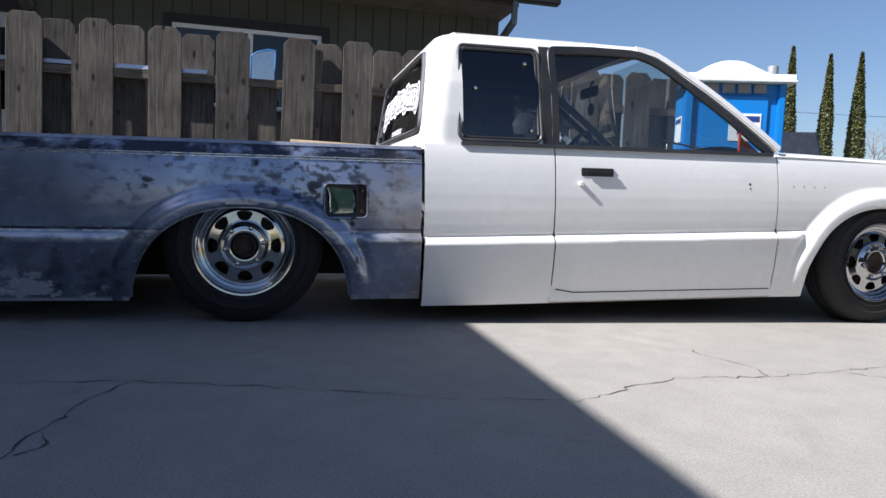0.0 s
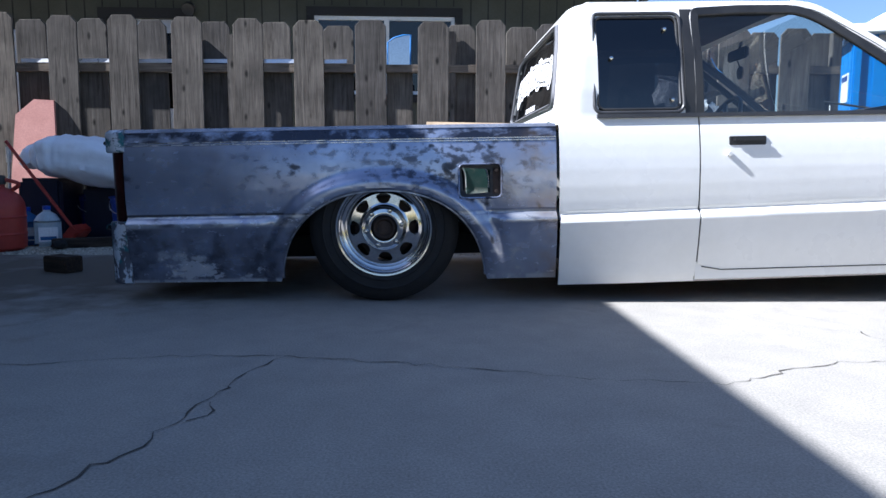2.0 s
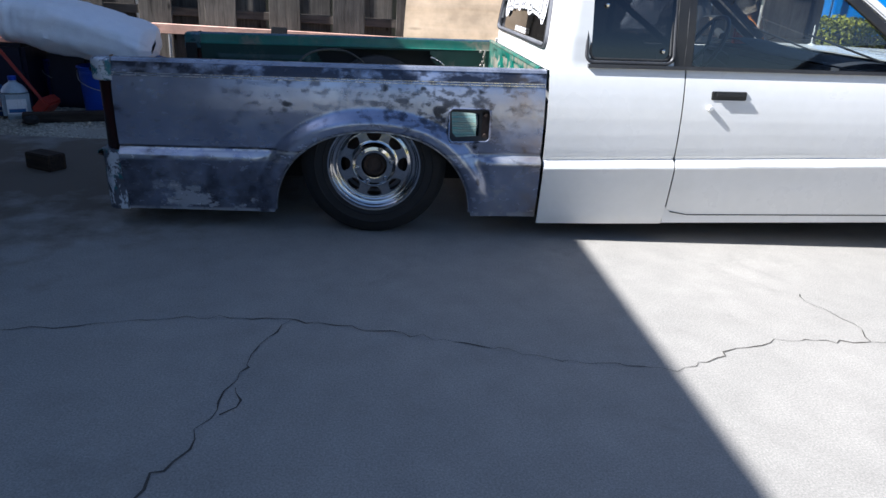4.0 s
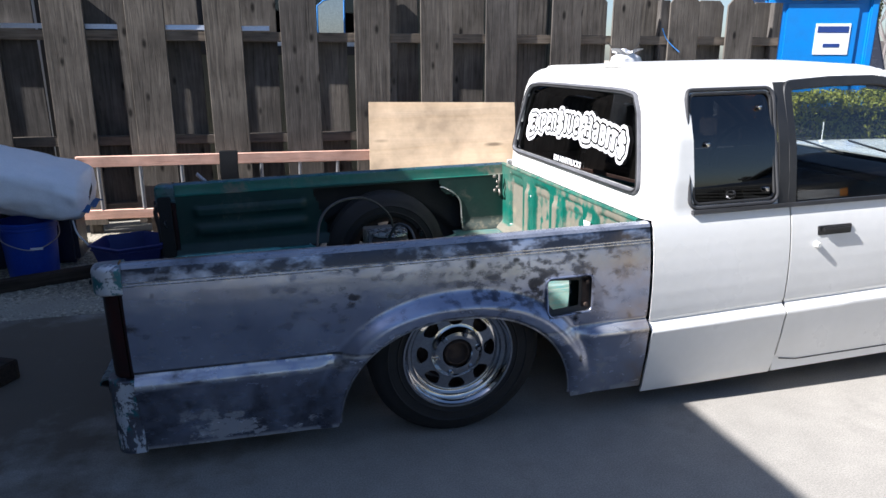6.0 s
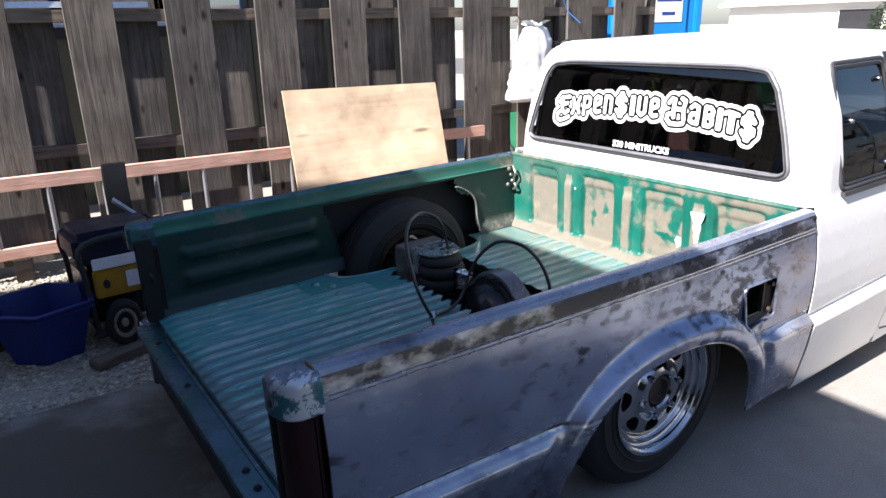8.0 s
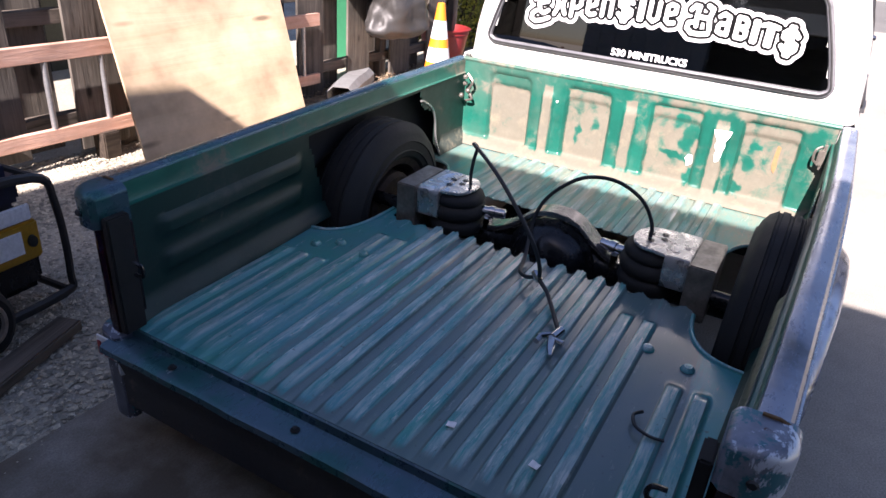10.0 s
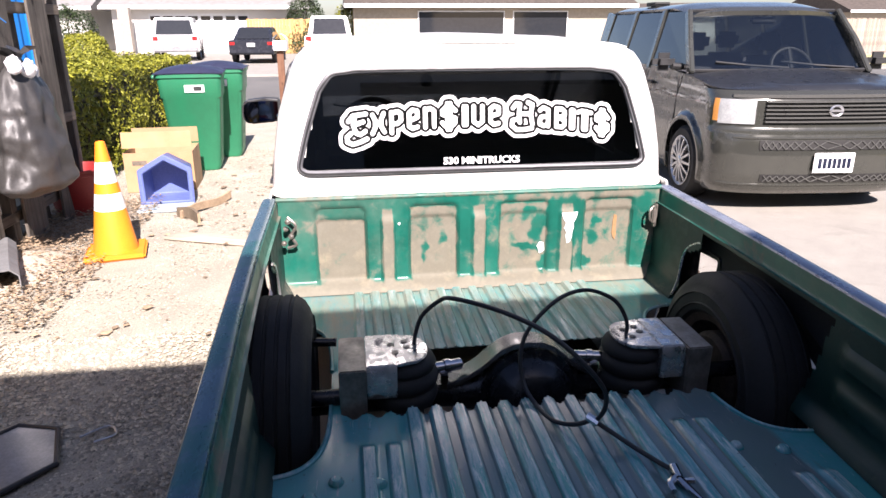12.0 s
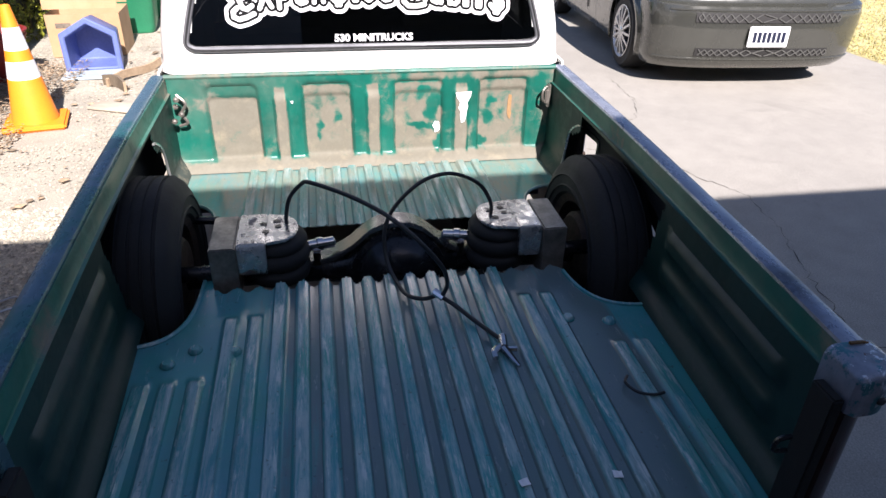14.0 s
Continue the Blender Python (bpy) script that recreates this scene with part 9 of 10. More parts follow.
def wagon():
    """The boxy wagon: its nose is at x = 0 and its tail at x = 3.94 in its own frame."""
    H, R, N = 0.835, 0.34, 3.0
    m = Matrix.Translation((2.78, -2.30, 0.0)) @ Matrix.Rotation(radians(-5), 4, "Z")
    t = thing("parked_wagon", "boxy dark grey-green wagon parked on the driveway", "car", m)
    nose = [(0.15, 0.09), (0.20, 0.03), (0.30, 0.0), (0.36, -0.005), (0.46, -0.015), (0.56, -0.012), (0.615, 0.004), (0.635, 0.045), (0.66, 0.058), (0.86, 0.075), (0.895, 0.10), (0.93, 0.15)]
    belly = [(0.15, -0.03), (0.22, -0.005), (0.34, 0.0), (0.55, 0.012), (0.66, 0.004), (0.80, 0.0), (0.93, -0.02), (1.05, -0.035)]
    axles, arc_r = (0.74, 3.24), 0.345

    def top(x):
        return 0.925 + 0.075 * smoothstep(0.12, 0.95, x) + 0.03 * smoothstep(0.9, 1.4, x)

    def over(x, z):
        return min(math.hypot(x - c, z - 0.30) - arc_r for c in axles)

    def low(x):
        z = 0.17
        for c in axles:
            d = abs(x - c)
            if d < arc_r:
                z = max(z, 0.30 + math.sqrt(arc_r * arc_r - d * d))
        return z

    def shell(s, z, sg):
        """s below 1 runs round the nose, above 1 along the flank."""
        if s < 1:
            a = s * math.pi / 2
            z = min(z, 0.925)
            h = H + table(belly, z)
            x0 = table(nose, z)
            return Vector((x0 + R - R * max(0.0, math.cos(a)) ** (2 / N), sg * h * math.sin(a) ** (2 / N), z))
        x = s - 1 + R
        z = min(max(z, low(x)), top(x))
        o = over(x, z)
        lip = 0.028 * (1 - smoothstep(0.035, 0.065, o))
        x0 = table(nose, min(z, 0.925)) * (1 - smoothstep(R, R + 0.3, x))
        tail = 0.10 * smoothstep(3.5, 3.6, x) ** 3
        return Vector((x + x0, sg * (H + table(belly, z) + lip - tail * 0.3), z))
    bm = bmesh.new()
    ss = [k / 26 for k in range(27)] + [1 + (v - R) for v in steps(R + 0.02, 3.6, 0.02)]
    zs = sorted(set([round(z, 3) for z in steps(0.15, 1.03, 0.022)] + [0.615, 0.625, 0.635, 0.66, 0.86, 0.895, 0.925]))
    for sg in (-1, 1):
        sheet(bm, ss, zs, lambda s, z: shell(s, z, sg))
    bmesh.ops.remove_doubles(bm, verts=bm.verts[:], dist=0.0005)
    body = part("body", bm, M_CARGREY, t)

    def half(x):
        x0 = 0.15
        h = H - 0.02
        return h * max(0.0, 1 - (max(0.0, R - (x - x0)) / R) ** N) ** (1 / N)
    bm = bmesh.new()

    def lid(k, v):
        x = 0.15 + 0.79 * k * k
        return Vector((x, v * half(x), top(x) + 0.032 * (1 - abs(v) ** 3) * smoothstep(0.0, 0.3, k) + 0.010 * (1 - smoothstep(0.5, 0.62, abs(v))) * smoothstep(0.1, 0.35, k)))
    sheet(bm, steps(0, 1, 0.05), steps(-1, 1, 0.04), lid)
    thicken(bm, 0.012)
    part("hood", bm, M_CARHOOD, t, "dark satin hood")
    # greenhouse: roof, pillars, glass
    bm = bmesh.new()

    def roof(u, v):
        x = 1.30 + 2.56 * u
        z = 1.545 + 0.055 * smoothstep(0, 0.18, u) - 0.03 * smoothstep(0.85, 1, u)
        return Vector((x - 0.05 * (1 - v * v) * (1 - u), v * 0.665, z - 0.055 * abs(v) ** 5 - 0.03 * (1 - smoothstep(0, 0.03, u))))
    sheet(bm, [0, 0.01, 0.02, 0.035] + steps(0.06, 1, 0.05), [-1, -0.97, -0.93, -0.88] + steps(-0.8, 0.8, 0.1) + [0.88, 0.93, 0.97, 1], roof)
    thicken(bm, 0.04)
    part("roof", bm, M_CARGREY, t)
    part("roof_rack_box", box(2.6, 2.9, 0.35, 0.55, 1.59, 1.63, 0.02), M_BLACK, t)
    for sg in (-1, 1):
        for pts, w in (([(0.90, sg * 0.775, 1.0), (1.10, sg * 0.735, 1.26), (1.33, sg * 0.672, 1.51)], 0.07), ([(1.86, sg * 0.80, 1.0), (1.90, sg * 0.665, 1.53)], 0.08),
                       ([(2.72, sg * 0.80, 1.0), (2.72, sg * 0.665, 1.53)], 0.09), ([(3.72, sg * 0.78, 1.0), (3.66, sg * 0.66, 1.53)], 0.3)):
            bm = bmesh.new()
            bar(bm, pts, w, 0.045, (0, sg, 0.15))
            bmesh.ops.bevel(bm, geom=bm.edges[:], offset=0.008, segments=2, affect="EDGES")
            part("pillar", bm, M_CARGREY, t)
        for a in ([(0.98, 0.79, 1.03), (1.84, 0.80, 1.03), (1.88, 0.672, 1.51), (1.36, 0.675, 1.51)], [(1.92, 0.80, 1.03), (2.70, 0.80, 1.03), (2.70, 0.672, 1.51), (1.94, 0.672, 1.51)],
                  [(2.76, 0.80, 1.03), (3.62, 0.79, 1.03), (3.58, 0.668, 1.51), (2.76, 0.672, 1.51)]):
            bm = bmesh.new()
            bm.faces.new([bm.verts.new((x, sg * y, z)) for x, y, z in a])
            thicken(bm, 0.004)
            part("side_window", bm, M_WAGONGLASS, t, "dark side window").visible_shadow = False
        bm = bmesh.new()
        a, b = sorted((sg * 0.855, sg * 1.05))
        bx(bm, 1.02, 1.14, a, b, 1.02, 1.17, 0.05, seg=4)
        tube(bm, [(1.10, sg * 0.78, 1.05), (1.08, sg * 0.88, 1.06)], 0.03, 8)
        part("door_mirror", bm, M_BLACK, t, "black door mirror")
        bm = bmesh.new()
        c = -0.32 if sg < 0 else 0.25
        bar(bm, [(0.90, c - 0.32, 1.045), (0.925, c, 1.065), (0.95, c + 0.30, 1.095)], 0.014, 0.016, (-0.75, 0, 0.65))
        part("wiper", bm, M_BLACK, t)
        # headlight with its amber corner
        bm = bmesh.new()

        def lens(u, z):
            a = (0.36 + 0.50 * u) * math.pi / 2
            p = shell(min(0.999, a / (math.pi / 2)), z, sg)
            return p + Vector((-0.010, sg * 0.006, 0))
        sheet(bm, steps(0.05, 0.83, 0.065), steps(0.685, 0.865, 0.03), lens)
        thicken(bm, 0.02)
        hl = part("headlight", bm, M_LAMP, t, "clear headlight")
        bm = bmesh.new()
        sheet(bm, steps(0.83, 1.0, 0.05), steps(0.70, 0.865, 0.03), lens)
        thicken(bm, 0.02)
        part("turn_lens", bm, M_AMBER, hl)
        # door cut line and handle
        for xd in (1.02, 1.88, 2.74):
            bm = bmesh.new()
            bar(bm, [(xd, sg * (H + 0.006), 0.30), (xd, sg * (H + 0.010), 0.60), (xd, sg * (H - 0.012), 0.98)], 0.012, 0.006, (0, sg, 0))
            part("door_gap", bm, M_BLACK, body)
        for xd in (1.70, 2.58):
            a, b = sorted((sg * (H - 0.01), sg * (H + 0.03)))
            part("door_handle", box(xd - 0.08, xd + 0.08, a, b, 0.87, 0.90, 0.01), M_BLACK, body)
    bm = bmesh.new()
    sheet(bm, steps(0, 1, 0.1), steps(-1, 1, 0.1), lambda u, v: Vector((0.93 + 0.41 * u - 0.05 * (1 - v * v), v * (0.735 - 0.085 * u), 1.035 + 0.475 * u)))
    thicken(bm, 0.005)
    part("windscreen", bm, M_WAGONGLASS2, t, "windscreen with the dark cabin behind").visible_shadow = False
    bm = bmesh.new()
    tube(bm, [(0.92 - 0.05 * (1 - v * v), v * 0.745, 1.028) for v in steps(-1, 1, 0.1)], 0.014, 6)
    tube(bm, [(1.345 - 0.05 * (1 - v * v), v * 0.655, 1.515) for v in steps(-1, 1, 0.1)], 0.014, 6)
    part("windscreen_seal", bm, M_BLACK, t)
    part("tailgate", box(3.60, 3.86, -0.80, 0.80, 0.35, 1.03, 0.05), M_CARGREY, t)
    bm = bmesh.new()
    bar(bm, [(3.78, 0, 1.02), (3.70, 0, 1.28)], 0.01, 0.01, (1, 0, 0))
    part("rear_wiper", bm, M_BLACK, t)
    bm = bmesh.new()
    bm.faces.new([bm.verts.new(p) for p in ((3.80, -0.74, 1.04), (3.80, 0.74, 1.04), (3.74, 0.64, 1.52), (3.74, -0.64, 1.52))])
    thicken(bm, 0.004)
    part("rear_window", bm, M_WAGONGLASS2, t).visible_shadow = False
    part("floor_pan", box(0.35, 3.65, -0.62, 0.62, 0.20, 0.30, 0.02), M_DARK, t)
    part("engine_bay", box(0.14, 0.85, -0.42, 0.42, 0.28, 0.86, 0.02), M_DARK, t)
    # cabin
    bm = bmesh.new()
    sheet(bm, steps(0.92, 1.30, 0.05), steps(-0.74, 0.74, 0.1), lambda x, y: Vector((x, y, 0.99 + 0.02 * math.sin((x - 0.92) * 6))))
    thicken(bm, 0.12)
    part("dashboard", bm, M_INTERIOR, t)
    for y in (-0.36, 0.36):
        for x, nm in ((1.72, "front_seat"), (2.62, "rear_seat")):
            st = part(nm, box(x, x + 0.16, y - 0.24, y + 0.24, 0.5, 1.13, 0.06, Matrix.Translation((x, 0, 0.5)) @ Matrix.Rotation(radians(8), 4, "Y") @ Matrix.Translation((-x, 0, -0.5))), M_INTERIOR, t)
            part("headrest", box(x + 0.10, x + 0.19, y - 0.13, y + 0.13, 1.16, 1.33, 0.04), M_INTERIOR, st)
            part("cushion", box(x - 0.45, x + 0.04, y - 0.25, y + 0.25, 0.42, 0.60, 0.05), M_INTERIOR, st)
    bm = bmesh.new()
    ring = [(0.19 * math.cos(a), 0.19 * math.sin(a), 0) for a in [2 * math.pi * k / 28 for k in range(28)]]
    mw = Matrix.Translation((1.38, -0.36, 1.02)) @ Matrix.Rotation(radians(-62), 4, "Y")
    tube(bm, [mw @ Vector(p) for p in ring], 0.016, 8, closed=True)
    tube(bm, [mw @ Vector((-0.19, 0, 0)), mw @ Vector((0.19, 0, 0))], 0.02, 8)
    part("steering_wheel", bm, M_BLACK, t)
    part("inside_mirror", box(1.30, 1.34, -0.12, 0.12, 1.40, 1.46, 0.02), M_BLACK, t)
    # grille
    bm = bmesh.new()
    sheet(bm, steps(-0.30, 0.30, 0.05), [0.69, 0.87], lambda a, z: shell(abs(a), z, 1 if a > 0 else -1) + Vector((-0.004, 0, 0)))
    thicken(bm, 0.008)
    gr = part("grille", bm, M_TRIM_DARK, t)
    for k in range(6):
        bm = bmesh.new()
        z = 0.705 + k * 0.029
        bar(bm, [shell(abs(a), z, 1 if a > 0 else -1) + Vector((-0.016, 0, 0)) for a in steps(-0.32, 0.32, 0.04)], 0.011, 0.02, (1, 0, 0))
        part("grille_bar", bm, M_GRILLEBAR, gr)
    bm = bmesh.new()
    bar(bm, [shell(abs(a), 0.888, 1 if a > 0 else -1) + Vector((-0.012, 0, 0)) for a in steps(-0.62, 0.62, 0.04)], 0.024, 0.016, (1, 0, 0))
    part("nose_strip", bm, M_GRILLEBAR, t, "dull silver strip above the grille")
    bm = bmesh.new()
    lathe(bm, [(0.036, 0.0), (0.048, 0.008), (0.056, 0.0)], 28, Matrix.Translation((0.035, 0, 0.785)) @ Matrix.Rotation(radians(-90), 4, "Y") @ Matrix.Diagonal((0.8, 1, 1, 1)))
    bx(bm, 0.024, 0.034, -0.05, 0.05, 0.777, 0.793, 0.002)
    part("badge", bm, M_ALLOY, t, "round silver badge")

    def intake(z0, z1, w):
        bm = bmesh.new()
        sheet(bm, steps(-w, w, 0.05), steps(z0, z1, (z1 - z0) / 2), lambda a, z: shell(abs(a), z, 1 if a > 0 else -1) + Vector((-0.006, 0, 0)))
        thicken(bm, 0.008)
        up = part("intake", bm, M_TRIM_DARK, t, "black honeycomb intake")
        bm = bmesh.new()
        a = -w + 0.01
        flip_ = 0
        while a < w - 0.015:
            for q0, q1 in ((z0 + 0.008, z1 - 0.008),) if z1 - z0 < 0.03 else ((z0 + 0.006, (z0 + z1) / 2), ((z0 + z1) / 2, z1 - 0.006)):
                d = 0.010 if (flip_ + (q0 > z0 + 0.01)) % 2 else -0.010
                pa = shell(abs(a - d), q0, 1 if a - d > 0 else -1) + Vector((-0.010, 0, 0))
                pb = shell(abs(a + d), q1, 1 if a + d > 0 else -1) + Vector((-0.010, 0, 0))
                bar(bm, [pa, pb], 0.007, 0.006, (1, 0, 0))
            flip_ += 1
            a += 0.022
        part("honeycomb", bm, M_GRILLEBAR, up)
    intake(0.505, 0.575, 0.36)
    intake(0.255, 0.315, 0.33)
    for z, w in ((0.590, 0.60), (0.235, 0.75)):
        bm = bmesh.new()
        tube(bm, [shell(abs(a), z, 1 if a > 0 else -1) + Vector((-0.002, 0, 0)) for a in steps(-w, w, 0.04)], 0.008, 6)
        part("bumper_crease", bm, M_CARGREY, body)
    pl = part("number_plate", box(-0.040, -0.030, -0.155, 0.155, 0.335, 0.485, 0.004), M_DECAL, t, "white number plate with dark bars")
    for k in range(7):
        part("plate_bar", box(-0.0435, -0.0405, -0.125 + k * 0.037, -0.10 + k * 0.037, 0.37, 0.445), M_NAVYDARK, pl)
    for cx in axles:
        for sg in (-1, 1):
            w = new("wheel")
            w.parent = t
            r, ww = 0.298, 0.092
            w.matrix_basis = Matrix.Translation((cx, sg * (H - 0.075), r)) @ Matrix.Rotation(radians(-90 * sg), 4, "X")
            bm = bmesh.new()
            lathe(bm, [(0.18, -ww), (r * 0.9, -ww - 0.004), (r * 0.98, -ww + 0.02), (r, -0.05), (r, 0.05), (r * 0.98, ww - 0.02), (r * 0.9, ww + 0.004), (0.205, ww)], 48)
            part("tyre", bm, M_RUBBER, w)
            bm = bmesh.new()
            lathe(bm, [(0.206, ww - 0.004), (0.210, ww + 0.006), (0.200, ww + 0.006), (0.190, ww - 0.012), (0.186, 0.0), (0.0, 0.0)], 48)
            rim = part("rim", bm, M_TRIM_DARK, w)
            bm = bmesh.new()
            lathe(bm, [(0.196, ww - 0.006), (0.211, ww + 0.008), (0.203, ww + 0.010), (0.186, ww - 0.006)], 48)
            part("rim_ring", bm, M_ALLOY, rim)
            for k in range(14):
                bm = bmesh.new()
                bar(bm, [(0.03, 0, ww + 0.006), (0.12, 0, ww + 0.006), (0.192, 0, ww - 0.002)], 0.019, 0.02, (0, 0, 1))
                for v in bm.verts:
                    v.co = Matrix.Rotation(2 * math.pi * k / 14, 3, "Z") @ v.co
                part("spoke", bm, M_ALLOY, rim)
            bm = bmesh.new()
            lathe(bm, [(0, ww + 0.022), (0.035, ww + 0.02), (0.05, ww + 0.008), (0.05, ww - 0.01)], 20)
            part("hub_cap", bm, M_ALLOY, rim)
            bm = bmesh.new()
            a, b = sorted((sg * (H - 0.25), sg * (H - 0.19)))
            bx(bm, cx - 0.36, cx + 0.36, a, b, 0.2, 0.75, 0.01)
            part("wheel_well", bm, M_DARK, t)


M_WAGONGLASS = glass("wagon_side_glass", (0.10, 0.11, 0.12), 0.10)
M_WAGONGLASS2 = glass("wagon_clear_glass", (0.62, 0.66, 0.66), 0.11)
M_CARHOOD = plain("satin_dark_hood", (0.030, 0.032, 0.038), (0.024, 0.026, 0.031), rough=0.33, metal=0.3, relief=0.0, coat=0.3, grainy=0.05)
M_GRILLEBAR = plain("dull_grille_silver", (0.16, 0.16, 0.15), (0.12, 0.12, 0.115), rough=0.35, metal=0.5, relief=0.0)
wagon()


def far_car(name, label, x, y, turn, paint, L, W, H, kind):
    half = W / 2
    if kind == "suv":
        prof = [(0.0, 0.35), (0.02, 1.0), (L * 0.30, 1.08), (L, 1.08), (L, 0.4)]
        tall = [(L * 0.25, 1.05, half * 0.95), (L * 0.40, H, half * 0.8), (L * 0.96, H, half * 0.8), (L * 0.99, 1.05, half * 0.95)]
        gl = [("side", [(L * 0.34, 1.12, half * 0.955), (L * 0.94, 1.12, half * 0.955), (L * 0.92, H - 0.12, half * 0.835), (L * 0.43, H - 0.12, half * 0.835)]),
              ("rear", [(L * 0.9955, -half * 0.8, 1.12), (L * 0.9955, half * 0.8, 1.12), (L * 0.972, half * 0.7, H - 0.1), (L * 0.972, -half * 0.7, H - 0.1)])]
    elif kind == "sedan":
        prof = [(0.0, 0.3), (0.0, 0.7), (L * 0.28, 0.85), (L * 0.82, 0.92), (L, 0.9), (L, 0.35)]
        tall = [(L * 0.27, 0.84, half * 0.93), (L * 0.42, H, half * 0.72), (L * 0.70, H, half * 0.72), (L * 0.88, 0.9, half * 0.9)]
        gl = [("side", [(L * 0.34, 0.93, half * 0.90), (L * 0.80, 0.94, half * 0.89), (L * 0.70, H - 0.07, half * 0.765), (L * 0.44, H - 0.07, half * 0.765)]),
              ("rear", [(L * 0.868, -half * 0.75, 0.96), (L * 0.868, half * 0.75, 0.96), (L * 0.722, half * 0.62, H - 0.05), (L * 0.722, -half * 0.62, H - 0.05)])]
    else:
        prof = [(0.0, 0.4), (0.0, 1.0), (L * 0.28, 1.08), (L, 1.06), (L, 0.5)]
        tall = [(L * 0.25, 1.05, half * 0.95), (L * 0.36, H, half * 0.78), (L * 0.55, H, half * 0.78), (L * 0.60, 1.05, half * 0.95)]
        gl = [("side", [(L * 0.31, 1.1, half * 0.95), (L * 0.57, 1.1, half * 0.95), (L * 0.54, H - 0.12, half * 0.82), (L * 0.38, H - 0.12, half * 0.82)]),
              ("rear", [(L * 0.598, -half * 0.75, 1.1), (L * 0.598, half * 0.75, 1.1), (L * 0.562, half * 0.65, H - 0.1), (L * 0.562, -half * 0.65, H - 0.1)])]
    m = Matrix.Translation((x, y, 0.02)) @ Matrix.Rotation(radians(turn), 4, "Z")
    t = car(name, label, m, prof[::-1], (L * 0.18, L * 0.80), half, gl, paint, tall, 0.36, detail=False)
    for s in (-1, 1):
        a, b = sorted((s * half * 0.72, s * half * 0.95))
        part("tail_light", box(L - 0.03, L + 0.012, a, b, 0.72 if kind == "sedan" else 0.85, 0.84 if kind == "sedan" else 1.03, 0.01), M_REDLENS, t)
    part("rear_bumper", box(L - 0.06, L + 0.06, -half * 0.96, half * 0.96, 0.40, 0.58, 0.03), paint if kind == "sedan" else M_PGREY, t)
    pl = part("plate", box(L + 0.061, L + 0.068, -0.15, 0.15, 0.60 if kind != "sedan" else 0.66, 0.74 if kind != "sedan" else 0.8), M_DECAL, t)
    return t


M_REDLENS = plain("red_lens", (0.4, 0.02, 0.02), rough=0.25)
# noses point away from the truck, towards the houses across the street
far_car("parked_suv", "white sport utility car on a driveway across the street", 34.6, 9.0, 180 + 8, M_CARWHITE, 4.6, 1.9, 1.8, "suv")
far_car("parked_sedan", "black sedan on a driveway across the street", 31.5, 4.7, 180 - 2, M_CARBLACK, 4.4, 1.75, 1.4, "sedan")
far_car("parked_pickup", "white pickup on a driveway across the street", 32.5, 1.8, 180, M_CARWHITE, 5.3, 1.95, 1.85, "pickup")


# ---- houses across the street ----
M_STUCCO = plain("pale_stucco", (0.72, 0.70, 0.66), (0.66, 0.64, 0.6), rough=0.9, scale=1, relief=0.2, grainy=0.05)
M_GREYROOF = plain("grey_shingles", (0.26, 0.25, 0.24), (0.2, 0.19, 0.18), rough=0.9, scale=3, fine=25, relief=0.4)
M_BRICK = plain("grey_brick", (0.38, 0.33, 0.28), (0.3, 0.26, 0.22), rough=0.9, scale=8, fine=30, relief=0.5)
M_FARWOOD = wood("new_fence_wood", (0.55, 0.33, 0.13), (0.62, 0.40, 0.18), (0.45, 0.26, 0.1), along="z", jitter=False)
M_FARGREY = wood("far_grey_fence_wood", (0.33, 0.28, 0.23), (0.42, 0.36, 0.30), (0.22, 0.18, 0.15), along="z", jitter=False)
M_TANROOM = plain("tan_paint", (0.42, 0.36, 0.28), rough=0.9)


def far_house(name, label, x, y0, y1, depth, wall, roof, garage=None, windows_=(), pillar=None):
    t = thing(name, label, "house", kind="structure")
    part("wall", box(x, x + depth, y0, y1, 0.0, 2.65), wall, t)
    bm = bmesh.new()
    prism(bm, [(x - 0.6, 2.45), (x - 0.6, 2.62), (x + depth / 2, 4.4), (x + depth + 0.6, 2.62), (x + depth + 0.6, 2.45)], (y1 - y0) + 1.0, Matrix.Translation((0, y1 + 0.5, 0)) @ Matrix.Rotation(radians(90), 4, "X"))
    part("roof", bm, roof, t)
    part("fascia", box(x - 0.66, x - 0.61, y0 - 0.5, y1 + 0.5, 2.42, 2.62), M_WHITE_VINYL, t)
    if garage:
        a, b = garage
        g = part("garage_door", box(x - 0.03, x + 0.0, a, b, 0.0, 2.2, 0.005), M_WHITE_VINYL, t, "white panelled garage door")
        n = 8
        for i in range(n):
            u = a + (b - a) * (i + 0.12) / n
            v = a + (b - a) * (i + 0.88) / n
            part("door_light", box(x - 0.036, x - 0.031, u, v, 1.80, 2.05), M_CARGLASS, g)
            for zz in (0.15, 0.68, 1.21):
                part("panel", box(x - 0.045, x - 0.031, u, v, zz, zz + 0.42, 0.005), M_WHITE_VINYL, g)
    for a, b, z0, z1 in windows_:
        w = part("window", box(x - 0.05, x - 0.001, a - 0.06, b + 0.06, z0 - 0.06, z1 + 0.06, 0.005), M_WHITE_VINYL, t)
        part("pane", box(x - 0.056, x - 0.051, a, b, z0, z1), M_CARGLASS, w)
    if pillar:
        part("brick_pillar", box(x - 1.4, x - 0.9, pillar - 0.3, pillar + 0.3, 0.0, 2.5), M_BRICK, t)
    return t


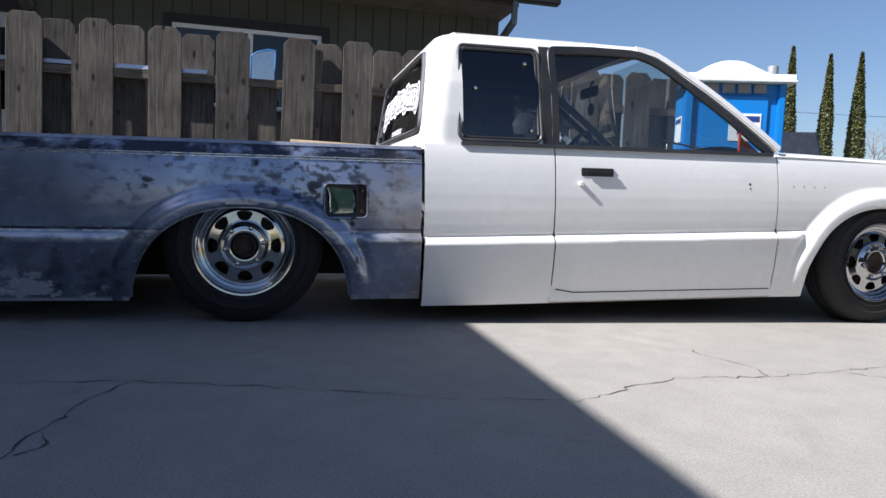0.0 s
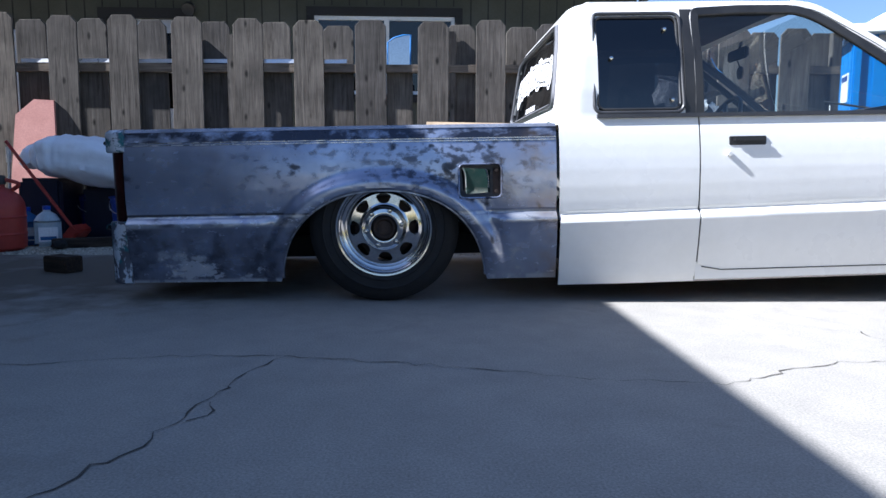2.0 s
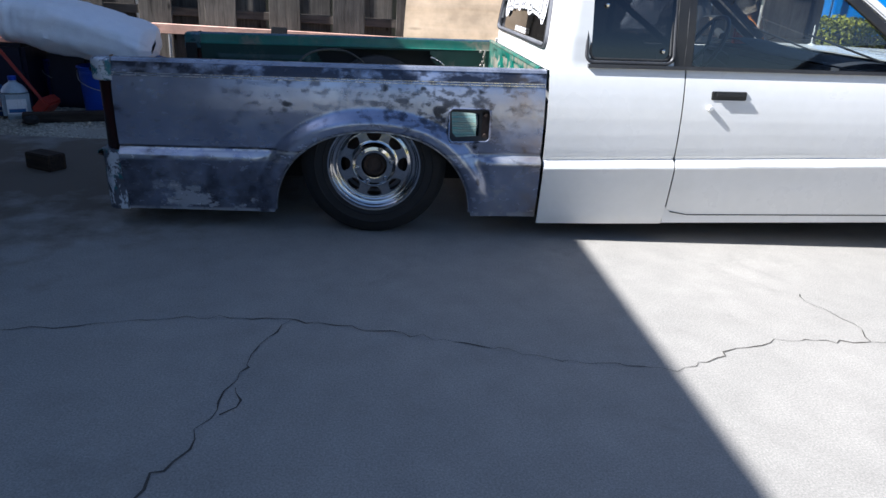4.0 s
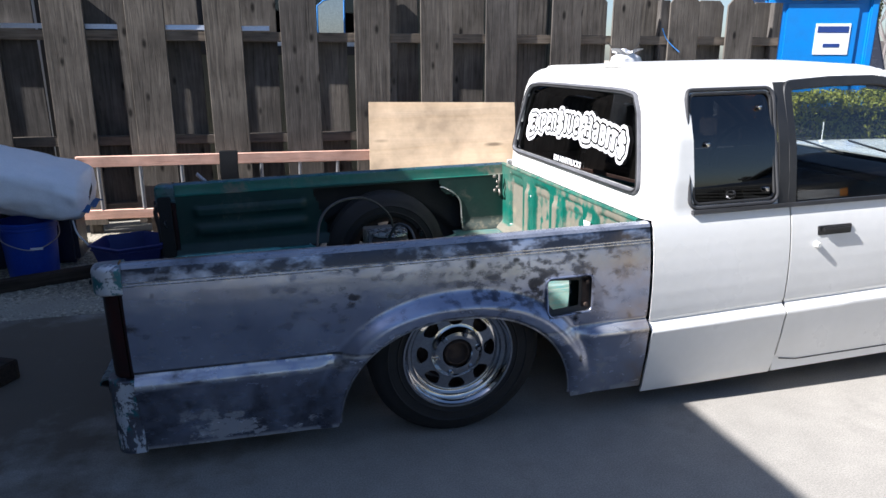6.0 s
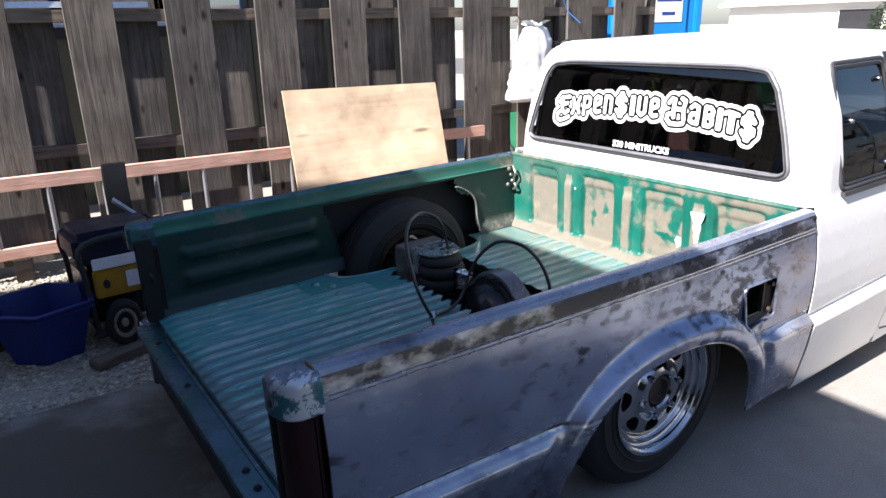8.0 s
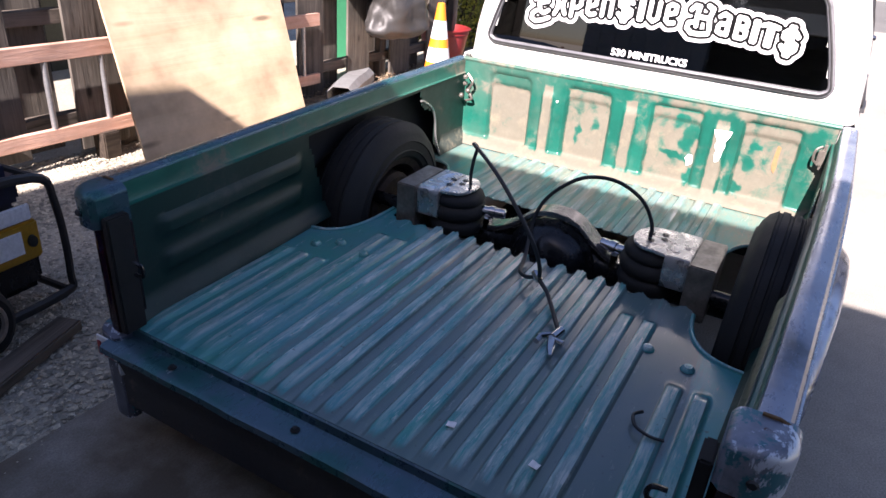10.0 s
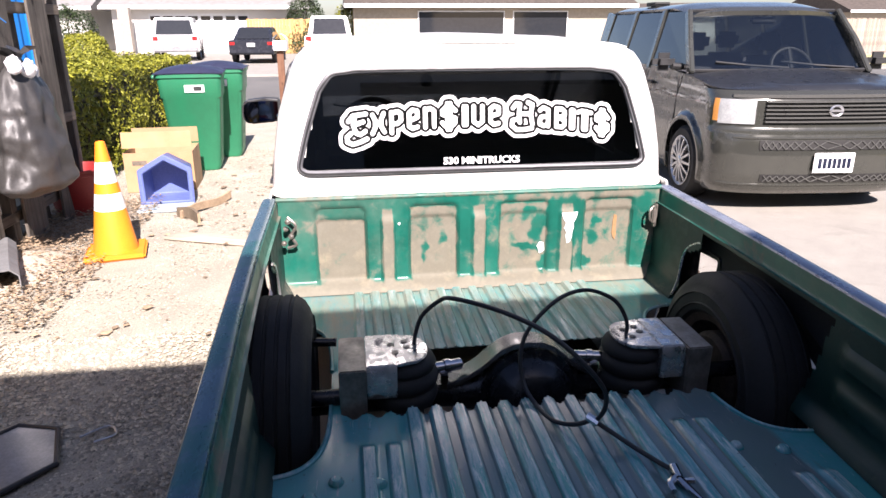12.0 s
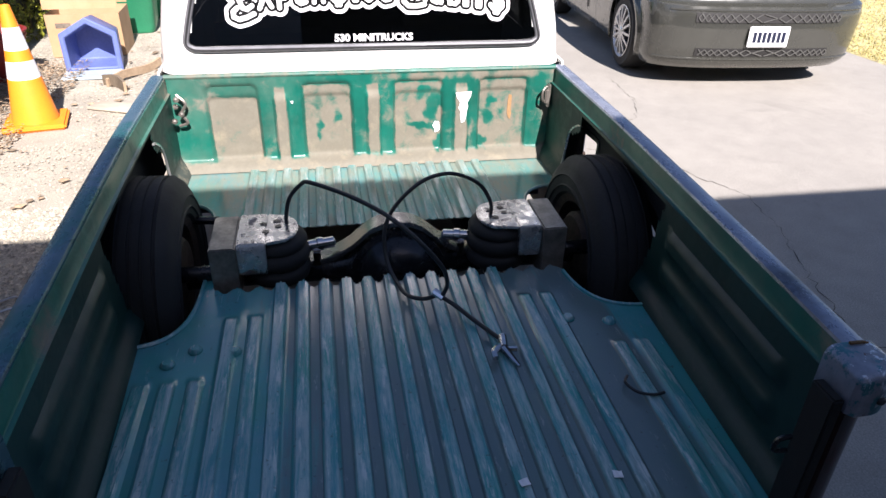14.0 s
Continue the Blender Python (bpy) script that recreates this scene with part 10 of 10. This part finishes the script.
far_house("far_house", "pale stucco house with a white garage door across the street", 41.5, 3.6, 14.2, 9, M_STUCCO, M_GREYROOF, garage=(6.6, 12.2), pillar=13.2)
far_house("far_house", "white house with grey roof and a wide dark window", 43.5, 16.2, 29, 9, M_STUCCO, M_GREYROOF, windows_=((19, 21.5, 0.8, 2.0),))
far_house("far_house", "tan house with a wide dark front window across the street", 38, -15, 0.6, 9, M_TANROOM, M_SHINGLE, windows_=((-11.5, -8.4, 0.5, 2.2), (-7.8, -3.0, 0.5, 2.2)))
far_house("far_house", "brown house far down the street", 52, -62, -40, 9, M_TANROOM, M_SHINGLE, windows_=((-55, -52, 0.8, 2),))


def far_fence(x0, y0, x1, y1, h, mat, label):
    t = thing("far_fence", label, "fence", kind="structure")
    d = math.hypot(x1 - x0, y1 - y0)
    n = int(d / 0.16)
    for i in range(n):
        u = (i + 0.5) / n
        ob = finish("board", box(-0.075, 0.075, -0.012, 0.012, 0, h - 0.02 * ((i * 7) % 3)), mat, t, loc=pose(x0 + (x1 - x0) * u, y0 + (y1 - y0) * u, 0.02, 0, 0, math.degrees(math.atan2(y1 - y0, x1 - x0))))


far_fence(38.5, 2.4, 38.5, 6.4, 1.85, M_FARWOOD, "new orange-brown wooden fence across the street")
far_fence(29.0, -18.0, 33.0, -30.0, 1.75, M_FARGREY, "sun-bleached wooden fence across the street")


def mailbox():
    t = thing("mailbox", "white mailbox on a brown wooden post by the street", "mailbox")
    part("post", box(10.35, 10.46, 2.28, 2.39, -0.1, 1.10, 0.006), M_LEAF2, t)
    bm = box(10.28, 10.72, 2.22, 2.44, 1.02, 1.18, 0.01)
    lathe(bm, [(0.11, -0.22), (0.11, 0.22)], 16, Matrix.Translation((10.5, 2.33, 1.18)) @ Matrix.Rotation(radians(90), 4, "Y"))
    part("box", bm, M_DECAL, t)
    t2 = thing("white_post", "short white round post beside the mailbox", "post")
    bm = bmesh.new()
    lathe(bm, [(0, 0.0), (0.13, 0.0), (0.13, 0.72), (0.12, 0.75), (0, 0.76)], 24, Matrix.Translation((11.2, 1.85, -0.02)))
    part("body", bm, M_DECAL, t2)


M_LEAF2 = wood("brown_post", (0.2, 0.1, 0.06), (0.27, 0.15, 0.09), (0.12, 0.06, 0.04))
mailbox()


# ---- distant trees and pole ----
M_CYPRESS = leaf_mat("cypress_leaves", (0.12, 0.13, 0.045), (0.07, 0.08, 0.03))
M_TRUNK = plain("bark", (0.12, 0.10, 0.085), rough=0.95)


def cypress(x, y, h, r, seed, label):
    t = thing("cypress_tree", label, "tree", pose(x, y, 0), group="tall cypresses in the distance")
    bm = bmesh.new()
    tube(bm, [(0, 0, -0.2), (0.03, 0, h * 0.5), (0, 0, h * 0.96)], [0.16, 0.1, 0.02], 7)
    part("trunk", bm, M_TRUNK, t)

    def place(rd):
        v = rd.random() ** 0.8
        a = rd.random() * 6.283
        rr = r * table([(0, 0.7), (0.1, 0.95), (0.35, 1.0), (0.6, 0.78), (0.85, 0.36), (0.95, 0.16), (1, 0.02)], v)
        rr *= 1 + 0.22 * noise.noise(Vector((math.cos(a) * 2 + seed, math.sin(a) * 2, v * 9)))
        rr *= 0.75 + 0.25 * rd.random()
        return Vector((rr * math.cos(a), rr * math.sin(a), 0.3 + (h - 0.3) * v)), Vector((math.cos(a) * 0.5, math.sin(a) * 0.5, 1.0))
    me = leaves("crown", M_CYPRESS, "", "", 9000, place, 0.10, seed)
    ob = new("crown", me)
    ob.parent = t
    ob["kind"] = "stuff"


cypress(28.2, 31.0, 9.9, 0.46, 1, "tall thin cypress with dense dark foliage")
cypress(30.75, 31.0, 9.7, 0.48, 2, "slim cypress beside another one")
cypress(32.9, 31.0, 10.0, 0.52, 3, "tall cypress with a slightly uneven crown")


def bare_tree(x, y, h, seed, label):
    t = thing("bare_tree", label, "tree", pose(x, y, 0))
    rnd = random.Random(seed)
    bm = bmesh.new()

    def grow(p, d, l, r, depth):
        q = p + d * l
        tube(bm, [p, (p + q) / 2 + Vector((rnd.gauss(0, 0.05), rnd.gauss(0, 0.05), 0)) * l, q], [r, r * 0.8, r * 0.6], 5)
        if depth == 0:
            return
        for _ in range(rnd.choice((2, 3, 3))):
            nd_ = (d + Vector((rnd.gauss(0, 0.5), rnd.gauss(0, 0.5), rnd.gauss(0.1, 0.25)))).normalized()
            grow(q, nd_, l * rnd.uniform(0.6, 0.82), r * 0.58, depth - 1)
    grow(Vector((0, 0, -0.1)), Vector((0, 0, 1)), h * 0.3, 0.14, 5)
    ob = part("branch_work", bm, M_TRUNK2, t)
    ob["kind"] = "stuff"


M_TRUNK2 = plain("pale_bark", (0.22, 0.19, 0.18), rough=0.95)
bare_tree(46, 42, 9, 4, "leafless tree with fine branches in the distance")
bare_tree(38, 62, 9.5, 5, "leafless tree beyond the roofs")
bare_tree(50, 37, 8, 6, "small leafless tree in the distance")


def pole():
    t = thing("utility_pole", "wooden utility pole with a crossarm in the distance", "pole")
    bm = bmesh.new()
    tube(bm, [(37.5, 49, -0.2), (37.5, 49, 9.5)], [0.16, 0.11], 8)
    part("shaft", bm, M_TRUNK, t)
    bm = bmesh.new()
    bar(bm, [(36.7, 49.5, 9.1), (38.3, 48.5, 9.1)], 0.1, 0.1, (0, 0, 1))
    part("crossarm", bm, M_TRUNK, t)
    bm = bmesh.new()
    for k in (-0.7, 0.7):
        tube(bm, smooth_path([(37.5 + k, 49 - k * 0.6, 9.2), (50 + k, 41, 8.4), (66 + k, 32, 9.2)], 8), 0.012, 4)
        tube(bm, smooth_path([(37.5 + k, 49 - k * 0.6, 9.2), (22 + k, 58, 8.4), (6 + k, 67, 9.2)], 8), 0.012, 4)
    part("wires", bm, M_BLACK, t)


pole()


def far_shrub(x, y, r, h, seed, label):
    t = thing("shrub", label, "shrub", pose(x, y, 0))

    def place(rd):
        v = Vector((rd.gauss(0, 1), rd.gauss(0, 1), abs(rd.gauss(0, 1)))).normalized()
        k = 1 + 0.25 * noise.noise(v * 2.2 + Vector((seed, 0, 0)))
        return Vector((v.x * r * k, v.y * r * k, 0.02 + v.z * h * k)) * (0.85 + 0.15 * rd.random()), v
    ob = new("foliage", leaves("foliage", M_HEDGE if seed % 2 else M_HEDGE_DARK, "", "", 7000, place, 0.055, seed))
    ob.parent = t
    ob["kind"] = "stuff"
    bm = bmesh.new()
    tube(bm, [(0, 0, -0.1), (0, 0, h * 0.8)], [0.06, 0.02], 6)
    part("stem", bm, M_TWIG, t)


for k, (x, y, r, h) in enumerate(((36, 14.7, 1.5, 2.5), (30, 12.0, 1.0, 1.3), (39.5, 3.2, 1.4, 3.2), (41, 0.9, 1.2, 2.6), (36, -0.5, 1.0, 0.9), (36.5, -22, 1.2, 1.0))):
    far_shrub(x, y, r, h, 30 + k, ("round green shrub in a far front yard", "clipped yellow-green shrub across the street")[k % 2])

# far rows of roofs and trees close the distance
for k, (x, y, w, h) in enumerate(((70, 70, 30, 3.2), (30, 95, 40, 3.4), (95, 20, 20, 4.0), (85, -35, 40, 3.6), (20, -70, 60, 3.6), (-60, -40, 20, 4))):
    tt = thing("distant_house", "low distant house with a brown roof", "house", pose(x, y, 0, 0, 0, 20 * k), kind="structure")
    part("wall", box(-w / 4, w / 4, -4, 4, 0, h * 0.7), M_STUCCO, tt)
    bm = bmesh.new()
    prism(bm, [(-4.6, h * 0.68), (0, h * 1.15), (4.6, h * 0.68)], w / 2 + 1, Matrix.Translation((-w / 4 - 0.5, 0, 0)) @ Matrix.Rotation(radians(90), 4, "Z") @ Matrix.Rotation(radians(90), 4, "X"))
    part("roof", bm, M_SHINGLE, tt)


def street_car():
    """Dark parked vehicle roof beyond the hood."""
    far_car("parked_car", "dark car parked on the street behind the toilet", 8.3, 6.9, 58, M_CARBLACK, 4.4, 1.75, 2.05, "suv")


street_car()

# grass tufts and leaves on the lawn
M_BLADE = plain("grass_blades", (0.33, 0.30, 0.10), (0.50, 0.43, 0.22), rough=0.9, relief=0)
island_tint(M_BLADE, (0.5, 0.55, 0.4), (1.5, 1.4, 1.3))


def lawn_place(rd):
    x, y = 0.8 + 9.6 * rd.random(), -3.98 - 6.5 * rd.random() ** 1.3
    return Vector((x, y, 0.005)), Vector((0, 0, 1))


def blades(n, seed):
    rnd = random.Random(seed)
    vs, fs = [], []
    for _ in range(n):
        p, _o = lawn_place(rnd)
        a = rnd.random() * 6.28
        h = 0.010 + 0.022 * rnd.random()
        d = Vector((math.cos(a), math.sin(a), 0)) * 0.006
        e = Vector((rnd.gauss(0, 0.02), rnd.gauss(0, 0.02), h))
        k = len(vs)
        vs += [tuple(p - d), tuple(p + d), tuple(p + e)]
        fs.append((k, k + 1, k + 2))
    me = bpy.data.meshes.new("grass")
    me.from_pydata(vs, [], fs)
    me.materials.append(M_BLADE)
    tagged(new("grass", me), "short patchy dry grass on the lawn", "grass", kind="stuff")


blades(60000, 41)
